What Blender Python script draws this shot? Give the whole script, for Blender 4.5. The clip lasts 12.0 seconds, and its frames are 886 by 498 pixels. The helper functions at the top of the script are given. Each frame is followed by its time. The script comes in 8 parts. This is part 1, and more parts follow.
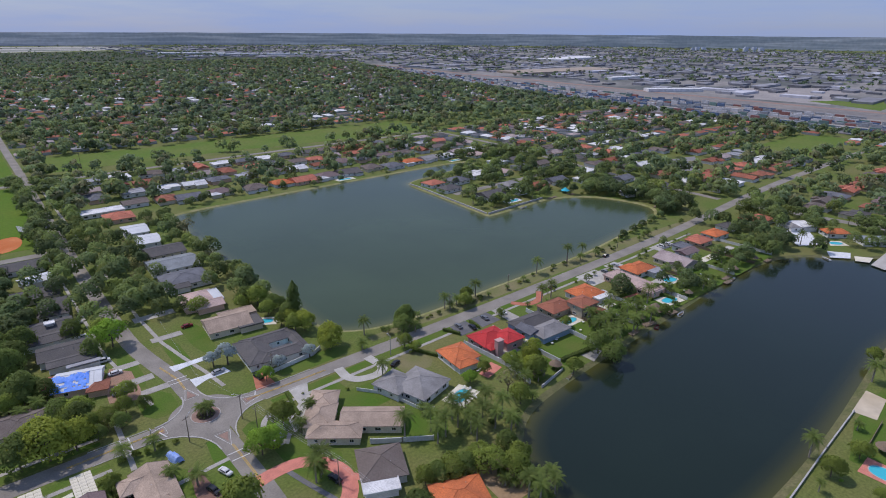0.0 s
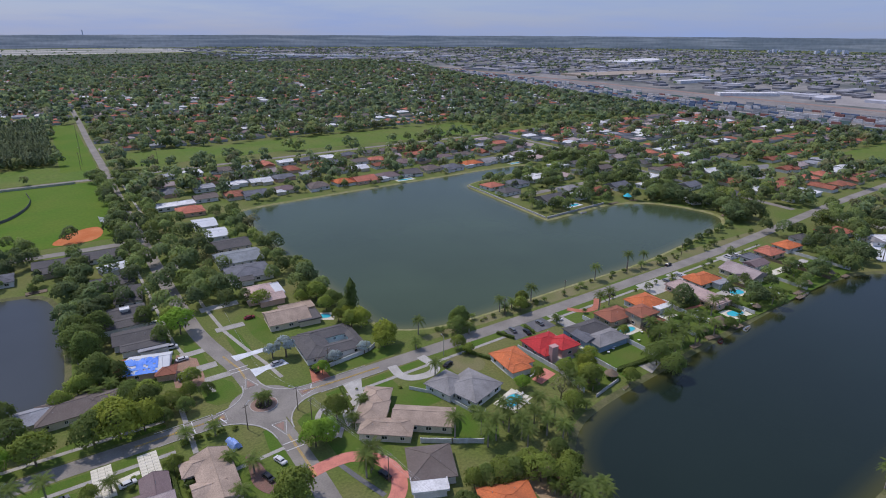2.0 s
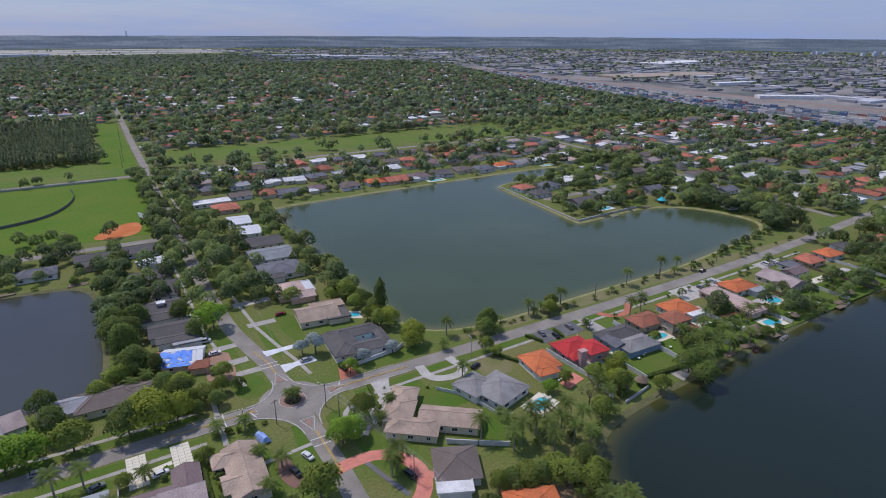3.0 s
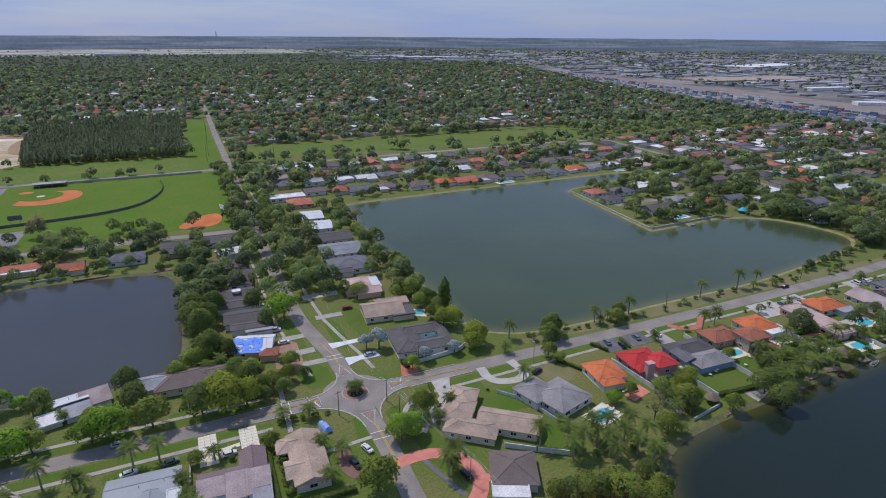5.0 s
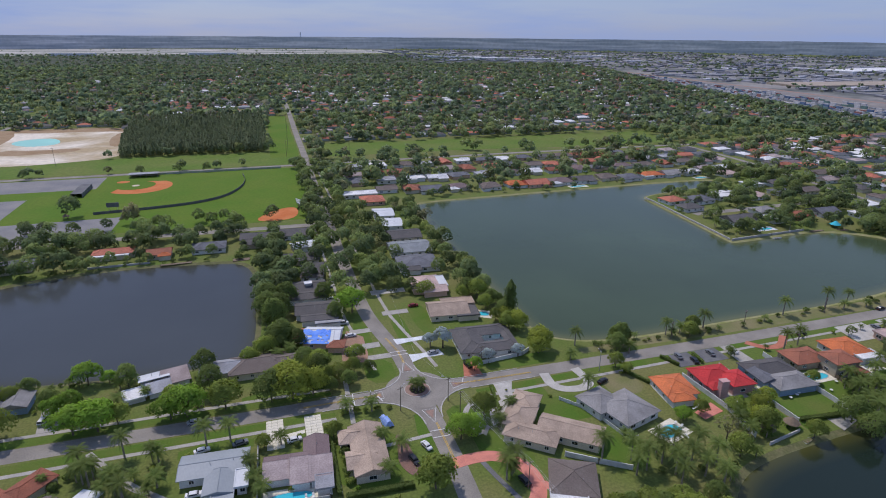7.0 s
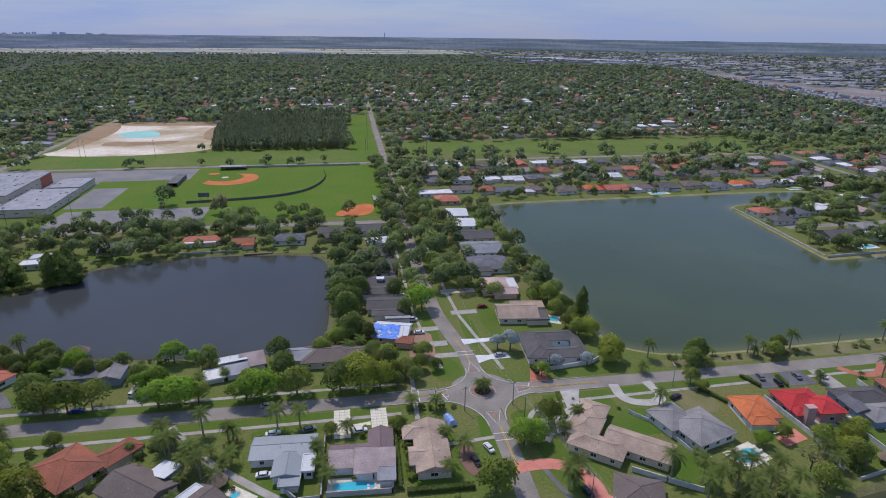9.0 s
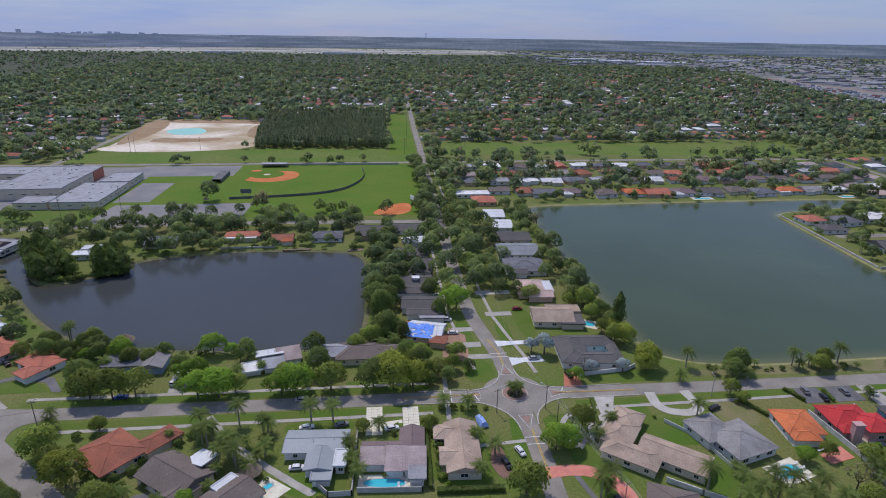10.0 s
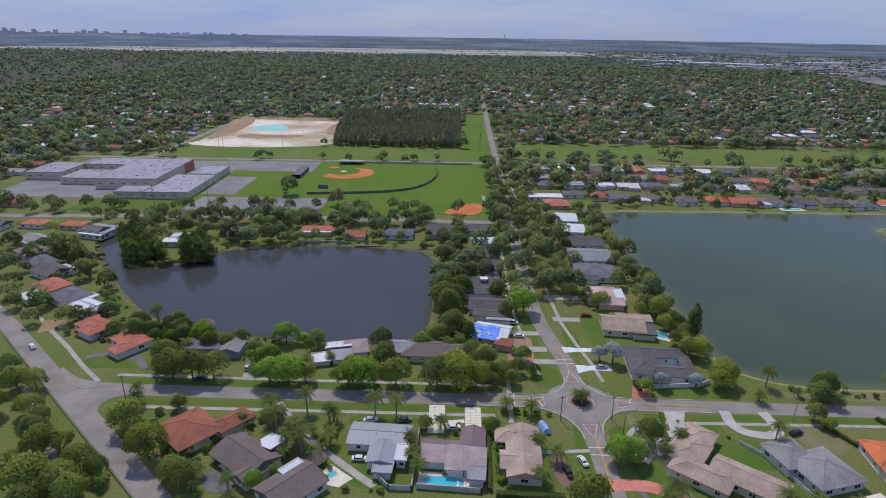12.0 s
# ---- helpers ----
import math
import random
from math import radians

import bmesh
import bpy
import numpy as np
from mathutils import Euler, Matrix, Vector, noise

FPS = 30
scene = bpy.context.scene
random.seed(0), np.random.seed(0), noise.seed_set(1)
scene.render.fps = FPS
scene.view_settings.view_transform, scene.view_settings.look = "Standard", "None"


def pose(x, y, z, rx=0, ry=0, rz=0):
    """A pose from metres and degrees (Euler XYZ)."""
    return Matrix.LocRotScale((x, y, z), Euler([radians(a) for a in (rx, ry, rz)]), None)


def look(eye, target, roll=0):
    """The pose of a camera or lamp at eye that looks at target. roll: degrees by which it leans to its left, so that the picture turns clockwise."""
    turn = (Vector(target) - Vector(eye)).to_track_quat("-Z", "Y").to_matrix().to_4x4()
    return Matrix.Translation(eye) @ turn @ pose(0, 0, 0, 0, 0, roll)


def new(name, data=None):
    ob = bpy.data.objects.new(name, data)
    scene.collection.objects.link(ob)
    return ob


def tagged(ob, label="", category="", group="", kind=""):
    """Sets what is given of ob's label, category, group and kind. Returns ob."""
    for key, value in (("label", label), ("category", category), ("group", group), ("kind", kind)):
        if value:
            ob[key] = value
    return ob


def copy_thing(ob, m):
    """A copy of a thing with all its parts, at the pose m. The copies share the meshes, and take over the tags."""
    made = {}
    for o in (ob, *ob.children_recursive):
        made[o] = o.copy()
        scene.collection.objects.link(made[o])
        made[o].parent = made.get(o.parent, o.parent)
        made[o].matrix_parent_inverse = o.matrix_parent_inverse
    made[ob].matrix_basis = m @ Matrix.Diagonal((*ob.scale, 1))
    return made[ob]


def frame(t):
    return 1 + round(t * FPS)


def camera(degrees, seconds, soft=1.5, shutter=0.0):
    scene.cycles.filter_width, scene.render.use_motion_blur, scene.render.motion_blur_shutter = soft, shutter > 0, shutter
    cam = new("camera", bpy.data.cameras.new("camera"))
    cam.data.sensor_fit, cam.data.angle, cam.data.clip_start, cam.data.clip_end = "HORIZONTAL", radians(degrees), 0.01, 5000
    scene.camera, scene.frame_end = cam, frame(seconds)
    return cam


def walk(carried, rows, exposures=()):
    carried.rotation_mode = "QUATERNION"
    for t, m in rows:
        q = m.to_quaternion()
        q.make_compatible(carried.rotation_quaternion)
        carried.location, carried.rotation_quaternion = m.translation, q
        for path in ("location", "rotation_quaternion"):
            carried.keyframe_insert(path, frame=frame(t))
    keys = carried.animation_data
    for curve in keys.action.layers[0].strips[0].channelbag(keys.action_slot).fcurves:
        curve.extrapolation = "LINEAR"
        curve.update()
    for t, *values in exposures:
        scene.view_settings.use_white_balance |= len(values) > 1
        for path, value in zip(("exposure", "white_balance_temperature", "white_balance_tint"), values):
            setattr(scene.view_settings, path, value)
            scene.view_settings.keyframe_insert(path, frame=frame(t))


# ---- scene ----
# camera: a drone that hovers and turns
cam = camera(74.13, 12.0, soft=1.0)
PATH = [
    (0, pose(-45.0, -174.4, 120.0, 69.452, -0.332, -40.052)),
    (0.5, pose(-45.0, -174.4, 120.0, 69.468, -0.271, -38.599)),
    (1, pose(-45.0, -174.4, 120.0, 69.509, -0.279, -37.132)),
    (1.5, pose(-45.0, -174.4, 120.0, 69.568, -0.305, -35.606)),
    (2, pose(-45.0, -174.4, 120.0, 69.611, -0.237, -34.188)),
    (2.5, pose(-45.0, -174.4, 120.0, 69.658, -0.261, -32.696)),
    (3, pose(-45.0, -174.4, 120.0, 69.690, -0.253, -31.096)),
    (5, pose(-45.0, -174.4, 120.0, 69.758, -0.356, -24.171)),
    (5.5, pose(-45.0, -174.4, 120.0, 69.768, -0.370, -22.533)),
    (6, pose(-45.0, -174.4, 120.0, 69.787, -0.401, -20.847)),
    (6.5, pose(-45.0, -174.4, 120.0, 69.804, -0.404, -19.120)),
    (7, pose(-45.0, -174.4, 120.0, 69.798, -0.475, -17.074)),
    (9, pose(-45.0, -174.4, 120.0, 69.793, -0.641, -9.551)),
    (9.5, pose(-45.0, -174.4, 120.0, 69.794, -0.738, -7.699)),
    (10, pose(-45.0, -174.4, 120.0, 69.798, -0.798, -5.758)),
    (10.5, pose(-45.0, -174.4, 120.0, 69.779, -0.843, -3.836)),
    (11, pose(-45.0, -174.4, 120.0, 69.751, -0.874, -1.972)),
    (11.5, pose(-45.0, -174.4, 120.0, 69.763, -0.781, -0.278)),
    (12, pose(-45.0, -174.4, 120.0, 69.765, -0.800, 1.461)),
]
walk(cam, PATH, exposures=[(0.0, 0.1, 6250, 19), (12.0, 0.1, 6250, 19)])

# world and sun
SUN_TO = Vector((-0.4, 0.92, 0.0)).normalized()
SUN_EL = radians(60)
world = bpy.data.worlds.new("sky")
scene.world = world
world.use_nodes = True
wn, wl = world.node_tree.nodes, world.node_tree.links
sky = wn.new("ShaderNodeTexSky")
sky.sky_type = "NISHITA"
sky.sun_disc = False
sky.sun_elevation = SUN_EL
sky.sun_rotation = math.atan2(SUN_TO.x, SUN_TO.y)
sky.altitude = 100
sky.air_density, sky.dust_density, sky.ozone_density = 1.0, 0.6, 3.0
cloud = wn.new("ShaderNodeTexNoise")
cloud.inputs["Scale"].default_value = 2.6
cloud.inputs["Detail"].default_value = 6
cloud.inputs["Roughness"].default_value = 0.6
stretch = wn.new("ShaderNodeMapping")
stretch.inputs["Scale"].default_value = (1.0, 1.0, 9.0)
coord = wn.new("ShaderNodeTexCoord")
wl.new(coord.outputs["Generated"], stretch.inputs["Vector"])
wl.new(stretch.outputs["Vector"], cloud.inputs["Vector"])
ramp = wn.new("ShaderNodeValToRGB")
ramp.color_ramp.elements[0].position, ramp.color_ramp.elements[0].color = 0.4, (0.62, 0.62, 0.62, 1)
ramp.color_ramp.elements[1].position, ramp.color_ramp.elements[1].color = 0.72, (0.95, 0.95, 0.95, 1)
wl.new(cloud.outputs["Fac"], ramp.inputs["Fac"])
mixc = wn.new("ShaderNodeMix")
mixc.data_type = "RGBA"
mixc.inputs["B"].default_value = (2.85, 4.0, 6.7, 1)
wl.new(ramp.outputs["Color"], mixc.inputs["Factor"])
wl.new(sky.outputs["Color"], mixc.inputs["A"])
wl.new(mixc.outputs["Result"], wn["Background"].inputs["Color"])
wn["Background"].inputs["Strength"].default_value = 0.085

sun_data = bpy.data.lights.new("sun", "SUN")
sun_data.energy, sun_data.angle, sun_data.color = 2.3, radians(0.6), (1.0, 0.94, 0.83)
sun = new("sun", sun_data)
sun_dir = Vector((SUN_TO.x * math.cos(SUN_EL), SUN_TO.y * math.cos(SUN_EL), math.sin(SUN_EL)))
sun.matrix_world = look(sun_dir * 900, (0, 0, 0))


# ---------------------------------------------------------------- materials
def mat(name, col, col2=None, rough=0.85, scale=0.4, fine=6.0, bump=0.0, metal=0.0, random_tint=0.0, island=False,
        sharp=(0.35, 0.65), spec=0.3, stretch=None, waves=None, grain=0.18):
    """A surface with a broad and a fine variation, both in metres; waves: (scale, axis, amount) for ribs or courses."""
    m = bpy.data.materials.new(name)
    m.use_nodes = True
    n, l = m.node_tree.nodes, m.node_tree.links
    bsdf = n["Principled BSDF"]
    bsdf.inputs["Roughness"].default_value = rough
    bsdf.inputs["Metallic"].default_value = metal
    bsdf.inputs["Specular IOR Level"].default_value = spec
    tc = n.new("ShaderNodeTexCoord")
    vec = tc.outputs["Object"]
    if stretch:
        mp = n.new("ShaderNodeMapping")
        mp.inputs["Scale"].default_value = stretch
        l.new(vec, mp.inputs["Vector"])
        vec = mp.outputs["Vector"]
    broad = n.new("ShaderNodeTexNoise")
    broad.inputs["Scale"].default_value, broad.inputs["Detail"].default_value = scale, 5
    l.new(vec, broad.inputs["Vector"])
    rp = n.new("ShaderNodeValToRGB")
    rp.color_ramp.elements[0].position, rp.color_ramp.elements[1].position = sharp
    rp.color_ramp.elements[0].color = (*col, 1)
    rp.color_ramp.elements[1].color = (*(col2 or [c * 0.78 for c in col]), 1)
    l.new(broad.outputs["Fac"], rp.inputs["Fac"])
    small = n.new("ShaderNodeTexNoise")
    small.inputs["Scale"].default_value, small.inputs["Detail"].default_value = fine, 4
    l.new(tc.outputs["Object"], small.inputs["Vector"])
    spread = n.new("ShaderNodeMapRange")
    spread.inputs["From Min"].default_value, spread.inputs["From Max"].default_value = 0.25, 0.75
    spread.inputs["To Min"].default_value, spread.inputs["To Max"].default_value = 1 - grain, 1 + grain
    l.new(small.outputs["Fac"], spread.inputs["Value"])
    factor = spread.outputs["Result"]
    if random_tint:
        if island:
            per = n.new("ShaderNodeAttribute")
            per.attribute_name = "tint"
            info = per.outputs["Fac"]
        else:
            info = n.new("ShaderNodeObjectInfo").outputs["Random"]
        mr = n.new("ShaderNodeMapRange")
        mr.inputs["To Min"].default_value, mr.inputs["To Max"].default_value = 1 - random_tint, 1 + random_tint
        l.new(info, mr.inputs["Value"])
        mu = n.new("ShaderNodeMath")
        mu.operation = "MULTIPLY"
        l.new(factor, mu.inputs[0]), l.new(mr.outputs["Result"], mu.inputs[1])
        factor = mu.outputs["Value"]
    height = small.outputs["Fac"]
    if waves:
        wv = n.new("ShaderNodeTexWave")
        wv.bands_direction = waves[1]
        wv.inputs["Scale"].default_value = waves[0]
        wv.inputs["Distortion"].default_value = 0.6
        l.new(tc.outputs["Object"], wv.inputs["Vector"])
        wr = n.new("ShaderNodeMapRange")
        wr.inputs["To Min"].default_value, wr.inputs["To Max"].default_value = 1 - waves[2], 1
        l.new(wv.outputs["Fac"], wr.inputs["Value"])
        mu = n.new("ShaderNodeMath")
        mu.operation = "MULTIPLY"
        l.new(factor, mu.inputs[0]), l.new(wr.outputs["Result"], mu.inputs[1])
        factor = mu.outputs["Value"]
        height = wv.outputs["Fac"]
    vm = n.new("ShaderNodeVectorMath")
    vm.operation = "SCALE"
    l.new(rp.outputs["Color"], vm.inputs[0]), l.new(factor, vm.inputs["Scale"])
    l.new(vm.outputs["Vector"], bsdf.inputs["Base Color"])
    if bump:
        bp = n.new("ShaderNodeBump")
        bp.inputs["Strength"].default_value, bp.inputs["Distance"].default_value = 0.6, bump
        l.new(height, bp.inputs["Height"])
        l.new(bp.outputs["Normal"], bsdf.inputs["Normal"])
    return m


def water_mat(name, deep, ripple=0.02, rough=0.12, other=None, edge=None):
    m = bpy.data.materials.new(name)
    m.use_nodes = True
    n, l = m.node_tree.nodes, m.node_tree.links
    b = n["Principled BSDF"]
    b.inputs["Roughness"].default_value = rough
    b.inputs["IOR"].default_value = 1.33
    tc = n.new("ShaderNodeTexCoord")
    big = n.new("ShaderNodeTexNoise")
    big.inputs["Scale"].default_value, big.inputs["Detail"].default_value = 0.012, 4
    l.new(tc.outputs["Object"], big.inputs["Vector"])
    rp = n.new("ShaderNodeValToRGB")
    rp.color_ramp.elements[0].position, rp.color_ramp.elements[1].position = 0.35, 0.7
    rp.color_ramp.elements[0].color = (*deep, 1)
    rp.color_ramp.elements[1].color = (*(other or [c * 1.25 for c in deep]), 1)
    l.new(big.outputs["Fac"], rp.inputs["Fac"])
    shore = n.new("ShaderNodeAttribute")
    shore.attribute_name = "depth"
    shallow = n.new("ShaderNodeMix")
    shallow.data_type = "RGBA"
    shallow.inputs["A"].default_value = (*(edge or deep), 1)
    l.new(rp.outputs["Color"], shallow.inputs["B"])
    l.new(shore.outputs["Fac"], shallow.inputs["Factor"])
    l.new(shallow.outputs["Result"] if edge else rp.outputs["Color"], b.inputs["Base Color"])
    ns = n.new("ShaderNodeTexNoise")
    ns.inputs["Scale"].default_value, ns.inputs["Detail"].default_value = 0.8, 5
    l.new(tc.outputs["Object"], ns.inputs["Vector"])
    bp = n.new("ShaderNodeBump")
    bp.inputs["Strength"].default_value, bp.inputs["Distance"].default_value = 0.5, ripple
    l.new(ns.outputs["Fac"], bp.inputs["Height"]), l.new(bp.outputs["Normal"], b.inputs["Normal"])
    return m


def glass_mat(name, col, rough=0.08):
    m = bpy.data.materials.new(name)
    m.use_nodes = True
    b = m.node_tree.nodes["Principled BSDF"]
    b.inputs["Base Color"].default_value = (*col, 1)
    b.inputs["Roughness"].default_value = rough
    b.inputs["Specular IOR Level"].default_value = 0.7
    return m


M = dict(
    ground=mat("suburb_grass", (0.105, 0.155, 0.026), (0.165, 0.165, 0.055), 0.95, 0.035, 1.2, grain=0.3),
    lawn=mat("mown_lawn", (0.074, 0.146, 0.014), (0.112, 0.148, 0.027), 0.95, 0.09, 2.0, grain=0.22),
    lawn_dry=mat("dry_lawn", (0.155, 0.168, 0.058), (0.215, 0.19, 0.095), 0.95, 0.08, 2.0, grain=0.25),
    field=mat("ball_field_grass", (0.082, 0.164, 0.008), (0.11, 0.172, 0.014), 0.95, 0.03, 0.5, grain=0.15),
    meadow=mat("open_field_grass", (0.095, 0.168, 0.018), (0.14, 0.176, 0.036), 0.95, 0.02, 0.3, grain=0.18),
    reeds=mat("reedy_bank", (0.1, 0.115, 0.04), (0.16, 0.15, 0.07), 0.95, 0.2, 1.5, grain=0.3),
    bank=mat("lake_bank", (0.2, 0.21, 0.065), (0.3, 0.28, 0.14), 0.95, 0.15, 1.5, grain=0.25),
    clay=mat("red_clay", (0.52, 0.15, 0.045), (0.58, 0.21, 0.08), 0.95, 0.08, 1.0, grain=0.12),
    sand=mat("bare_sand", (0.72, 0.65, 0.54), (0.42, 0.33, 0.2), 0.95, 0.012, 0.2, grain=0.15, sharp=(0.42, 0.6)),
    dirt=mat("brown_dirt", (0.3, 0.2, 0.11), (0.36, 0.26, 0.16), 0.95, 0.05, 0.8),
    mulch=mat("dark_mulch", (0.07, 0.05, 0.03), (0.11, 0.08, 0.05), 0.95, 0.6, 4.0),
    asphalt=mat("worn_asphalt", (0.218, 0.2, 0.176), (0.298, 0.274, 0.241), 0.9, 0.1, 2.0, grain=0.16),
    old_asphalt=mat("parking_asphalt", (0.19, 0.19, 0.2), (0.26, 0.25, 0.24), 0.9, 0.05, 1.0, grain=0.14),
    dark_asphalt=mat("dark_driveway", (0.12, 0.12, 0.13), (0.17, 0.17, 0.17), 0.9, 0.2, 2.0),
    concrete=mat("pale_concrete", (0.5, 0.48, 0.44), (0.4, 0.38, 0.34), 0.9, 0.25, 3.0),
    walk=mat("sidewalk_concrete", (0.42, 0.4, 0.36), (0.33, 0.31, 0.28), 0.9, 0.3, 3.0),
    kerb=mat("kerb_concrete", (0.5, 0.48, 0.45), None, 0.9, 0.6, 3.0),
    white_drive=mat("white_painted_drive", (0.72, 0.74, 0.76), (0.62, 0.64, 0.66), 0.85, 0.4, 3.0),
    apron=mat("worn_brick_apron", (0.34, 0.22, 0.175), (0.27, 0.185, 0.15), 0.9, 0.5, 4.0),
    brick=mat("red_paver", (0.5, 0.19, 0.12), (0.42, 0.15, 0.1), 0.9, 0.5, 4.0),
    gravel=mat("reddish_gravel", (0.25, 0.14, 0.11), (0.2, 0.125, 0.1), 0.95, 0.5, 4.0, grain=0.25),
    red_dirt=mat("reddish_bare_soil", (0.37, 0.22, 0.155), (0.3, 0.2, 0.14), 0.95, 0.35, 3.0, grain=0.25),
    pink_paver=mat("salmon_paver", (0.66, 0.25, 0.19), (0.56, 0.21, 0.16), 0.9, 0.4, 4.0),
    cream=mat("cream_slab", (0.74, 0.7, 0.58), (0.64, 0.6, 0.48), 0.9, 0.4, 3.0),
    yellow=mat("yellow_road_paint", (0.62, 0.42, 0.1), None, 0.8, 0.7, 4.0),
    white=mat("white_road_paint", (0.72, 0.72, 0.7), None, 0.8, 0.7, 4.0),
    pool=water_mat("pool_water", (0.05, 0.45, 0.55), 0.01),
    pond=water_mat("quarry_pond", (0.28, 0.6, 0.5), 0.01, 0.3),
    lake_green=water_mat("green_lake_water", (0.05, 0.073, 0.036), 0.03, 0.16, edge=(0.13, 0.14, 0.055)),
    lake_dark=water_mat("dark_lake_water", (0.012, 0.021, 0.015), 0.025, 0.12, edge=(0.075, 0.075, 0.02)),
    lake_west=water_mat("dark_grey_lake_water", (0.05, 0.056, 0.058), 0.03, 0.16, edge=(0.06, 0.06, 0.035)),
    glass=glass_mat("window_glass", (0.025, 0.03, 0.035)),
    frame_white=mat("white_frame", (0.78, 0.78, 0.76), None, 0.5, 1.0, 6.0),
    door=mat("painted_door", (0.25, 0.13, 0.08), None, 0.5, 1.0, 6.0),
    fence_white=mat("white_fence", (0.68, 0.68, 0.66), None, 0.7, 0.5, 4.0),
    fence_grey=mat("grey_wall", (0.5, 0.49, 0.47), (0.4, 0.39, 0.37), 0.8, 0.3, 3.0),
    wood=mat("weathered_wood", (0.26, 0.19, 0.13), (0.2, 0.16, 0.12), 0.85, 0.8, 5.0, waves=(1.2, "X", 0.2)),
    pole=mat("wooden_pole", (0.2, 0.16, 0.12), None, 0.9, 1.0, 5.0),
    metal=mat("galvanised_metal", (0.5, 0.51, 0.52), None, 0.45, 1.0, 5.0, metal=0.7),
    thatch=mat("dry_thatch", (0.17, 0.13, 0.095), (0.24, 0.19, 0.13), 0.95, 1.0, 6.0, 0.05),
    bark=mat("tree_bark", (0.16, 0.125, 0.095), (0.11, 0.09, 0.07), 0.95, 1.2, 8.0, 0.03),
    palm_bark=mat("palm_trunk", (0.33, 0.29, 0.24), (0.25, 0.22, 0.18), 0.95, 1.2, 8.0),
    tarp=mat("blue_tarp", (0.045, 0.22, 0.82), (0.1, 0.3, 0.85), 0.5, 0.3, 2.0),
    rubber=mat("tyre_rubber", (0.02, 0.02, 0.02), None, 0.9, 2.0, 10.0),
)
WALLS = dict(
    white=mat("white_stucco", (0.74, 0.73, 0.7), (0.64, 0.63, 0.6), 0.9, 0.4, 4.0),
    cream=mat("cream_stucco", (0.66, 0.59, 0.46), (0.58, 0.52, 0.4), 0.9, 0.4, 4.0),
    peach=mat("peach_stucco", (0.66, 0.45, 0.34), (0.58, 0.4, 0.3), 0.9, 0.4, 4.0),
    pink=mat("pink_stucco", (0.56, 0.35, 0.33), (0.5, 0.31, 0.29), 0.9, 0.4, 4.0),
    blue=mat("blue_stucco", (0.27, 0.37, 0.5), (0.23, 0.32, 0.44), 0.9, 0.4, 4.0),
    grey=mat("grey_stucco", (0.5, 0.51, 0.53), (0.43, 0.44, 0.46), 0.9, 0.4, 4.0),
    tan=mat("tan_stucco", (0.46, 0.37, 0.27), (0.4, 0.32, 0.23), 0.9, 0.4, 4.0),
)


def roof_mat(name, col, col2, amount=0.16):
    return mat(name, col, [c * 0.86 for c in col2], 0.85, 0.2, 2.6, 0.03, waves=(1.35, "Y", amount), grain=0.24, random_tint=0.08, sharp=(0.38, 0.68))


ROOFS = dict(
    orange=roof_mat("orange_barrel_tile", (0.66, 0.19, 0.07), (0.54, 0.165, 0.07)),
    red=roof_mat("bright_red_tile", (0.6, 0.05, 0.052), (0.5, 0.05, 0.05)),
    terra=roof_mat("terracotta_tile", (0.36, 0.125, 0.075), (0.29, 0.115, 0.075)),
    salmon=roof_mat("salmon_tile", (0.56, 0.19, 0.12), (0.48, 0.18, 0.12)),
    brown=roof_mat("brown_shingle", (0.155, 0.125, 0.11), (0.21, 0.175, 0.155), 0.08),
    rust=roof_mat("rust_brown_tile", (0.37, 0.14, 0.085), (0.31, 0.13, 0.085)),
    beige=roof_mat("beige_cement_tile", (0.49, 0.375, 0.29), (0.41, 0.315, 0.245), 0.1),
    mauve=roof_mat("mauve_shingle", (0.2, 0.145, 0.145), (0.25, 0.19, 0.185), 0.08),
    mauve_pale=roof_mat("faded_pink_shingle", (0.42, 0.345, 0.33), (0.36, 0.29, 0.28), 0.08),
    grey=roof_mat("grey_shingle", (0.32, 0.31, 0.305), (0.26, 0.25, 0.245), 0.08),
    grey_blue=roof_mat("blue_grey_metal_roof", (0.285, 0.31, 0.325), (0.245, 0.265, 0.28), 0.1),
    dark=roof_mat("dark_grey_shingle", (0.105, 0.1, 0.1), (0.155, 0.145, 0.14), 0.08),
    slate=roof_mat("slate_grey_shingle", (0.17, 0.175, 0.195), (0.135, 0.14, 0.155), 0.08),
    white=roof_mat("white_coated_roof", (0.76, 0.76, 0.76), (0.66, 0.66, 0.66), 0.06),
    pink=roof_mat("pale_pink_tile", (0.6, 0.44, 0.39), (0.53, 0.4, 0.36), 0.1),
    metal_grey=mat("smooth_blue_grey_metal", (0.31, 0.34, 0.36), (0.275, 0.305, 0.325), 0.55, 0.12, 1.2, waves=(0.8, "X", 0.05), grain=0.06, random_tint=0.04),
    metal_white=mat("white_metal_sheet", (0.66, 0.68, 0.7), (0.56, 0.58, 0.6), 0.55, 0.12, 1.2, waves=(0.8, "X", 0.05), grain=0.08, random_tint=0.08),
    flat=roof_mat("grey_flat_roof", (0.36, 0.37, 0.4), (0.3, 0.3, 0.32), 0.04),
)


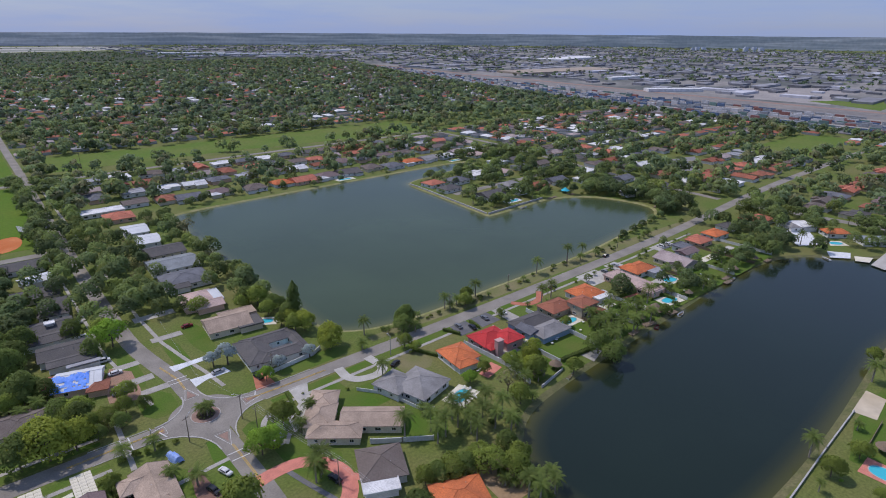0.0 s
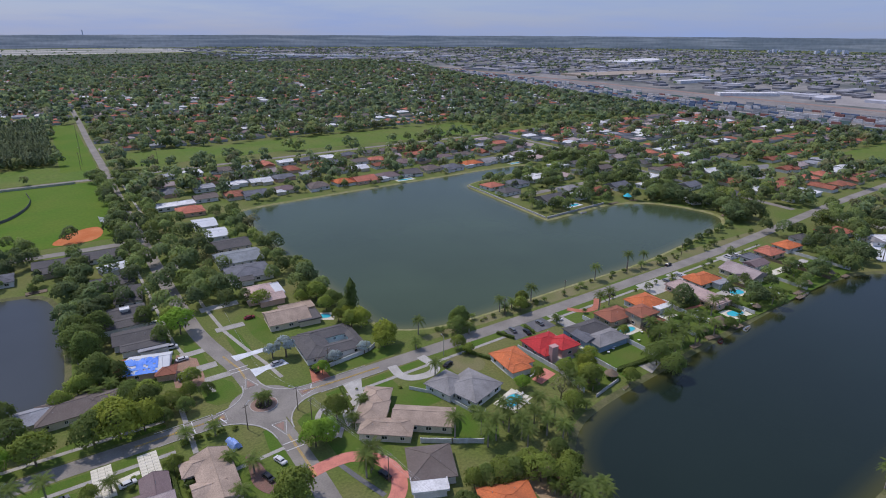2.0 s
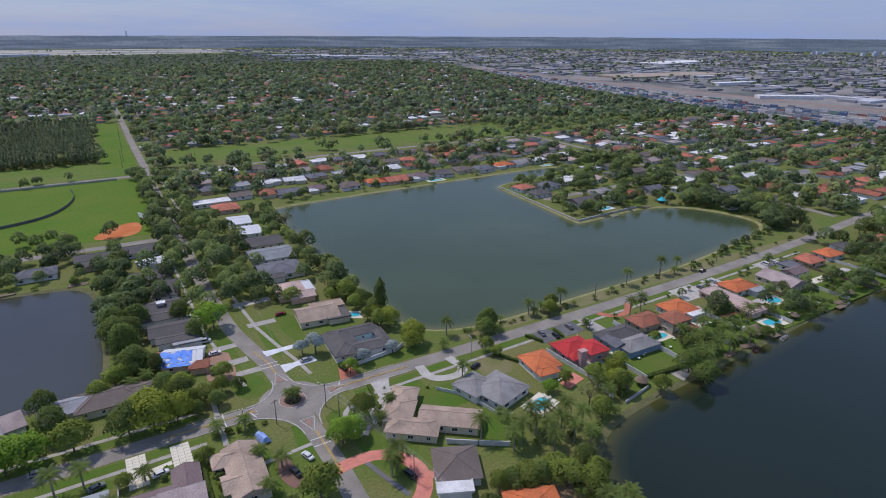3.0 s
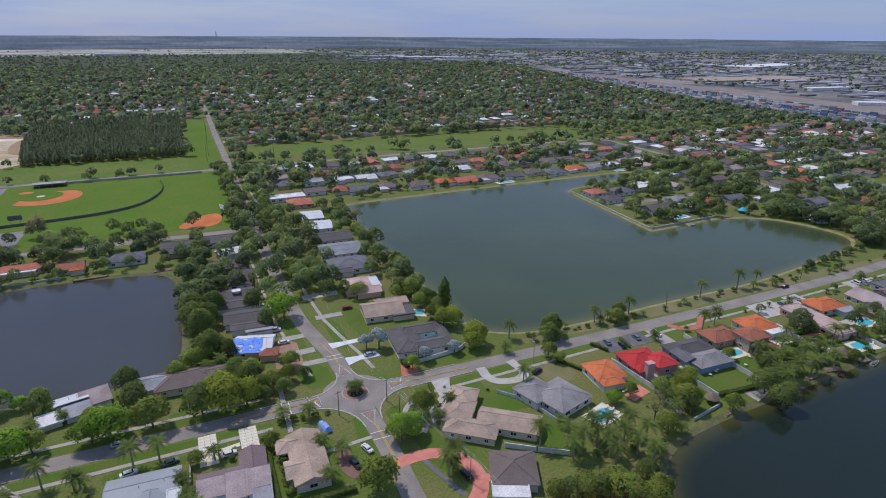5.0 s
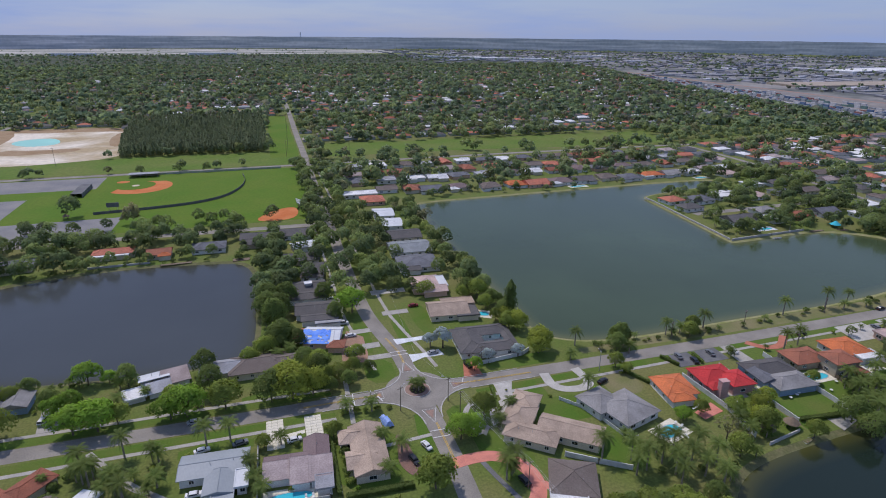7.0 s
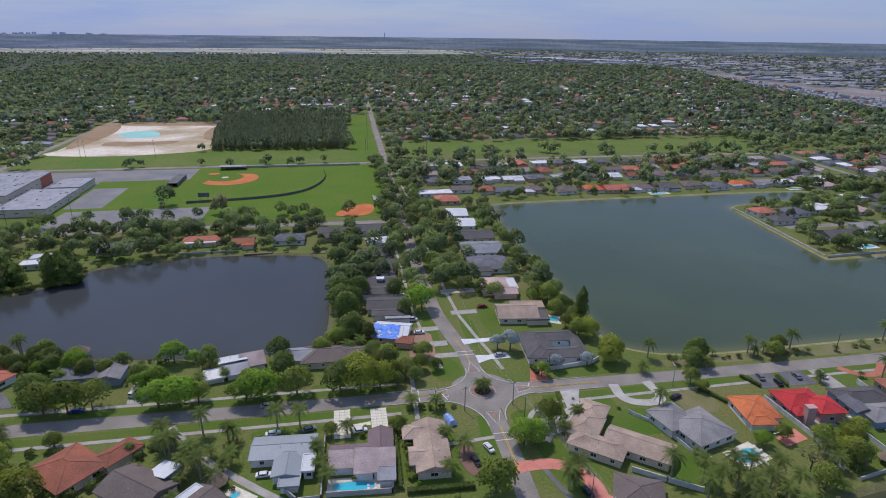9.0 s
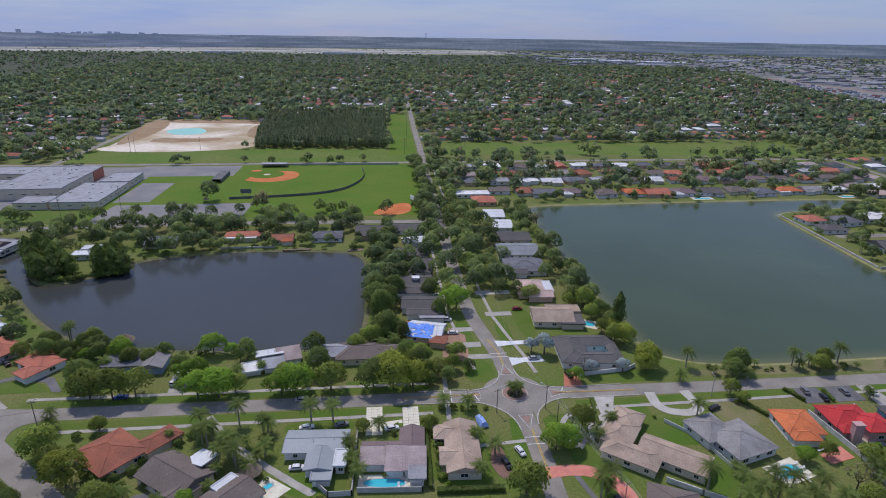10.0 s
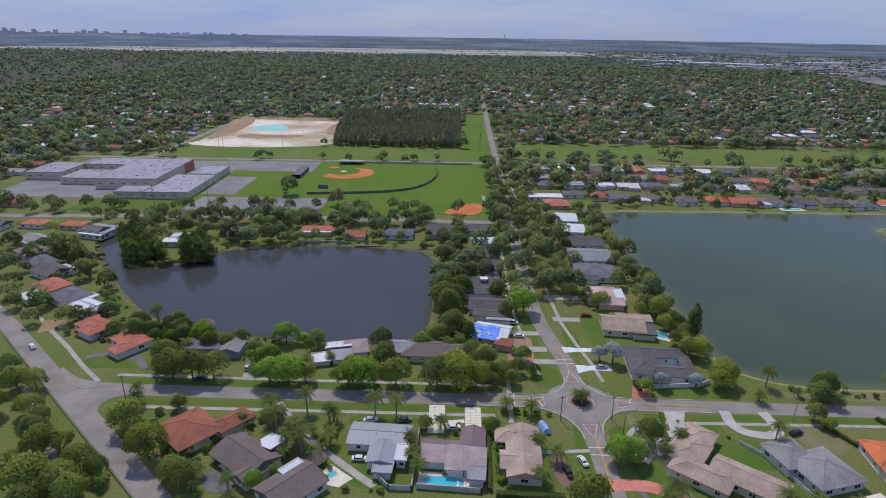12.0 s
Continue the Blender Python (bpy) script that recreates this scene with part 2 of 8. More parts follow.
def leaf_mat(name, col, col2, tint=0.3, island=False):
    m = mat(name, col, col2, 0.7, 0.35, 3.0, random_tint=tint, island=island, spec=0.25, grain=0.14 if island else 0.25)
    n, l = m.node_tree.nodes, m.node_tree.links
    bsdf = n["Principled BSDF"]
    thin = n.new("ShaderNodeBsdfTranslucent")
    l.new(bsdf.inputs["Base Color"].links[0].from_socket, thin.inputs["Color"])
    both = n.new("ShaderNodeMixShader")
    both.inputs["Fac"].default_value = 0.5
    l.new(bsdf.outputs["BSDF"], both.inputs[1]), l.new(thin.outputs["BSDF"], both.inputs[2])
    l.new(both.outputs["Shader"], n["Material Output"].inputs["Surface"])
    return m


LEAVES = [leaf_mat("mid_green_foliage", (0.295, 0.365, 0.072), (0.215, 0.28, 0.056)),
          leaf_mat("dark_green_foliage", (0.205, 0.275, 0.068), (0.158, 0.22, 0.056)),
          leaf_mat("yellow_green_foliage", (0.348, 0.396, 0.06), (0.264, 0.324, 0.054)),
          leaf_mat("bright_green_foliage", (0.288, 0.456, 0.054), (0.204, 0.348, 0.048)),
          leaf_mat("olive_foliage", (0.3, 0.282, 0.132), (0.216, 0.216, 0.102))]
GARDEN_LEAVES = [leaf_mat("garden_mid_foliage", (0.255, 0.328, 0.108), (0.195, 0.258, 0.088), 0.35, True),
                 leaf_mat("garden_dark_foliage", (0.185, 0.25, 0.1), (0.143, 0.2, 0.082), 0.35, True),
                 leaf_mat("garden_yellow_foliage", (0.31, 0.37, 0.1), (0.235, 0.3, 0.085), 0.35, True),
                 leaf_mat("garden_olive_foliage", (0.3, 0.29, 0.14), (0.22, 0.22, 0.11), 0.35, True),
                 leaf_mat("garden_bright_foliage", (0.3, 0.47, 0.075), (0.22, 0.36, 0.066), 0.35, True)]
# distance haze mixed into the leaf colours: paler and bluer than GARDEN_LEAVES
HAZED_FAR_LEAVES = [leaf_mat("hazed_far_mid_foliage", (0.29, 0.37, 0.175), (0.22, 0.29, 0.145), 0.3, True),
              leaf_mat("hazed_far_dark_foliage", (0.215, 0.29, 0.165), (0.17, 0.24, 0.14), 0.3, True),
              leaf_mat("hazed_far_yellow_foliage", (0.333, 0.392, 0.157), (0.244, 0.304, 0.129), 0.3, True),
              leaf_mat("hazed_far_olive_foliage", (0.281, 0.288, 0.194), (0.214, 0.23, 0.157), 0.3, True),
              leaf_mat("hazed_far_bright_foliage", (0.31, 0.488, 0.11), (0.23, 0.377, 0.101), 0.3, True)]
# suburb leaves: blue raised in the base colour to stand for haze
HAZED_SUBURB_LEAVES = [leaf_mat("hazed_suburb_mid_foliage", (0.305, 0.385, 0.165), (0.235, 0.305, 0.135), 0.3, True),
              leaf_mat("hazed_suburb_dark_foliage", (0.23, 0.305, 0.15), (0.185, 0.255, 0.125), 0.3, True),
              leaf_mat("hazed_suburb_yellow_foliage", (0.345, 0.405, 0.155), (0.255, 0.32, 0.125), 0.3, True),
              leaf_mat("hazed_suburb_olive_foliage", (0.31, 0.315, 0.165), (0.235, 0.25, 0.13), 0.3, True)]
PALM = leaf_mat("palm_frond", (0.14, 0.205, 0.045), (0.2, 0.25, 0.065), 0.25)
SILVER = leaf_mat("silver_palm_frond", (0.48, 0.552, 0.54), (0.396, 0.456, 0.444), 0.15)
PINE = leaf_mat("pine_needles", (0.235, 0.285, 0.15), (0.19, 0.24, 0.13), 0.16, True)


# ---------------------------------------------------------------- building helpers
def mesh_of(name, bm, material):
    me = bpy.data.meshes.new(name)
    bmesh.ops.recalc_face_normals(bm, faces=bm.faces)
    bm.to_mesh(me)
    bm.free()
    for m in material if isinstance(material, (list, tuple)) else [material]:
        me.materials.append(m)
    return me


def part(name, bm, material, parent, label=""):
    ob = new(name, mesh_of(name, bm, material))
    ob.parent = parent
    return tagged(ob, label)


def thing(name, label, category, x=0.0, y=0.0, z=0.0, rot=0.0, group=""):
    ob = new(name)
    ob.empty_display_size = 0.5
    ob.matrix_basis = pose(x, y, z, 0, 0, rot)
    return tagged(ob, label, category, group)


def box(bm, cx, cy, cz, sx, sy, sz, rot=0.0):
    m = Matrix.Translation((cx, cy, cz)) @ Matrix.Rotation(radians(rot), 4, "Z") @ Matrix.Diagonal((sx, sy, sz, 1))
    return bmesh.ops.create_cube(bm, size=1.0, matrix=m)["verts"]


def rod(bm, p, q, r0, r1=None, n=6):
    p, q = Vector(p), Vector(q)
    m = Matrix.Translation((p + q) / 2) @ (q - p).to_track_quat("Z", "Y").to_matrix().to_4x4()
    return bmesh.ops.create_cone(bm, cap_ends=True, segments=n, radius1=r0, radius2=r0 if r1 is None else r1, depth=(q - p).length, matrix=m)


def prism(bm, pts, z0, z1):
    """A solid with the outline pts (any simple polygon), from z0 to z1."""
    low = [bm.verts.new((x, y, z0)) for x, y in pts]
    top = [bm.verts.new((x, y, z1)) for x, y in pts]
    bm.faces.new(top)
    n = len(pts)
    for i in range(n):
        bm.faces.new((low[i], low[(i + 1) % n], top[(i + 1) % n], top[i]))
    return bm


def smooth_loop(pts, times=2, closed=True):
    for _ in range(times):
        out = []
        n = len(pts)
        for i in range(n if closed else n - 1):
            a, b = pts[i], pts[(i + 1) % n]
            out += [(a[0] * 0.75 + b[0] * 0.25, a[1] * 0.75 + b[1] * 0.25), (a[0] * 0.25 + b[0] * 0.75, a[1] * 0.25 + b[1] * 0.75)]
        pts = out if closed else [pts[0], *out, pts[-1]]
    return pts


def ribbon(bm, pts, width, z0, z1, closed=False, offset=0.0):
    """A flat strip along a line, with thickness."""
    n = len(pts)
    sides = []
    for i in range(n):
        a = Vector(pts[i - 1] if (i or closed) else pts[0])
        b = Vector(pts[(i + 1) % n] if (i < n - 1 or closed) else pts[-1])
        t = (b - a).normalized()
        nn = Vector((-t.y, t.x))
        p = Vector(pts[i]) + nn * offset
        l, r = p + nn * width / 2, p - nn * width / 2
        sides.append([bm.verts.new((*l, z1)), bm.verts.new((*r, z1)), bm.verts.new((*r, z0)), bm.verts.new((*l, z0))])
    for i in range(n if closed else n - 1):
        A, B = sides[i], sides[(i + 1) % n]
        for k in range(4):
            bm.faces.new((A[k], A[(k + 1) % 4], B[(k + 1) % 4], B[k]))
    if not closed:
        bm.faces.new(sides[0]), bm.faces.new(sides[-1][::-1])


LAID = [0]


def flat(name, pts, z, material, label="", category="", kind="structure", below=0.12):
    bm = bmesh.new()
    z += 0.004 * (LAID[0] % 5)
    LAID[0] += 1
    prism(bm, pts, z - below, z)
    return tagged(new(name, mesh_of(name, bm, material)), label, category, kind=kind)


def rect(x0, y0, x1, y1):
    return [(x0, y0), (x1, y0), (x1, y1), (x0, y1)]


def line(name, pts, width, z, material, label="", category="", kind="structure", closed=False, offset=0.0, below=0.12):
    bm = bmesh.new()
    z += 0.004 * (LAID[0] % 4)
    LAID[0] += 1
    ribbon(bm, pts, width, z - below, z, closed, offset)
    return tagged(new(name, mesh_of(name, bm, material)), label, category, kind=kind)


def inside(x, y, pts):
    hit = False
    n = len(pts)
    for i in range(n):
        (x1, y1), (x2, y2) = pts[i], pts[i - 1]
        if (y1 > y) != (y2 > y) and x < (x2 - x1) * (y - y1) / (y2 - y1) + x1:
            hit = not hit
    return hit


def near_line(x, y, pts, d):
    for i in range(len(pts) - 1):
        ax, ay = pts[i]
        bx, by = pts[i + 1]
        ll = (bx - ax) ** 2 + (by - ay) ** 2
        t = max(0, min(1, ((x - ax) * (bx - ax) + (y - ay) * (by - ay)) / ll))
        if (x - ax - t * (bx - ax)) ** 2 + (y - ay - t * (by - ay)) ** 2 < d * d:
            return True
    return False


# ---------------------------------------------------------------- the plan: lakes, roads and open land
LAKE_EAST = smooth_loop([(59, 60), (59, 30), (66, 20), (82, 13.5), (110, 12), (160, 14), (215, 13), (270, 20), (322, 28), (338, 44), (332, 74),
                         (318, 94), (292, 104), (262, 102), (229, 100), (228, 102), (234, 160), (237, 204), (244, 211), (270, 217),
                         (318, 224), (338, 232), (334, 243), (300, 246), (230, 245), (160, 243), (100, 241), (66, 239), (58, 232), (56, 170), (57, 110)], 2)
LAKE_SOUTH = smooth_loop([(127, -62), (96, -64), (80, -68), (68.5, -77), (63.5, -86), (58.5, -96), (64, -122), (90, -136), (120, -137), (155, -136),
                          (195, -133), (232, -130), (290, -140), (380, -150), (380, -112), (334, -92), (318, -70), (300, -60), (268, -56), (228, -57), (184, -59.5), (150, -61)], 2)
LAKE_WEST = smooth_loop([(-54, 60), (-54, 100), (-56, 146), (-83, 152), (-123, 155), (-160, 149), (-182, 141), (-184, 129), (-196, 119), (-209, 110.5),
                         (-221, 114), (-234, 136), (-246, 158), (-254, 174), (-262, 164), (-258, 148), (-238, 121), (-217, 95), (-200, 75),
                         (-177, 53), (-142, 42), (-100, 37), (-66, 37), (-57, 40)], 2)
CROSS = [(-177, 0.6), (-164, 0.5), (-150, 0.4), (-90, 0), (-40, 0), (0, -0.3), (40, -0.8), (90, -1.2), (150, -1.4), (215, -0.6), (280, 0.8), (335, 4), (396, 9), (450, 12), (520, 14), (700, 14)]
AVENUE = [(0, 0), (-0.4, 26), (-3.4, 41), (-6, 56), (-7.6, 72), (-8, 120), (-7.5, 200), (-6.5, 300), (-5, 400), (-4, 434), (-3, 600), (0, 760), (2, 940)]
SOUTH_LEG = [(0, 0), (1.0, -25), (1.2, -44), (0, -70), (-3, -110)]
DIAGONAL = [(-96, -76), (-129.5, -46.3), (-160, -19.8), (-182, -0.7), (-205, 19.4), (-240, 50), (-290, 88), (-350, 128), (-420, 170)]
EAST_STREET = [(392, 9), (400, -30), (412, -110)]
SCHOOL_STREET = [(-420, 196), (-300, 200), (-230, 206), (-140, 208), (-60, 206), (-8, 205)]
PARK_STREET = [(-700, 396), (-420, 395), (-200, 396), (-5, 398), (120, 402), (330, 402), (520, 396)]
CANAL_STREET = [(-350, 396), (-352, 470), (-356, 690), (-360, 900), (-365, 1200)]
ROADS = [(CROSS, 6.9), (AVENUE, 6.6), (SOUTH_LEG, 6.4), (DIAGONAL, 7.2), (EAST_STREET, 8), (SCHOOL_STREET, 7), (PARK_STREET, 7), (CANAL_STREET, 7)]

BALL_FIELD = rect(-246, 220, -13, 389)
MEADOW = [(13, 432), (170, 434), (300, 420), (430, 424), (440, 500), (300, 502), (150, 504), (14, 508)]
EAST_FIELD = [(590, 60), (602, 100), (764, 102), (778, 48), (612, 34)]
SAND_PIT = smooth_loop([(-350, 470), (-337, 500), (-350, 590), (-365, 697), (-208, 692), (-192, 565), (-186, 520), (-186, 478), (-242, 460), (-300, 458)], 1)
PINES = [(-182, 476), (-42, 476), (-39, 742), (-210, 738), (-192, 545)]
ROAD_FIELD = [(-38, 440), (-9, 440), (-8, 760), (-34, 760)]
CANAL_GRASS = [(-345, 404), (-10, 404), (-10, 446), (-42, 473), (-200, 473), (-345, 466)]
SCHOOL = rect(-400, 236, -218, 382)
YARD_NEAR = [(-300, 815), (350, 815), (508, 832), (731, 870), (921, 912), (1213, 977), (1450, 1060), (1700, 1130)]
YARD_FAR = [(-300, 1100), (100, 1105), (455, 1115), (680, 1128), (1008, 1148), (1440, 1160), (1700, 1180)]
RAIL_YARD = [(x, y) for y, x in YARD_NEAR] + [(x, y) for y, x in reversed(YARD_FAR)]


def yard(y, share):
    """The x of a line along the rail yard, between its near edge (0) and its far one (1)."""
    a, b = (float(np.interp(y, [p[0] for p in e], [p[1] for p in e])) for e in (YARD_NEAR, YARD_FAR))
    return a + (b - a) * share


PENINSULA_STREET = [(246, 157), (300, 158), (350, 160), (400, 162)]
ROADS.append((PENINSULA_STREET, 6.5))
ROADS.append(([(424, 390), (425, 330), (421, 260), (409, 190), (400, 110), (394, 20)], 6.0))
EAST_LOT = [(446, 95), (498, 125), (538, 114), (478, 74)]
OPEN = [EAST_LOT, BALL_FIELD, MEADOW, EAST_FIELD, SAND_PIT, ROAD_FIELD, CANAL_GRASS, SCHOOL, RAIL_YARD]
LAKES = [LAKE_EAST, LAKE_SOUTH, LAKE_WEST]


def grow(pts, d):
    out = []
    n = len(pts)
    area = sum(pts[i - 1][0] * pts[i][1] - pts[i][0] * pts[i - 1][1] for i in range(n))
    s = 1 if area > 0 else -1
    for i in range(n):
        t = (Vector(pts[(i + 1) % n]) - Vector(pts[i - 1])).normalized()
        out.append((pts[i][0] + s * t.y * d, pts[i][1] - s * t.x * d))
    return out


def boxed(pts):
    xs, ys = [p[0] for p in pts], [p[1] for p in pts]
    return min(xs) - 3, min(ys) - 3, max(xs) + 3, max(ys) + 3


LAKE_EDGES = [(boxed(grow(k, 1.5)), grow(k, 1.5)) for k in LAKES]
OPEN_EDGES = [(boxed(k), k) for k in OPEN]


def wet(x, y):
    return any(b[0] < x < b[2] and b[1] < y < b[3] and inside(x, y, k) for b, k in LAKE_EDGES)


def kept_open(x, y):
    return any(b[0] < x < b[2] and b[1] < y < b[3] and inside(x, y, k) for b, k in OPEN_EDGES)


def on_road(x, y, more=1.0):
    return any(near_line(x, y, pts, w / 2 + more) for pts, w in ROADS)


# ground: one sheet to the horizon, with the lakes cut out of it
def build_ground():
    from mathutils.geometry import delaunay_2d_cdt
    pts, edges = [], []
    ring = [(-45 + 4930 * math.cos(a * math.pi / 32), -174 + 4930 * math.sin(a * math.pi / 32)) for a in range(64)]
    for loop in [ring] + [grow(k, 1.6) for k in LAKES]:
        s = len(pts)
        pts += [Vector(p) for p in loop]
        edges += [(s + i, s + (i + 1) % len(loop)) for i in range(len(loop))]
    for x in range(-600, 901, 150):
        for y in range(-150, 901, 150):
            if not wet(x, y):
                pts.append(Vector((x, y)))
    vs, _, fs, *_ = delaunay_2d_cdt(pts, edges, [], 0, 1e-4)
    keep = []
    holes = [grow(k, 1.6) for k in LAKES]
    for f in fs:
        c = sum((vs[i] for i in f), Vector((0, 0))) / len(f)
        if not any(inside(c.x, c.y, h) for h in holes):
            keep.append(list(f))
    me = bpy.data.meshes.new("ground")
    me.from_pydata([(v.x, v.y, 0.0) for v in vs], [], keep)
    me.materials.append(M["ground"])
    tagged(new("ground", me), "wide flat green and dry suburban grass ground", "ground", kind="structure")
    for k, key, label in ((LAKE_EAST, "lake_green", "large calm grey-green lake with straight banks"),
                          (LAKE_SOUTH, "lake_dark", "dark navy lake behind the houses"),
                          (LAKE_WEST, "lake_west", "dark lake with tree reflections")):
        bm = bmesh.new()
        rings = [(1.6, 0.0), (0.2, -0.35), (-1.6, -0.8), (-4.0, -1.5)]
        loops = [[bm.verts.new((*p, z)) for p in (grow(k, d) if d else k)] for d, z in rings]
        for a, b in zip(loops, loops[1:]):
            for i in range(len(a)):
                bm.faces.new((a[i], a[(i + 1) % len(a)], b[(i + 1) % len(a)], b[i]))
        tagged(new("lake_bank", mesh_of("lake_bank", bm, M["bank" if key == "lake_green" else "reeds"])), "sloping yellow-green grass and sand lake bank", "bank", kind="structure")
        bm = bmesh.new()
        deep = bm.verts.layers.float.new("depth")
        middle = [bm.verts.new((*p, -0.64)) for p in grow(k, -0.4)]
        for v in middle:
            v[deep] = 1.0
        bmesh.ops.triangulate(bm, faces=[bm.faces.new(middle)])
        loops = []
        for d, z, f in ((0.3, -0.6, 0.0), (-2.2, -0.61, 0.3), (-5.5, -0.62, 0.8), (-9.0, -0.63, 1.0)):
            ring = [bm.verts.new((*p, z)) for p in grow(k, d)]
            for v in ring:
                v[deep] = f
            loops.append(ring)
        for a, c in zip(loops, loops[1:]):
            for i in range(len(a)):
                bm.faces.new((a[i], a[(i + 1) % len(a)], c[(i + 1) % len(a)], c[i]))
        tagged(new("water", mesh_of("water", bm, M[key])), label, "water", kind="structure")


build_ground()

# roads, kerbs and pavements
for (pts, w), label in zip(ROADS, ("straight grey asphalt cross street", "grey asphalt avenue running to the distance", "short asphalt side street", "wide asphalt street beside a canal",
                                   "asphalt side street", "asphalt street behind the ball field", "asphalt street along a grass strip", "asphalt street past a sand pit", "asphalt street on the peninsula", "asphalt street past the east gardens")):
    line("road", smooth_loop(pts, 2, False), w, 0.02 + 0.004 * ROADS.index((pts, w)), M["asphalt"], label, "road")
bm = bmesh.new()
prism(bm, [(11.6 * math.cos(i * math.pi / 24), 11.6 * math.sin(i * math.pi / 24)) for i in range(48)], -0.1, 0.072)
tagged(new("road", mesh_of("road", bm, M["asphalt"])), "round asphalt junction with a planted island", "road", kind="structure")


def flare(x, y, sx, sy, r=9.0):
    """The rounded corner of a junction: the wedge between two streets outside a quarter circle."""
    pts = [(x, y)]
    for i in range(9):
        a = math.pi / 2 * i / 8
        pts.append((x + sx * (r - r * math.sin(a)), y + sy * (r - r * math.cos(a))))
    flat("road", pts, 0.077, M["asphalt"], "rounded asphalt street corner", "road")
    return pts[1:]


for x, y, sx, sy, r in ((-3.0, 3.3, -1, 1, 12), (2.8, 3.0, 1, 1, 13), (4.1, -3.8, 1, -1, 14), (-2.3, -3.7, -1, -1, 16.5)):
    edge = flare(x, y, sx, sy, r)
    line("kerb", edge, 0.42, 0.17, M["kerb"], "pale concrete kerb", "kerb", offset=0.0)
for y, x0, x1 in ((3.75, -34, -17), (-3.75, -34, -17), (3.0, 16, 40), (-4.3, 19, 44)):
    line("kerb", [(x0, y), ((x0 + x1) / 2, y), (x1, y)], 0.24, 0.16, M["kerb"], "pale concrete kerb", "kerb")

flat("road", smooth_loop([(-167, -14), (-162.6, -13.5), (-163.9, -9), (-162.5, -5), (-158, -3.4), (-150, -2.8), (-160, -1), (-172, 0), (-180, -1.5), (-174, -8)], 1), 0.077, M["asphalt"], "rounded asphalt street corner", "road")
flat("road", smooth_loop([(-158, 3.2), (-170, 4.4), (-179, 5.6), (-186, 9.5), (-192, 14.5), (-190, 9), (-178, -1), (-166, 2)], 1), 0.082, M["asphalt"], "rounded asphalt street corner", "road")
# pavements
line("pavement", [(-168, 9.5), (-100, 9.0), (-30, 9.0)], 1.6, 0.05, M["walk"], "narrow concrete pavement", "pavement")
line("pavement", [(-158, -9.5), (-90, -9.2), (-30, -9.0)], 1.6, 0.05, M["walk"], "narrow concrete pavement", "pavement")
line("pavement", [(22, -10.5), (60, -10), (120, -9), (200, -8.4), (300, -7)], 1.5, 0.05, M["walk"], "narrow concrete pavement", "pavement")
line("pavement", [(11, 13), (9.2, 26), (6.0, 42), (3.0, 60), (1.5, 90), (1.5, 200), (2, 380)], 1.5, 0.05, M["walk"], "narrow concrete pavement", "pavement")
line("pavement", [(-12, 17), (-13.5, 30), (-15, 45), (-17, 62), (-17.5, 200)], 1.3, 0.05, M["walk"], "narrow concrete pavement", "pavement")
line("pavement", smooth_loop([(13, -30), (11, -22), (12.5, -16), (18, -12)], 2, False), 1.8, 0.055, M["walk"], "curved concrete pavement", "pavement")
line("pavement", [(-172.4, 4.8), (-185.7, 16), (-198.5, 28.2), (-212.5, 40.1), (-228, 54)], 1.7, 0.05, M["walk"], "concrete pavement beside the street", "pavement")
line("pavement", [(-24, 13), (-24.3, 4.2)], 1.6, 0.06, M["walk"], "short concrete path", "pavement")
line("pavement", [(-24.5, -4.2), (-25, -13)], 1.6, 0.06, M["walk"], "short concrete path", "pavement")
line("pavement", [(-20, -27), (-2, -25.5)], 1.5, 0.055, M["walk"], "short concrete path", "pavement")

# painted lines
def paint(pts, width, key="white", closed=False):
    line("road_marking", pts, width, 0.11, M[key], "worn %s road paint" % key, "marking", closed=closed, below=0.01)
for y in (25.4, 28.0):
    paint([(-3.9, y), (2.9, y)], 0.35)
for x in (-22.8, -25.2):
    paint([(x, 3.9), (x - 0.2, -3.9)], 0.35)
for y in (-24.0, -27.4):
    paint([(-2.0, y), (4.0, y)], 0.35)
for x in (-14.5, 17.0):
    paint([(x, 0.2), (x + 1.2, -3.6 if x < 0 else 2.6)], 0.4)
for pts in ([(-13, 0.4), (-23, 0.4), (-40, 0.2)], [(14, -0.4), (30, -0.8), (44, -1)], [(-0.4, 19), (-0.6, 28), (-3.2, 40)], [(1.2, -20), (1.3, -30), (1.4, -42)]):
    for off in (-0.22, 0.22):
        line("road_marking", pts, 0.2, 0.108, M["yellow"], "faded double yellow centre line", "marking", offset=off, below=0.01)
# painted triangles where the legs meet the circle
for ox, oy, a in ((-0.3, 12.5, 90), (0.8, -12.5, -90), (-12.5, 0.3, 180), (12.5, -0.5, 0)):
    c, s = math.cos(radians(a)), math.sin(radians(a))
    tri = [(ox + c * u - s * v, oy + s * u + c * v) for u, v in ((0, -2.4), (0, 2.4), (7.5, 0.0))]
    paint(tri, 0.25, "white", True)
    flat("splitter_island", [(ox + c * u - s * v, oy + s * u + c * v) for u, v in ((0.6, -1.5), (0.6, 1.5), (5.2, 0.0))], 0.1, M["apron"], "flat worn brick traffic splitter", "traffic island")

# roundabout island
isl = thing("traffic_island", "round planted traffic island with a brick apron", "island")
for name, r, z, key in (("kerb", 4.7, 0.2, "kerb"), ("apron", 4.45, 0.22, "apron"), ("planting_bed", 2.9, 0.34, "mulch")):
    bm = bmesh.new()
    prism(bm, [(r * math.cos(i * math.pi / 18), r * math.sin(i * math.pi / 18)) for i in range(36)], 0.05, z)
    part(name, bm, M[key], isl)

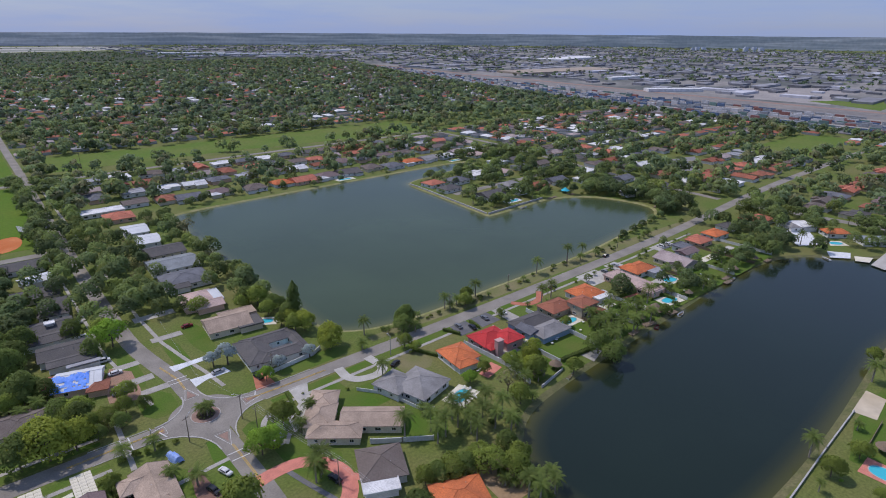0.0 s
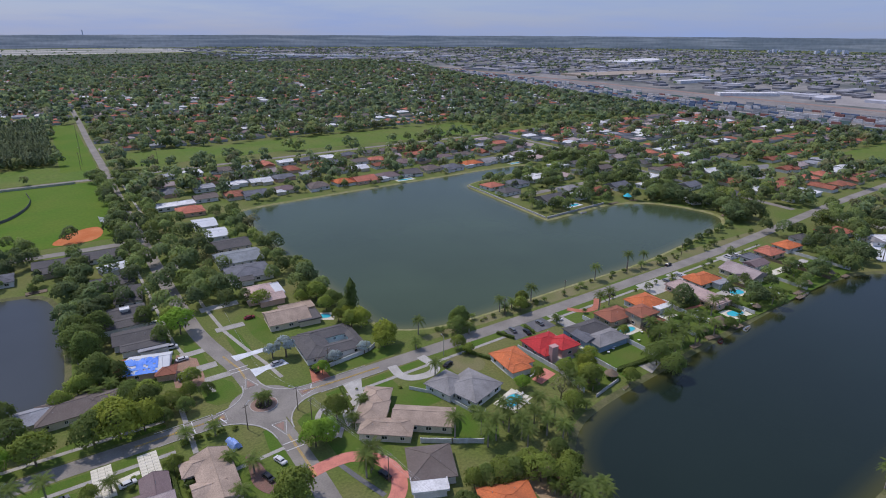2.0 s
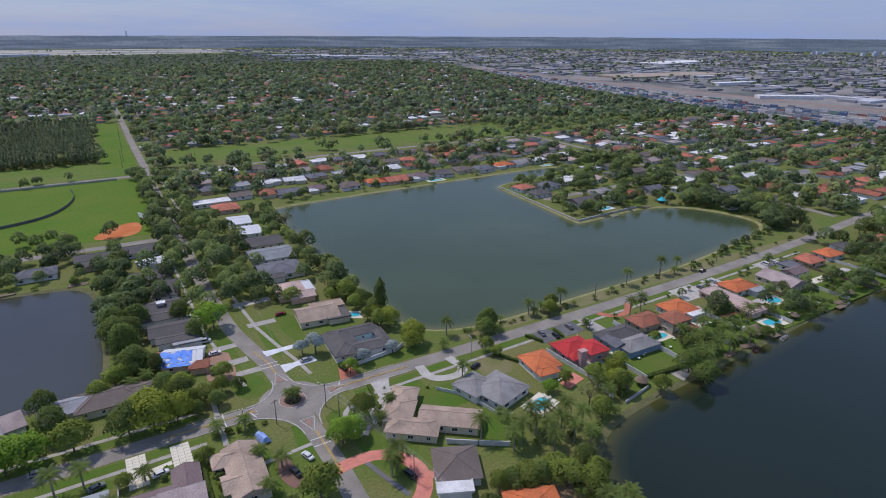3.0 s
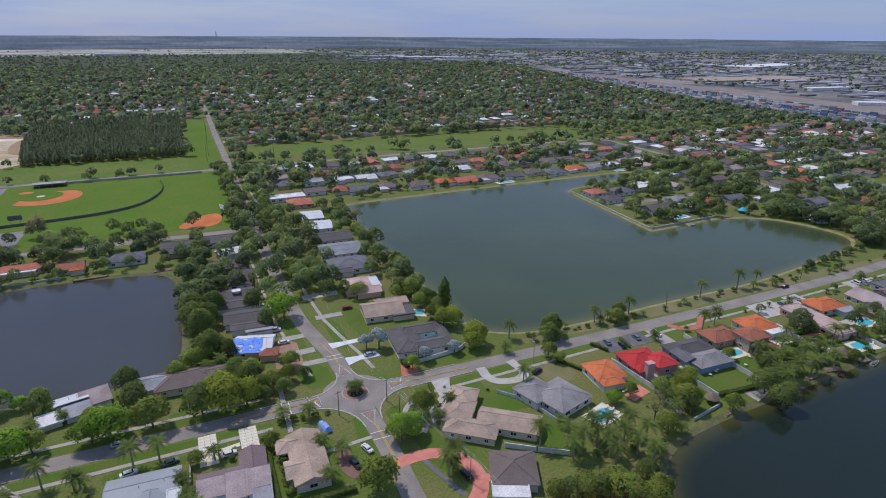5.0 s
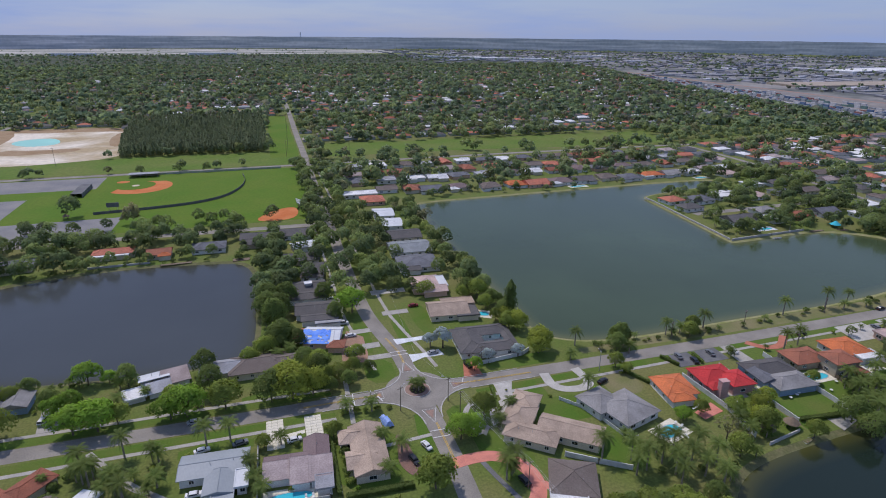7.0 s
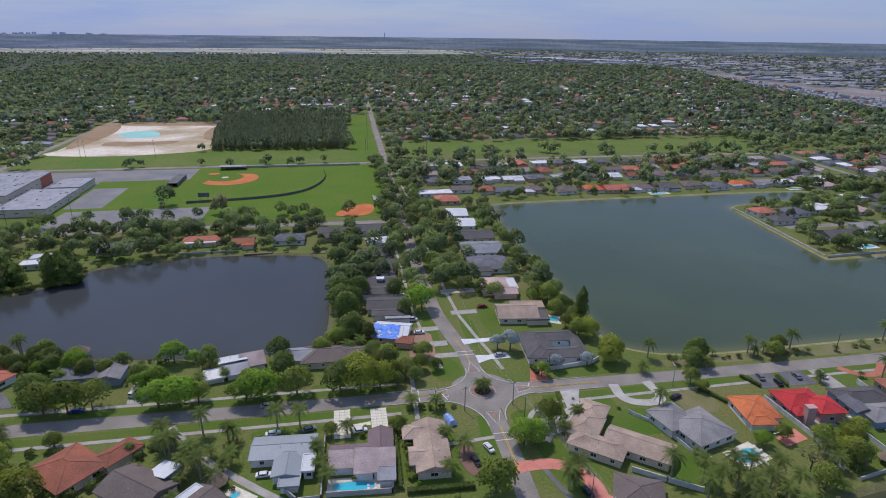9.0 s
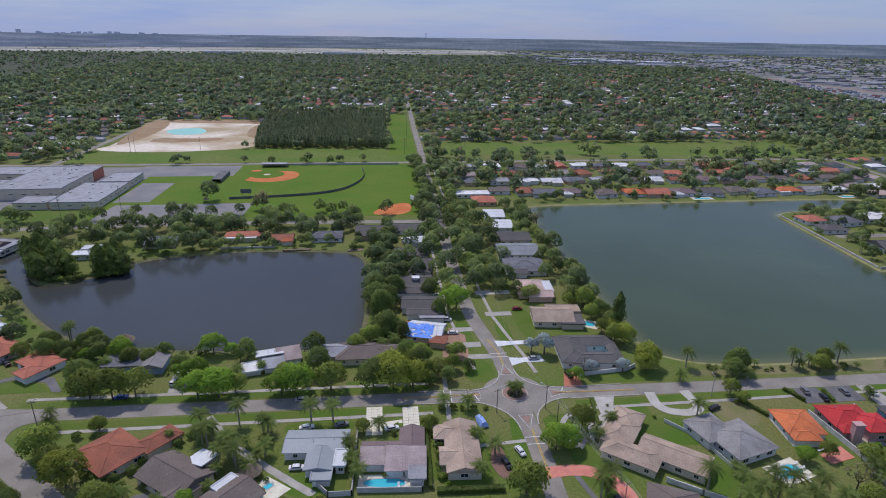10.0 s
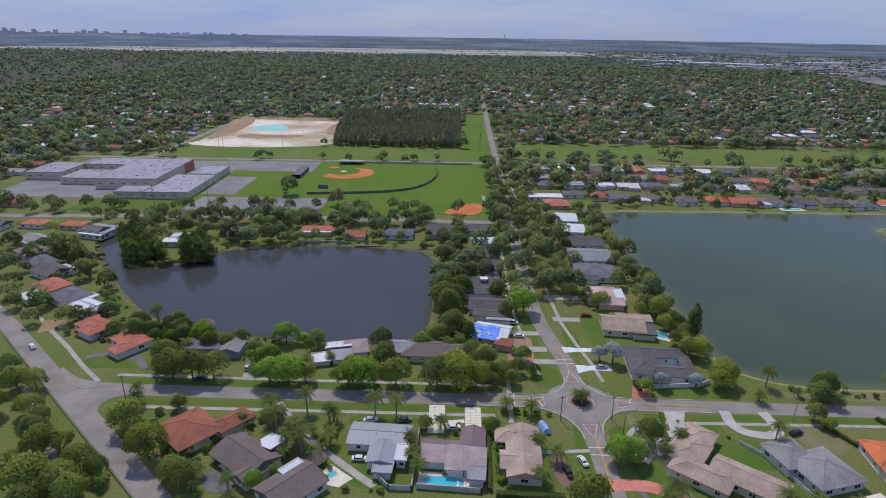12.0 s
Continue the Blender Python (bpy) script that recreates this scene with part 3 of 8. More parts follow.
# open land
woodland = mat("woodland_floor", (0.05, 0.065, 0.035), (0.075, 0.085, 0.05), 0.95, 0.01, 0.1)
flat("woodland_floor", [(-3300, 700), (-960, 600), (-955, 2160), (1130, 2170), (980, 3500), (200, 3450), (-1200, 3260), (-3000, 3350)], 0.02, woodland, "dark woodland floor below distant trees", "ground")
flat("ball_field", BALL_FIELD, 0.03, M["field"], "bright green mown ball field", "field")
flat("meadow", MEADOW, 0.03, M["meadow"], "long open green field between streets", "field")
flat("meadow", EAST_FIELD, 0.03, M["meadow"], "open green field", "field")
flat("canal_verge", CANAL_GRASS, 0.025, M["meadow"], "broad green grass verge along a canal", "field")
flat("road_verge", ROAD_FIELD, 0.027, M["field"], "green strip of grass beside the avenue", "field")
flat("sand_pit", SAND_PIT, 0.05, M["sand"], "bare white and tan sand pit", "sand pit")
for soil in ([(-352, 590), (-366, 700), (-340, 690), (-324, 640), (-320, 560), (-328, 505), (-338, 500)], [(-366, 702), (-205, 697), (-199, 650), (-230, 664), (-334, 668)],
             [(-200, 655), (-186, 562), (-203, 540), (-216, 600), (-213, 650)], [(-306, 512), (-236, 520), (-228, 548), (-270, 540), (-310, 548)]):
    flat("bare_soil", smooth_loop(soil, 1), 0.08, M["dirt"], "brown bare soil in the pit", "soil")
flat("pond", smooth_loop([(-314, 588), (-312, 614), (-276, 626), (-258, 576), (-288, 564)], 2), 0.1, M["pond"], "small turquoise quarry pond", "pond")
flat("parking_lot", [(-240, 211), (-186, 212), (-142, 222), (-141, 257), (-238, 255)], 0.06, M["old_asphalt"], "empty worn grey asphalt court", "parking lot")
flat("parking_lot", rect(-243, 263, -217, 322), 0.06, M["old_asphalt"], "empty grey asphalt court beside a school", "parking lot")
flat("parking_lot", rect(-264, 346, -176, 388), 0.06, M["old_asphalt"], "wide asphalt parking lot", "parking lot")
flat("parking_lot", [(448, 97), (498, 122), (534, 114), (476, 78)], 0.06, M["old_asphalt"], "grey asphalt parking court among trees", "parking lot")
flat("school_yard", rect(-400, 246, -246, 384), 0.055, M["old_asphalt"], "grey paved school yard", "yard")
flat("lawn", rect(-318, 214, -244, 244), 0.075, M["lawn"], "green lawn in front of the school", "lawn")
arc = [(-144 + 25 * math.cos(a), 346 + 24 * math.sin(a)) for a in [radians(d) for d in range(-138, 50, 12)]]
arc_in = [(-148 + 15.5 * math.cos(a), 351 + 15 * math.sin(a)) for a in [radians(d) for d in range(66, -150, -12)]]
flat("clay_infield", arc + arc_in, 0.06, M["clay"], "curved orange clay infield", "infield")
flat("clay_infield", [(-159.5 + 5 * math.cos(i * 0.52), 366 + 4 * math.sin(i * 0.52)) for i in range(12)], 0.06, M["clay"], "round orange clay home plate", "infield")
flat("pitching_mound", [(-147.5 + 3 * math.cos(i * 0.52), 350.5 + 3 * math.sin(i * 0.52)) for i in range(12)], 0.09, M["sand"], "small pale round pitching mound", "mound")
flat("clay_infield", smooth_loop([(-56, 226), (-44, 219), (-26, 224), (-24, 252), (-38, 250)], 2), 0.06, M["clay"], "orange clay infield corner", "infield")
fence_line = smooth_loop([(-161, 268), (-131, 271.5), (-98, 278), (-76, 292), (-64, 320), (-61, 345), (-64, 369)], 2, False)
fence = thing("outfield_fence", "low dark curved outfield fence", "fence")
bm = bmesh.new()
ribbon(bm, fence_line, 0.12, 0.0, 1.9)
part("fence_screen", bm, M["dark_asphalt"], fence)
for i in range(0, len(fence_line), 3):
    bm = bmesh.new()
    rod(bm, (*fence_line[i], 0), (*fence_line[i], 2.1), 0.06)
    part("post", bm, M["metal"], fence)


# ---------------------------------------------------------------- houses
FOOTPRINTS = []


def roof_shape(bm, caps, cx, cy, w, d, z, pitch, kind, over=0.6, along=None):
    """A closed hip, gable or flat roof over a w x d block; ridge and hip caps go into caps."""
    W, D = w / 2 + over, d / 2 + over
    th = 0.22
    if kind == "flat":
        box(bm, cx, cy, z + 0.2, 2 * W - 0.3, 2 * D - 0.3, 0.4)
        for sx, sy, lx, ly in ((0, D, 2 * W, 0.3), (0, -D, 2 * W, 0.3), (W, 0, 0.3, 2 * D), (-W, 0, 0.3, 2 * D)):
            box(caps, cx + sx * 0.99, cy + sy * 0.99, z + 0.28, lx, ly, 0.62)
        return
    if kind == "shed":
        hi, lo = z + 0.2 + 2 * D * 0.2, z + 0.2
        edge = [(-W, -D, lo), (W, -D, lo), (W, D, hi), (-W, D, hi)]
        if along == "n":
            edge = [(u, v, lo + hi - h) for u, v, h in edge]
        low = [bm.verts.new((cx + u, cy + v, h - 0.2)) for u, v, h in edge]
        up = [bm.verts.new((cx + u, cy + v, h)) for u, v, h in edge]
        bm.faces.new(low), bm.faces.new(up)
        for i in range(4):
            bm.faces.new((low[i], low[(i + 1) % 4], up[(i + 1) % 4], up[i]))
            rod(caps, up[i].co, up[(i + 1) % 4].co, 0.08, n=4)
        return
    swap = (along == "y") if along else D > W
    if swap:
        W, D = D, W
    P = lambda u, v, h: (cx - v, cy + u, h) if swap else (cx + u, cy + v, h)
    rise = D * pitch
    e = [(-W, -D), (W, -D), (W, D), (-W, D)]
    run = max(W - D, 0.05) if kind == "hip" else W
    low = [bm.verts.new(P(u, v, z)) for u, v in e]
    up = [bm.verts.new(P(u, v, z + th)) for u, v in e]
    r0, r1 = bm.verts.new(P(-run, 0, z + th + rise)), bm.verts.new(P(run, 0, z + th + rise))
    bm.faces.new(low)
    for i in range(4):
        bm.faces.new((low[i], low[(i + 1) % 4], up[(i + 1) % 4], up[i]))
    bm.faces.new((up[0], up[1], r1, r0)), bm.faces.new((up[2], up[3], r0, r1))
    bm.faces.new((up[1], up[2], r1)), bm.faces.new((up[3], up[0], r0))
    rod(caps, r0.co, r1.co, 0.13, n=5)
    if kind == "hip":
        for a, b in ((0, r0), (3, r0), (1, r1), (2, r1)):
            rod(caps, up[a].co, b.co, 0.11, n=5)
    else:
        for a, b in ((0, r0), (3, r0), (1, r1), (2, r1)):
            rod(caps, up[a].co, b.co, 0.1, n=4)


def window_part(parent, x, y, z, w, h, face):
    """A framed window on one side of a block; face is the way it looks: 0 south, 1 east, 2 north, 3 west."""
    a = face * 90
    fr = bmesh.new()
    m = Matrix.Translation((x, y, z)) @ Matrix.Rotation(radians(a), 4, "Z")
    for cx, cz, sx, sz in ((0, h / 2, w + 0.16, 0.09), (0, -h / 2, w + 0.24, 0.11), (-w / 2, 0, 0.09, h), (w / 2, 0, 0.09, h), (0, 0, 0.06, h)):
        bmesh.ops.create_cube(fr, size=1, matrix=m @ Matrix.Translation((cx, -0.03, cz)) @ Matrix.Diagonal((sx, 0.14, sz, 1)))
    win = part("window", fr, M["frame_white"], parent)
    gl = bmesh.new()
    bmesh.ops.create_cube(gl, size=1, matrix=m @ Matrix.Translation((0, -0.025, 0)) @ Matrix.Diagonal((w, 0.05, h, 1)))
    part("pane", gl, M["glass"], win)


def openings(parent, cx, cy, w, d, base, height, rng, every=4.2, sides=(0, 1, 2, 3), garage=None, door=None):
    for face in (*sides, *({garage, door} - {None} - set(sides))):
        length = w if face in (0, 2) else d
        n = max(1, int((length - 1.5) / every))
        for i in range(n):
            off = (i + 0.5) / n * length - length / 2 + rng.uniform(-0.3, 0.3)
            ww, hh = rng.choice(((1.3, 1.2), (1.8, 1.2), (1.0, 1.1), (2.2, 1.3)))
            x, y = {0: (off, -d / 2), 2: (off, d / 2), 1: (w / 2, off), 3: (-w / 2, off)}[face]
            z = base + height * 0.56
            a = radians(face * 90)
            if garage == face and i == 0:
                bm = bmesh.new()
                gw, gh = (4.6, 2.1)
                m = Matrix.Translation((cx + x, cy + y, base + gh / 2 + 0.02)) @ Matrix.Rotation(a, 4, "Z")
                for k in range(4):
                    bmesh.ops.create_cube(bm, size=1, matrix=m @ Matrix.Translation((0, -0.03, (k - 1.5) * gh / 4)) @ Matrix.Diagonal((min(gw, length * 0.6), 0.1, gh / 4 - 0.05, 1)))
                part("garage_door", bm, M["frame_white"], parent, "white panelled garage door")
                continue
            if door == face and i == n // 2:
                bm = bmesh.new()
                m = Matrix.Translation((cx + x, cy + y, base + 1.05)) @ Matrix.Rotation(a, 4, "Z")
                bmesh.ops.create_cube(bm, size=1, matrix=m @ Matrix.Translation((0, -0.03, 0)) @ Matrix.Diagonal((1.0, 0.1, 2.1, 1)))
                bmesh.ops.create_cube(bm, size=1, matrix=m @ Matrix.Translation((0.38, -0.11, -0.05)) @ Matrix.Diagonal((0.06, 0.08, 0.2, 1)))
                part("door", bm, M["door"], parent, "dark painted front door")
                continue
            if face in sides:
                window_part(parent, cx + x, cy + y, z, ww, hh, face)


def house(x, y, blocks, rot=0.0, roof="grey", wall="white", label="", seed=1, chimney=None, pitch=0.34, sides=(0, 1, 3), front=2, category="house"):
    """blocks: (dx, dy, w, d, kind, storeys, roof or None, along)."""
    rng = random.Random(seed)
    h = thing("house", label, category, x, y, 0, rot)
    c, s = math.cos(radians(rot)), math.sin(radians(rot))
    for k, b in enumerate(blocks):
        dx, dy, w, d = b[:4]
        kind = b[4] if len(b) > 4 else "hip"
        st = b[5] if len(b) > 5 else 1
        rk = b[6] if len(b) > 6 and b[6] else roof
        along = b[7] if len(b) > 7 else None
        height = 2.75 * st + 0.02 * k
        bm = bmesh.new()
        box(bm, dx, dy, height / 2, w, d, height)
        box(bm, dx, dy, 0.12, w + 0.14, d + 0.14, 0.24)
        part("wall", bm, WALLS[wall], h)
        bm, caps = bmesh.new(), bmesh.new()
        roof_shape(bm, caps, dx, dy, w, d, height, pitch, kind, 0.62, along)
        rf = part("roof", bm, ROOFS[rk], h)
        part("ridge_cap" if kind != "flat" else "parapet", caps, ROOFS[rk], rf)
        for level in range(int(st)):
            openings(h, dx, dy, w, d, level * 2.75, 2.75, rng, sides=sides, garage=front if (k == 0 and level == 0) else None, door=front if level == 0 else None)
        FOOTPRINTS.append((x + c * dx - s * dy, y + s * dx + c * dy, math.hypot(w, d) / 2 * 0.8))
    if chimney:
        bm = bmesh.new()
        box(bm, chimney[0], chimney[1], chimney[2] / 2, 2.9, 2.1, chimney[2])
        box(bm, chimney[0], chimney[1], chimney[2] + 0.1, 3.2, 2.4, 0.25)
        part("chimney", bm, WALLS[wall], h)
    for _ in range(2):
        bm = bmesh.new()
        bx = blocks[0]
        u, v = rng.uniform(-0.3, 0.3) * bx[2], rng.uniform(-0.25, 0.25) * bx[3]
        rod(bm, (bx[0] + u, bx[1] + v, 3), (bx[0] + u, bx[1] + v, 4.6), 0.09)
        part("vent_pipe", bm, M["metal"], h)
    return h


# south side of the cross street
house(-126.8, -23.6, [(0, 0, 14, 16), (11.5, -6.0, 11, 6.5, "hip", 0.95)], 50, "terra", "cream", "old terracotta hip roof house under trees", 3)
house(-105, -35, [(0, 0, 12, 17, "gable"), (-3, -7, 8, 6, "gable"), (8.0, -1.6, 5.2, 6.6, "shed", 0.95, "metal_white", "n")], 54, "brown", "cream", "brown shingle gable house with a white porch roof", 4)
house(-88.5, -46.5, [(0, 0, 15, 12, "gable"), (3.6, 3.2, 5.6, 5.4, "flat", 1.25, "metal_white")], 50, "brown", "white", "brown shingle house with a white flat patch", 5)
house(-66.7, -24, [(0, 0, 18, 9.6, "gable", 1, None, "x"), (2.0, -8, 7.2, 8.6, "gable", 0.98, None, "y"), (3.3, -14.0, 4.6, 4.2, "flat", 0.85, None), (8.0, -8.0, 2.4, 6.0, "flat", 1.02, "metal_white")], -3, "metal_grey", "white",
      "long blue-grey metal roof house, white walls", 6, pitch=0.2)
house(-44, -31.5, [(5.6, 6.2, 6.6, 10.4, "gable", 1, "mauve", "y"), (-5.2, 3.2, 7.4, 3.2, "shed", 1.04, "mauve", "n"), (-5.2, -1.6, 7.4, 5.4, "shed", 0.96, "mauve_pale"), (1.0, -2.9, 4.8, 8.0, "shed", 0.93, "mauve_pale"),
                   (6.6, -3.0, 5.6, 7.4, "shed", 0.95, "mauve_pale"), (1.8, 3.0, 6.0, 3.4, "shed", 1.05, "mauve", "n"), (7.4, -8.2, 3.8, 4.4, "flat", 0.96, "flat")], -4, "mauve", "white",
      "mauve shingle house with a pool behind", 7)
house(-23, -31, [(0, 1, 9.5, 22, "gable", 1, None, "y"), (-2, 8, 12, 6, "hip", 1, None, "x"), (-2.5, -3, 8, 7, "gable", 0.95, None, "x")], -3, "beige", "cream", "long beige tile roof house", 8)
house(33.5, -33.5, [(-2.5, -6.8, 16, 7.5, "hip"), (8.5, -0.3, 19, 9.2, "gable", 1, None, "x"), (-8.5, 0.5, 9, 12, "hip", 1.04, None, "y"), (-8.8, 9, 8.5, 10, "hip", 1.0, None, "y")], -39, "beige", "cream",
      "sprawling beige cement tile roof house", 9)
house(63.6, -33.6, [(0, 0, 15, 14.4, "hip"), (-4.5, 7.4, 11, 11, "hip", 1.03)], 16, "grey", "white", "grey shingle hip roof house, white walls", 10)
house(87.5, -27, [(0, 0, 11.4, 12, "hip"), (-1.5, -6.5, 8, 5, "hip", 0.94)], -6, "orange", "white", "bright orange barrel tile roof house", 11)
house(107, -27, [(-1, 1.5, 14, 11, "hip"), (4.4, -3.4, 8.6, 9, "hip", 1.32), (-5.0, -4.4, 5, 5, "hip", 0.96)], -4, "red", "pink", "bright red tile roof house with a pink chimney block", 12, chimney=(-4.4, -7.9, 6.6))
house(129, -31.5, [(0, 4.6, 17.6, 9.6, "hip", 1, "dark", "x"), (1.2, -4.6, 15.6, 9.4, "hip", 0.97, "grey", "x"), (-6, 0, 6, 8, "gable", 1.02, "slate", "y")], -3, "slate", "blue", "slate grey roof house with blue walls", 13)
house(149.5, -24, [(0, 0, 14, 10, "hip")], -3, "rust", "tan", "rust brown tile roof house", 14)
house(157.3, -32.3, [(0, 0, 10.4, 8.8, "hip", 2), (3.4, -5.6, 5, 4, "hip", 1)], -3, "rust", "tan", "two storey rust tile roof house, tan walls", 15)
house(172, -23, [(0, 0, 14, 12, "hip"), (3, -7, 9, 5, "flat", 0.95, "white")], -3, "orange", "white", "orange tile roof house with a white patio roof", 16)
house(200.5, -31, [(0, 0, 10.6, 28, "flat"), (-1, -10, 7, 6, "flat", 1.08)], -3, "pink", "peach", "long low flat pale pink roof house", 17)
house(218.5, -22, [(0, 0, 16, 10.4, "hip"), (-3, 2, 8, 8, "hip", 1.03), (4.4, -7, 8, 5, "flat", 0.95, "flat")], -3, "orange", "white", "orange tile roof house beside a pool", 18)
house(245, -28.5, [(0, 0, 14, 18.5, "gable", 1, None, "y"), (-3, -4, 9, 8, "gable", 0.97, None, "x")], -4, "mauve_pale", "cream", "faded brown shingle gable house", 19)
house(268.5, -19, [(0, 0, 9, 7, "flat"), (-6, -7, 12, 7, "gable", 1, "mauve")], -4, "slate", "white", "small slate flat roof house with a mauve wing", 20)
house(286, -20, [(0, 0, 13, 10, "hip"), (3, 2, 8, 8, "hip", 1.03)], -4, "salmon", "peach", "salmon tile hip roof house", 21)
house(306, -20, [(0, 0, 14, 10, "hip")], -5, "orange", "white", "orange tile hip roof house by the road", 22)
house(327, -18, [(0, 0, 12, 9, "hip")], -8, "dark", "white", "dark shingle hip roof house under trees", 90)
house(357, -24, [(0, 0, 19, 12, "hip"), (-5, 3, 9, 9, "hip", 1.03)], -8, "salmon", "white", "orange tile hip roof house at the corner", 23)
house(365, -46, [(0, 0, 15, 12, "flat"), (-6, -2, 6, 10, "hip", 1.05, "grey"), (4, -5, 8, 4, "flat", 0.95, "flat")], -36, "white", "white", "white flat roof lakeside house", 24)

house(367.5, -66.5, [(0, 0, 14, 10, "hip")], -42, "orange", "white", "orange tile roof house above a pool", 28)
house(370, -88, [(0, 0, 20, 11, "gable")], -42, "metal_grey", "white", "blue-grey metal roof lakeside house", 29)
house(30, -58.5, [(0, 0, 12.5, 13, "hip"), (-1.5, -8.5, 9, 5, "flat", 0.9, "white")], -25, "brown", "white", "brown shingle hip roof house with a white lean-to", 25)
house(39, -83, [(0, 0, 14, 12, "hip")], -22, "orange", "white", "orange tile roof house under trees", 26)

# east side of the avenue
house(34, 24, [(-6, 0, 10.5, 19.5, "hip", 1, None, "y"), (1.5, 6.6, 20, 7.6, "hip", 1.02, None, "x"), (2, -7.0, 18, 7, "hip", 1.03, None, "x"), (10.5, 0, 3.5, 18, "gable", 0.96, None, "y")], -4, "dark", "white", "dark grey roof house round a pool court", 30)
house(28.5, 55, [(0, 0, 17, 14, "gable", 1, None, "x"), (8, -4, 9, 9, "flat", 0.95, "dark"), (6, 6.5, 14, 6, "flat", 0.93)], -6, "beige", "cream", "low beige gable roof house", 31)
house(26.5, 84, [(0, 2, 14, 16, "hip"), (3, -6, 11, 8, "gable", 0.97, None, "x"), (7, 1, 5, 12, "flat", 1.12, "metal_white")], -4, "pink", "peach", "pale pink tile roof house", 32)
house(30, 114.5, [(0, 1, 21, 19, "hip", 1, None, "x"), (-5, -8, 9, 7, "gable", 0.95, "dark")], -3, "slate", "white", "slate grey gable house beside the lake", 33, pitch=0.22)
house(31.5, 139.5, [(0, 0, 23, 19, "gable", 1, None, "x")], -3, "grey_blue", "white", "blue-grey gable roof lake house", 34, pitch=0.2)
house(34, 162.5, [(0, 0, 19, 16, "gable", 1, None, "x")], -2, "dark", "cream", "dark shingle gable house", 35, pitch=0.24)
house(32, 188, [(0, 0, 12, 17, "gable", 1, None, "x")], -6, "metal_white", "white", "pale grey metal roof house beside the lake", 36, pitch=0.14)
house(31, 212, [(0, 0, 13, 18, "gable", 1, None, "x")], -5, "metal_white", "white", "pale grey roof lake house", 37, pitch=0.14)
house(30, 248, [(0, 0, 17, 16, "hip")], -3, "salmon", "peach", "orange hip roof house at the lake corner", 38)
house(24, 268, [(0, 0, 26, 11, "flat")], 0, "white", "white", "long white flat roof house", 39)

# west side of the avenue and round the west lake
house(-32.5, 93, [(0, 4.6, 20.6, 11.5, "gable", 1, None, "x"), (0.6, -6.2, 19, 8.5, "gable", 0.97, None, "x"), (2.5, 3.2, 2.4, 2.0, "flat", 1.75, "white")], -2, "dark", "white", "old dark grey shingle house", 40, pitch=0.22)
house(-28.5, 68.5, [(0, 3, 18, 12, "gable", 1, None, "x"), (1, -6, 15, 6, "gable", 0.95, None, "x"), (4.5, -12.0, 10, 2.6, "shed", 0.9, "flat", "n")], -4, "dark", "white", "stained dark shingle house under trees", 41, pitch=0.22)
th = house(-28.4, 45, [(0, 0, 14, 13, "gable", 1, "metal_white", "x"), (-8.4, 1.5, 5, 8, "hip", 0.93, "rust"), (6.5, -6.6, 6, 6, "hip", 0.9, "rust")], -16, "white", "peach", "house under repair with a blue tarp on its roof", 42)
house(-54, 29.5, [(0, 0, 20, 12, "hip", 1, "brown"), (-12, 1, 16, 9, "gable", 0.96, "flat", "x"), (9, -1, 14, 10, "hip", 0.97, "brown")], -1, "brown", "cream", "long patched brown and grey roof house", 43)
house(-88.5, 27.5, [(-1, 3.4, 9, 6, "shed", 0.82, "metal_white", "n"), (6, 0.5, 8, 7, "shed", 0.75, "mauve_pale"), (-8, -3.6, 6, 6, "flat", 0.62, "white"), (0, -4, 7, 5, "shed", 0.66, "flat")], 14, "white", "white", "half ruined white flat roof house", 44)
house(-142, 29.5, [(0, 0, 15, 10, "flat"), (10, -2, 8, 9, "gable", 0.95, "grey")], 0, "slate", "blue", "low slate grey roof house with blue walls", 45)
house(-195, 43, [(0, 0, 15, 10, "hip"), (3, -3.6, 9, 7, "hip", 0.97)], -30, "salmon", "white", "salmon tile hip roof house by the street", 46)
house(-174.5, 30.5, [(0, 1, 14, 9.6, "hip"), (3.6, -4.6, 7, 8, "hip", 0.97), (-4.6, 4.2, 6, 6, "hip", 0.95)], -34, "salmon", "white", "salmon tile roof house with a dark drive", 47)
house(-208.5, 59, [(0, 0, 16, 9, "flat", 1, "flat"), (-2, 3.4, 11, 2, "flat", 1.1, "metal_white"), (-2, -0.4, 11, 1.4, "flat", 1.12, "metal_white"), (-2, -3.2, 11, 1.2, "flat", 1.11, "metal_white")], -28, "flat", "white", "flat roof house with white awning strips", 48)
house(-224, 70.5, [(0, 0, 17, 12.5, "hip"), (9, 4, 5, 5, "flat", 0.9, "metal_white")], -28, "slate", "white", "slate roof house with a white porch", 49)
house(-240, 82, [(0, 0, 16, 11, "hip"), (3, -4, 8, 7, "hip", 0.97)], -31, "salmon", "cream", "orange tile hip roof house near the lake", 91)
house(-241, 69, [(0, 0, 9, 6, "flat")], -42, "metal_white", "white", "small white flat roof shed", 92)
house(-252, 100, [(0, 0, 16, 12.5, "gable"), (4, 6, 10, 3, "flat", 0.92, "metal_white")], -28, "dark", "white", "dark gable roof lake house", 50)
house(-266, 112, [(0, 0, 16, 11, "hip")], -32, "slate", "white", "slate hip roof house beside the street", 93)
house(-281, 127, [(0, 0, 16, 12, "hip")], -34, "mauve", "cream", "low mauve hip roof house", 51)
house(-292, 146, [(0, 0, 14, 12, "gable"), (3, -4, 8, 6, "flat", 0.95, "metal_white")], -30, "grey", "white", "grey gable roof house with a white porch", 94)
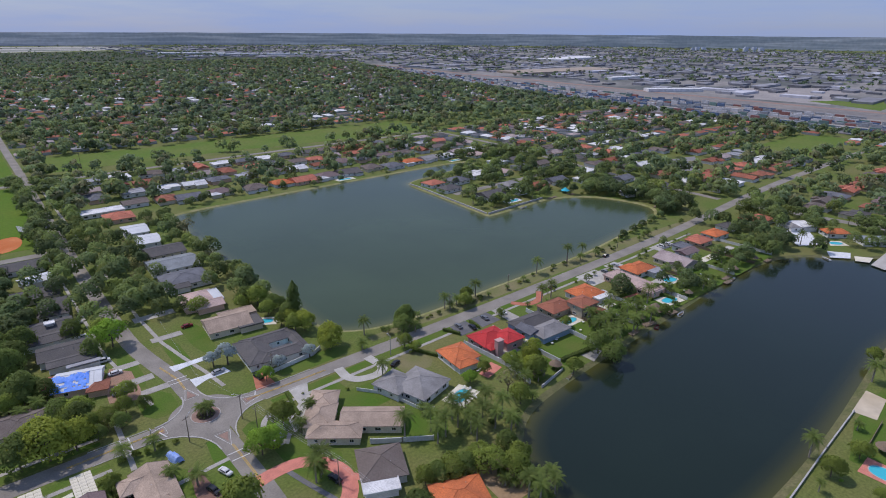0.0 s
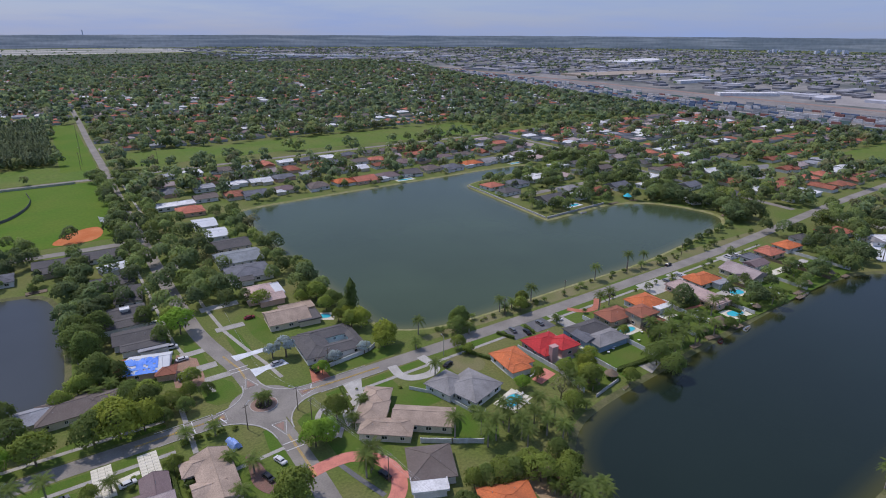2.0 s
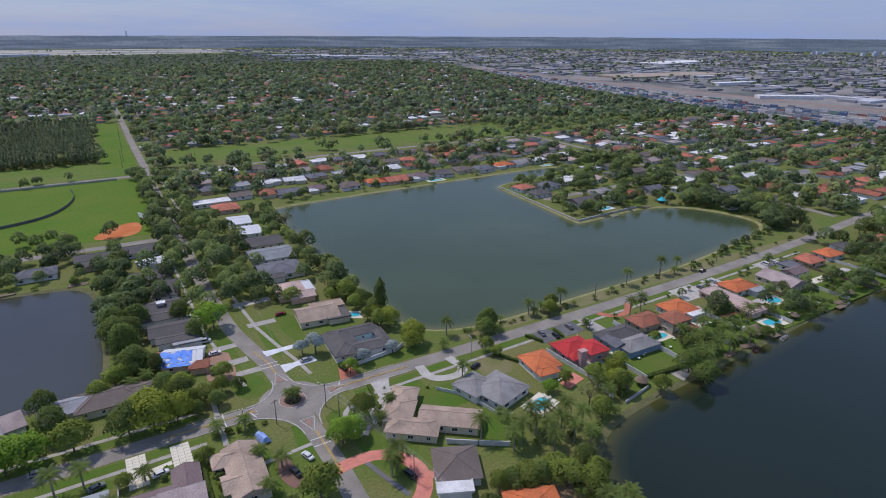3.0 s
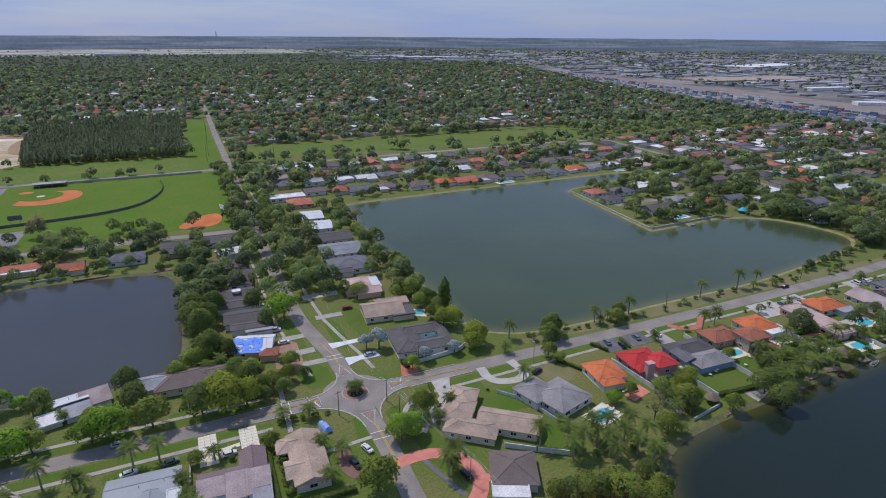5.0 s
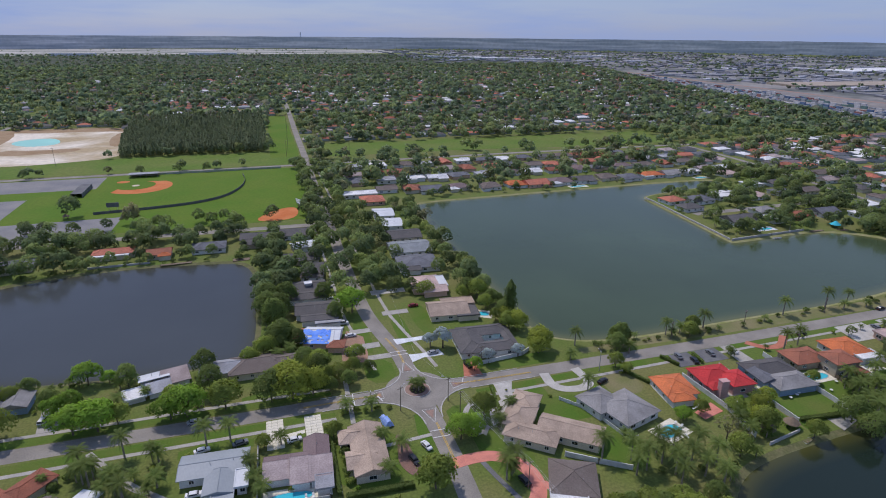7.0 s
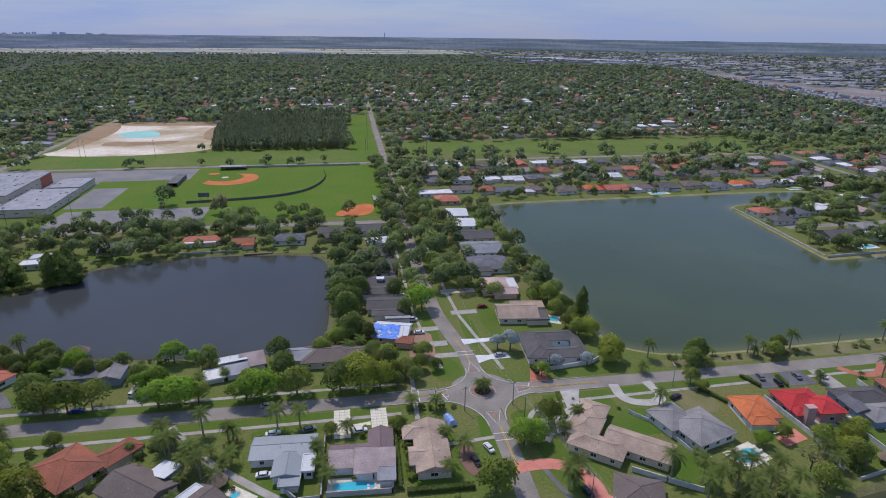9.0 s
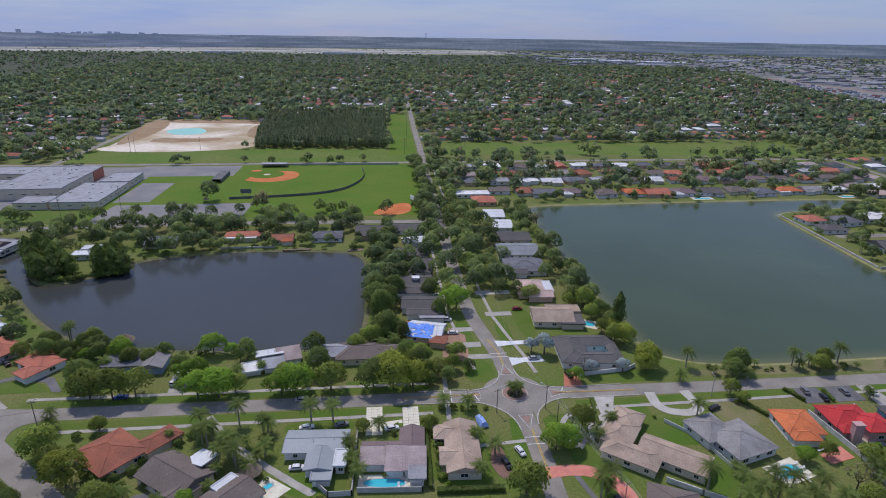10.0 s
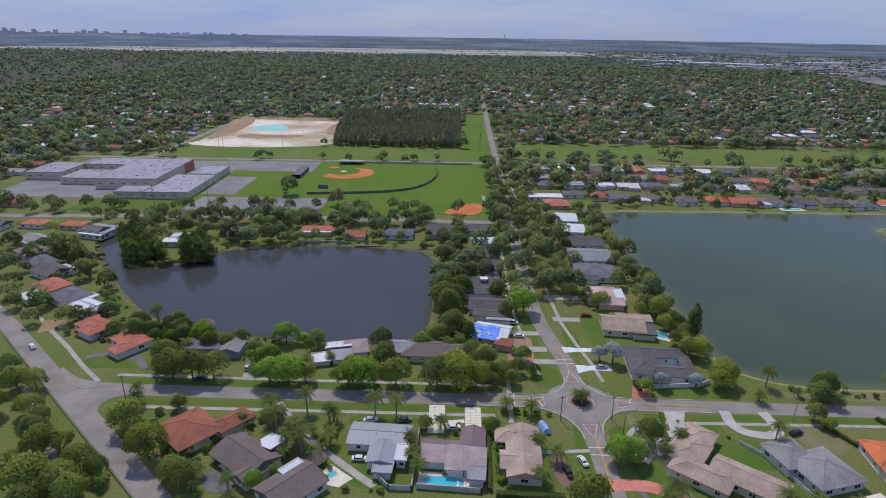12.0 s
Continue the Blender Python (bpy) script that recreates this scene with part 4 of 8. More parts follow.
house(-264, 165, [(0, 0, 19, 15, "flat", 1.15), (-2, -2, 13, 9, "gable", 1.35, "brown", "x"), (2, -9, 16, 2.4, "flat", 1.0, "metal_white")], -14, "flat", "white", "low grey roof house at the water", 52)
house(-287, 176, [(0, 0, 15, 10, "hip")], -6, "salmon", "cream", "salmon roof house by the far lake end", 95)
house(-313, 177, [(0, 0, 15, 10, "hip")], -4, "salmon", "white", "salmon hip roof house under trees", 96)
house(-336, 172, [(0, 0, 16, 11, "gable")], -4, "slate", "white", "slate gable house under trees", 97)
house(-130.5, 175.5, [(0, 1, 21, 9, "hip", 1.0, None, "x"), (-1, -4.6, 18, 3.4, "flat", 0.86, "white")], 1, "salmon", "cream", "long salmon tile roof lake house with a white porch", 53)
house(-106, 169, [(0, 0, 12, 10, "gable", 1, None, "x"), (3, -5, 6, 5, "hip", 0.95, "orange")], 2, "rust", "cream", "rust roof lake house with an orange porch", 54)
house(-80, 172, [(0, 0, 18, 12, "hip")], 0, "slate", "white", "slate roof lake house with a dock", 55)
house(-50, 178, [(0, 4, 25, 12, "gable", 1, None, "x"), (-4, -6, 14, 9, "gable", 0.96, None, "x")], -4, "dark", "tan", "broad dark shingle gable house", 56)
house(-27, 159, [(0, 0, 13, 10, "gable", 1.05, None, "x")], 14, "metal_white", "white", "bright white low roof house", 57, pitch=0.12)
house(-30, 184, [(0, 0, 18, 13, "gable")], -2, "dark", "white", "dark shingle house among trees", 58)
house(-26, 118, [(0, 0, 11, 20, "hip")], -6, "dark", "white", "brown hip roof house among trees", 59)
house(-30, 139, [(0, 0, 18, 12, "gable")], -2, "dark", "cream", "dark gable roof house among trees", 60)
house(-211, 148, [(0, 0, 10, 6.5, "flat"), (1, 9, 8, 6, "flat", 1.02)], 4, "metal_white", "white", "small white flat roof boathouse", 61)
house(-176, 168, [(0, 0, 16, 13, "hip"), (-5, -4, 8, 7, "hip", 0.96)], 5, "slate", "cream", "grey hip roof lake house", 62)

# the peninsula in the east lake
house(250, 188, [(0, 0, 15, 13, "hip")], 5, "salmon", "white", "salmon roof house on the peninsula tip", 70)
house(272, 184, [(0, 0, 17, 15, "hip")], 5, "slate", "white", "slate roof peninsula house", 71)
house(297, 190, [(0, 0, 17, 14, "flat"), (9, 4, 8, 6, "flat", 1.1)], 5, "white", "white", "white flat roof peninsula house", 72)
house(322, 182, [(0, 0, 17, 13, "hip")], 5, "pink", "white", "pale pink roof peninsula house", 73)
house(262, 133, [(0, 0, 20, 15, "gable")], 0, "dark", "white", "dark roof house at the peninsula corner", 74)
house(288, 128, [(0, 0, 12, 11, "flat")], 0, "white", "white", "white flat roof waterside house", 75)
house(312, 130, [(0, 0, 16, 12, "hip")], 0, "terra", "peach", "red tile peninsula house", 76)
house(336, 132, [(0, 0, 17, 13, "gable")], 0, "slate", "white", "slate gable peninsula house", 77)
house(360, 120, [(0, 0, 18, 10, "flat")], 0, "white", "white", "long white roof house", 78)
house(352, 70, [(0, 0, 15, 12, "flat")], -20, "white", "white", "white roof house with a blue tarp", 79)

for hx, hy, rf, kd, wl_ in ((250, 168, "dark", "hip", "white"), (352, 186, "slate", "hip", "white"), (376, 184, "brown", "gable", "cream"), (296, 146, "grey", "hip", "white"), (385, 138, "white", "flat", "white"),
                            (386, 100, "slate", "gable", "white"), (372, 212, "dark", "hip", "white"), (350, 214, "white", "flat", "white"), (362, 45, "grey", "hip", "cream"), (384, 64, "dark", "gable", "white"), (358, 252, "pink", "hip", "white"), (382, 246, "white", "flat", "white")):
    house(hx, hy, [(0, 0, 16, 12, kd)], 3, rf, wl_, "%s roof house among the trees east of the lake" % rf, int(hx), sides=(0,))
# north shore of the east lake
shore = (("slate", "gable", "white"), ("mauve", "hip", "cream"), ("brown", "hip", "white"), ("orange", "hip", "white"), ("salmon", "gable", "peach"), ("mauve", "hip", "white"),
         ("dark", "gable", "white"), ("brown", "hip", "cream"), ("slate", "hip", "white"), ("orange", "hip", "white"), ("grey", "gable", "white"), ("white", "flat", "white"))
shore_rng = random.Random(9)
for i, (rf, kd, wl_) in enumerate(shore):
    w, d = shore_rng.uniform(14, 20), shore_rng.uniform(10, 15)
    house(84 + 22.5 * i + shore_rng.uniform(-3, 3), 266 + shore_rng.uniform(-3.5, 4), [(0, 0, w, d, kd), (shore_rng.choice((-1, 1)) * w * 0.35, -d * 0.45, 7, 6, "flat" if i % 3 == 0 else kd, 0.92, "white" if i % 4 == 1 else None)],
          shore_rng.uniform(-4, 5), rf, wl_, "%s %s roof house on the north shore" % ({"slate": "slate grey", "mauve": "mauve", "dark": "dark"}.get(rf, rf), kd), 80 + i, sides=(0, 1))

# school
def school_block(x, y, w, d, h, rot, label, seed, end_wall=False):
    s = thing("school_building", label, "school", x, y, 0, rot)
    bm = bmesh.new()
    box(bm, 0, 0, h / 2, w, d, h)
    part("wall", bm, WALLS["cream"], s)
    bm, caps = bmesh.new(), bmesh.new()
    roof_shape(bm, caps, 0, 0, w, d, h, 0, "flat", 0.5)
    rf = part("roof", bm, ROOFS["flat"], s)
    part("parapet", caps, ROOFS["flat"], rf)
    rng = random.Random(seed)
    for _ in range(int(w * d / 260)):
        bm = bmesh.new()
        sx = rng.uniform(0.8, 1.8)
        box(bm, rng.uniform(-0.42, 0.42) * w, rng.uniform(-0.42, 0.42) * d, h + 0.7, sx, sx * 0.8, 0.8)
        part("rooftop_unit", bm, M["metal"], s, "boxy metal air unit")
    for i in range(int(w / 9)):
        window_part(s, -w / 2 + 4.5 + i * 9, -d / 2, h * 0.55, 3.4, 0.7, 0)
    for i in range(int(d / 9)):
        window_part(s, w / 2, -d / 2 + 4.5 + i * 9, h * 0.55, 3.4, 0.7, 1)
    if end_wall:
        bm = bmesh.new()
        box(bm, w / 2 + 0.12, d * 0.36, h / 2, 0.5, d * 0.26, h + 0.5)
        part("end_wall", bm, M["brick"], s, "dark red brick end wall")
    FOOTPRINTS.append((x, y, math.hypot(w, d) / 2))


school_block(-262, 275, 32, 57, 5, 1, "low flat roofed cream school wing with roof units", 1)
school_block(-291, 256, 22, 18, 4.6, 1, "flat roofed cream school wing", 2)
school_block(-308, 312, 48, 78, 8, 2, "tall flat roofed school hall with a red end wall", 3, True)
school_block(-258.5, 323, 22, 31, 5, 1, "pale flat roofed school block", 4)
school_block(-352, 300, 30, 30, 5, 0, "low cream school block", 5)
school_block(-356, 346, 36, 26, 6, 0, "grey flat roofed school block", 6)
school_block(-390, 318, 30, 40, 6, 0, "grey flat roofed school building", 7)
# the blue sheets on the roof under repair
tarp = thing("roof_tarp", "wrinkled bright blue tarpaulin over the roof", "tarp", -28.4, 45, 0, -16)
bm = bmesh.new()
n = 14
vs = []
for j in range(n + 1):
    for i in range(n + 1):
        u, v = -7.9 + 11.6 * i / n, -7.55 + 7.8 * j / n
        v2 = v + ((0.9 * math.sin(i * 0.9) + 0.7 * noise.noise((i * 1.7, 2, 5))) if j >= n - 1 else 0)
        zz = 2.75 + 0.25 + (7.1 - abs(v2)) * 0.34 + 0.16 + 0.13 * noise.noise((u * 0.9, v * 0.9, 0)) + 0.07 * noise.noise((u * 2.2, v * 2.2, 4))
        vs.append(bm.verts.new((u, v2, zz)))
for j in range(n):
    for i in range(n):
        if noise.noise((i * 0.35, j * 0.45, 3.3)) < 0.3 and noise.noise((i * 0.6, j * 0.5, 8.1)) < 0.36:
            q = j * (n + 1) + i
            bm.faces.new((vs[q], vs[q + 1], vs[q + n + 2], vs[q + n + 1]))
part("sheet", bm, M["tarp"], tarp)
bm = bmesh.new()
for i in range(5):
    rod(bm, (-6.5 + 2.9 * i, -7.0, 3.05), (-6.5 + 2.9 * i, -0.6, 5.28), 0.09, n=4)
part("batten", bm, M["frame_white"], tarp)
tarp2 = thing("small_tarp", "rumpled pale blue tarpaulin over stored goods", "tarp", -14.6, -15.2, 0, 12)
bm = bmesh.new()
rows = []
for j in range(13):
    v = -3.4 + 6.8 * j / 12
    top = (1.9 if j < 8 else 1.1) + 0.3 * noise.noise((j * 0.7, 1, 0))
    half = 1.45 - 0.45 * (j > 8) + 0.2 * noise.noise((j * 0.9, 5, 0))
    rows.append([bm.verts.new((half * u * (1 + 0.12 * noise.noise((j, u * 3, 2))), v, top * (1 - abs(u) ** 3.2) * (0.2 if j in (0, 12) else 1) + 0.12 * noise.noise((u * 3, v, 7)) + 0.1)) for u in (-1.15, -1, -0.8, -0.45, 0, 0.45, 0.8, 1, 1.15)])
for p, q in zip(rows, rows[1:]):
    for i in range(8):
        bm.faces.new((p[i], p[i + 1], q[i + 1], q[i]))
part("cover", bm, mat("pale_blue_tarp", (0.2, 0.33, 0.72), (0.34, 0.45, 0.76), 0.55, 0.8, 3.0), tarp2)


# ---------------------------------------------------------------- plants
def quads_mesh(name, verts, material, normals=None, tint=None):
    """A mesh of loose quads from an array (n, 4, 3), shaded by the given normals."""
    n = len(verts)
    me = bpy.data.meshes.new(name)
    me.vertices.add(n * 4), me.loops.add(n * 4), me.polygons.add(n)
    me.vertices.foreach_set("co", verts.astype(np.float32).ravel())
    me.loops.foreach_set("vertex_index", np.arange(n * 4, dtype=np.int32))
    me.polygons.foreach_set("loop_start", np.arange(0, n * 4, 4, dtype=np.int32))
    me.materials.append(material)
    me.update(calc_edges=True)
    if tint is not None:
        me.attributes.new("tint", "FLOAT", "POINT").data.foreach_set("value", np.repeat(tint, 4).astype(np.float32))
    if normals is not None:
        me.attributes.new("custom_normal", "FLOAT_VECTOR", "POINT").data.foreach_set("vector", np.repeat(normals, 4, axis=0).astype(np.float32).ravel())
    return me


def soft_normals(q, share=0.65):
    """One direction a spray, between its own facing and the crown's rounded outside."""
    own = np.cross(q[:, 2] - q[:, 0], q[:, 3] - q[:, 1])
    own /= np.linalg.norm(own, axis=1)[:, None] + 1e-9
    mid = q.mean(axis=1)
    c = mid.mean(axis=0)
    c[2] = mid[:, 2].min() * 0.6 + c[2] * 0.4
    out = mid - c
    out /= np.linalg.norm(out, axis=1)[:, None] + 1e-9
    own *= np.sign((own * out).sum(axis=1))[:, None]
    n = own * (1 - share) + out * share
    return n / (np.linalg.norm(n, axis=1)[:, None] + 1e-9)


def crown(seed, n, radius, low, high, leaf, lobes=8, flatness=1.0):
    """Leaf sprays on the outside of the lobes that fill a dome: an array of quads."""
    rng = np.random.default_rng(seed)
    tall = high - low
    k = np.arange(lobes)
    a = 2.39996 * k + rng.uniform(-0.5, 0.5, lobes)
    r = radius * 0.66 * np.sqrt((k + 0.4) / lobes) * rng.uniform(0.85, 1.1, lobes)
    lift = np.clip(1 - (r / (0.8 * radius)) ** 2, 0, 1)
    zc = low + tall * (0.26 + 0.46 * lift * rng.uniform(0.7, 1.1, lobes) + 0.06 * rng.uniform(-1, 1, lobes))
    centres = np.stack([r * np.cos(a), r * np.sin(a), zc], 1)
    rad = radius * rng.uniform(0.3, 0.5, lobes)
    squash = np.array([1, 1, min(1.1, 0.62 * tall / radius) * flatness])
    m = n * 4
    which = rng.integers(0, lobes, m)
    d = rng.normal(size=(m, 3))
    d /= np.linalg.norm(d, axis=1)[:, None]
    d[:, 2] = np.where(d[:, 2] < -0.45, -d[:, 2], d[:, 2])
    rr = rad[which] * np.where(rng.uniform(size=m) < 0.12, rng.uniform(1.05, 1.3, m), rng.uniform(0.72, 1.06, m))
    p = centres[which] + d * rr[:, None] * squash
    gap = np.linalg.norm((p[:, None] - centres[None]) / squash, axis=2) / rad[None]
    gap[np.arange(m), which] = 9
    free = np.flatnonzero(gap.min(axis=1) > 0.78)
    pick = np.concatenate([free, np.setdiff1d(np.arange(m), free)])[:n]
    p, d = p[pick], d[pick]
    nrm = d + np.array([0, 0, 0.2]) + rng.normal(size=(n, 3)) * 0.5
    nrm /= np.linalg.norm(nrm, axis=1)[:, None]
    t = np.cross(nrm, rng.normal(size=(n, 3)))
    t /= np.linalg.norm(t, axis=1)[:, None]
    b = np.cross(nrm, t)
    s = leaf * rng.uniform(0.55, 1.25, n)
    q = np.empty((n, 4, 3))
    for k, (u, v) in enumerate(((-1, -0.15), (0.1, -0.75), (1, 0.2), (-0.1, 0.8))):
        j = 1 + rng.uniform(-0.25, 0.25, (n, 1))
        q[:, k] = p + (t * u + b * v) * (s[:, None] * 0.75) * j
    q[:, 2] -= nrm * (0.12 * s[:, None])
    return q


def soft_mesh(q, material):
    return quads_mesh("crown", q, material, soft_normals(q, 0.62))


def trunk_bm(height, r, seed, spread=2.6):
    rng = random.Random(seed)
    bm = bmesh.new()
    fork = height * 0.38
    lean = (rng.uniform(-0.3, 0.3), rng.uniform(-0.3, 0.3))
    rod(bm, (0, 0, -0.1), (lean[0], lean[1], fork), r, r * 0.75, 7)
    for i in range(5):
        a = i * 1.26 + rng.uniform(-0.3, 0.3)
        mid = (lean[0] + math.cos(a) * spread * 0.5, lean[1] + math.sin(a) * spread * 0.5, fork + height * 0.18)
        rod(bm, (lean[0], lean[1], fork - 0.1), mid, r * 0.55, r * 0.4, 5)
        rod(bm, mid, (mid[0] + math.cos(a + 0.4) * spread * 0.5, mid[1] + math.sin(a + 0.4) * spread * 0.5, fork + height * 0.42), r * 0.4, r * 0.15, 5)
    return bm


def tree_template(name, label, seed, n, radius, low, high, leaf, material, lobes=8, flatness=1.0, category="tree", r=0.24):
    t = thing(name, label, category, 0, 0, -500)
    part("trunk", trunk_bm(high, r, seed, radius * 0.55), M["bark"], t)
    c = new("crown", soft_mesh(crown(seed, n, radius, low, high, leaf, lobes, flatness), material))
    c.parent = t
    return t


def frond_quads(rng, length, droop, rise, a, base, width=0.5, leaflets=11):
    """One feather frond: leaflets along a drooping rib."""
    out = []
    ca, sa = math.cos(a), math.sin(a)
    prev = None
    for i in range(leaflets + 1):
        f = i / leaflets
        rr = length * f * (1 - 0.12 * f)
        z = base + rise * length * f - droop * length * f * f
        p = np.array((ca * rr, sa * rr, z))
        if prev is not None:
            w = width * math.sin(math.pi * min(0.97, 0.12 + 0.86 * f)) * rng.uniform(0.85, 1.15)
            side = np.array((-sa, ca, 0.0))
            step = p - prev
            for sg in (1, -1):
                tip = side * sg * w * 1.5 + step * 1.4 + np.array((0, 0, -0.35 * w))
                out.append((prev, prev + step * 0.75, prev + step * 0.5 + tip, prev + tip * 0.8))
        prev = p
    return out


def palm_template(name, label, seed, height, length, fronds, material, trunk_r=0.24):
    rng = random.Random(seed)
    t = thing(name, label, "palm", 0, 0, -500)
    bm = bmesh.new()
    lean = rng.uniform(-0.06, 0.06)
    for i in range(6):
        a, b = i / 6, (i + 1) / 6
        rod(bm, (lean * height * a * a, 0, height * a - 0.1), (lean * height * b * b, 0, height * b), trunk_r * (1.25 - 0.4 * a), trunk_r * (1.25 - 0.4 * b), 7)
    part("trunk", bm, M["palm_bark"], t)
    q = []
    for i in range(fronds):
        a = i * 2.39996
        lift = 0.95 - 1.15 * i / fronds
        q += frond_quads(rng, length * rng.uniform(0.85, 1.1), rng.uniform(0.55, 0.8), lift, a, height, 0.46, 13)
    arr = np.array(q)
    arr[:, :, 0] += lean * height
    c = new("crown", quads_mesh("crown", arr, material))
    c.parent = t
    return t


KINDS = {}
for i, (mi, nm) in enumerate(((0, "full mid-green"), (1, "dense dark green"), (2, "yellow-green"), (3, "bright green"), (4, "olive, thin"), (0, "broad mid-green"), (1, "round dark green"))):
    rad, hi = ((4.6, 9.2), (4.8, 10.2), (5.2, 9.2), (5.0, 8.6), (4.2, 8.4), (5.8, 10.0), (4.0, 9.4))[i]
    KINDS[i] = tree_template("tree", nm + " broadleaf tree with a spreading crown", 100 + i, 2300, rad, 1.2, hi, 0.42, LEAVES[mi], 15 + i % 4)
KINDS["shrub"] = tree_template("shrub", "rounded green garden shrub", 120, 260, 1.5, 0.1, 2.2, 0.36, LEAVES[0], 5, 1.0, "shrub", 0.07)
KINDS["shrub_b"] = tree_template("shrub", "bright green garden shrub", 121, 260, 1.3, 0.1, 1.9, 0.34, LEAVES[3], 5, 1.0, "shrub", 0.07)
KINDS["shrub_d"] = tree_template("shrub", "dark green waterside shrub", 122, 320, 2.0, 0.1, 2.8, 0.4, LEAVES[1], 6, 1.0, "shrub", 0.07)
KINDS["bare"] = tree_template("tree", "thin half bare grey tree", 123, 260, 4.0, 2.5, 8.0, 0.4, LEAVES[4], 9)
KINDS["palm"] = palm_template("palm", "tall palm with feathery drooping fronds", 130, 7.8, 4.1, 26, PALM)
KINDS["palm_s"] = palm_template("palm", "short bushy palm with drooping fronds", 131, 4.2, 3.7, 24, PALM)
KINDS["silver"] = tree_template("palm", "silver-blue fan palm on a lawn", 133, 900, 2.7, 1.6, 5.6, 0.4, SILVER, 12, 1.0, "palm", 0.25)


def conifer_crown(seed, n, radius, height, leaf, base=0.08, blunt=2.6):
    """Sprays on a ragged column; a higher blunt gives a fuller, rounder top."""
    rng = np.random.default_rng(seed)
    f = rng.uniform(base, 1, n) ** 0.85
    a = rng.uniform(0, 2 * np.pi, n)
    ph = rng.uniform(0, 6.28, 3)
    ragged = 1 + 0.22 * np.sin(3 * a + 9 * f + ph[0]) + 0.18 * np.sin(2 * a - 17 * f + ph[1]) + 0.14 * np.sin(5 * a + 29 * f + ph[2])
    r = radius * np.minimum(1, 0.55 + 1.2 * f) * (1 - f ** blunt) * rng.uniform(0.5, 1.1, n) * ragged + 0.1
    p = np.stack([r * np.cos(a), r * np.sin(a), f * height], 1)
    nrm = np.stack([np.cos(a), np.sin(a), rng.uniform(0.4, 1.5, n)], 1) + rng.normal(size=(n, 3)) * 0.4
    nrm /= np.linalg.norm(nrm, axis=1)[:, None]
    t = np.cross(nrm, np.array([0, 0, 1.0]) + rng.normal(size=(n, 3)) * 0.3)
    t /= np.linalg.norm(t, axis=1)[:, None]
    b = np.cross(nrm, t)
    s = leaf * rng.uniform(0.6, 1.3, n)
    return np.stack([p + (t * u + b * v) * s[:, None] for u, v in ((-0.5, -0.6), (0.4, -0.7), (0.5, 0.7), (-0.4, 0.6))], 1)


def conifer(x, y, height, radius, seed, label):
    t = thing("tree", label, "tree", x, y, 0)
    bm = bmesh.new()
    rod(bm, (0, 0, -0.1), (0, 0, height * 0.95), 0.28, 0.04, 7)
    part("trunk", bm, M["bark"], t)
    c = new("crown", quads_mesh("crown", conifer_crown(seed, 1900, radius, height, 0.55, 0.04, 5.5), LEAVES[1]))
    c.parent = t


FREE = []


JOINED = {}


def plant(kind, x, y, size=1.0, turn=None):
    """A tree of its own; those far off in the dense gardens are joined."""
    if kind in range(7) and math.hypot(x + 45, y + 174) > 262:
        JOINED.setdefault(kind, []).append((x, y, size))
        FREE.append((x, y, 3.5 * size))
        return None
    rng = random.Random(int(x * 131 + y * 17))
    m = pose(x, y, 0, 0, 0, rng.uniform(0, 360) if turn is None else turn)
    t = copy_thing(KINDS[kind], m)
    t.scale = (size * rng.uniform(0.92, 1.08), size * rng.uniform(0.92, 1.08), size * rng.uniform(0.9, 1.1))
    FREE.append((x, y, 3.5 * size))
    return t


conifer(54.3, 43.5, 18.5, 2.5, 1, "very tall narrow dark casuarina tree")
for i, (cx, cy, ch) in enumerate(((-186, 125, 15), (-191, 123, 17), (-187, 133, 16), (-195, 129, 14), (-218, 119, 13), (-225, 126, 16), (-221, 134, 17), (-229, 140, 18), (-233, 148, 15), (-238, 158, 15), (-213, 121, 13), (-222, 121, 14), (-216, 128, 16), (-190, 130, 15), (-183, 129, 13), (-212, 128, 14), (-207, 124, 12), (-228, 131, 17), (-234, 138, 17), (-180.5, 124, 11))):
    conifer(cx, cy, ch, 3.6, 40 + i, "tall dark casuarina on the wooded lake point")

for i, (cx, cy) in enumerate(((-257, 120), (-250, 121), (-254, 125))):
    conifer(cx, cy, 11, 3.0, 70 + i, "dark casuarina in a lakeside garden")

# trees seen one by one
for px, py, ps in ((-147, 8.4, 1.45), (-139, 7.2, 1.3), (-142, 30, 0.84), (-135, 31, 0.72), (-98, 8, 0.94), (-65, 7, 1.3), (-57, 34, 0.84), (-18, 26, 0.84), (-147.5, -22, 1.2), (-143, -25.5, 0.85), (-120, -45.5, 1.1), (-124, -42, 0.8), (-136.5, -9.8, 0.62), (120, 5, 0.84), (17, -22, 1), (2, 95, 1.3), (-15, 94, 1.2), (44, 82, 1.1), (45, 108, 1.1), (49, 148, 1.1), (4, 176, 1.2),):
    plant(0, px, py, ps)
for px, py, ps in ((-53, -17, 0.6), (-32, -18, 0.6), (122, 7, 0.72), (85, -62, 0.84), (143, -146, 0.72), (213, -50, 0.84), (226, -52, 0.72), (202, -42, 0.6), (224, -59, 0.72), (252, -54, 0.72), (302, -50, 1.3), (297, -58, 1.2), (321, -25, 0.96), (324, 3, 1.2), (400, -4, 1.2), (386, 50, 1.2), (345, 40, 1.3), (210, -131, 0.72), (140, -37, 0.6), (227, -33, 0.72), (88, -41, 0.6), (88, 8, 0.96), (126, 11, 0.72),):
    plant(0, px, py, ps)
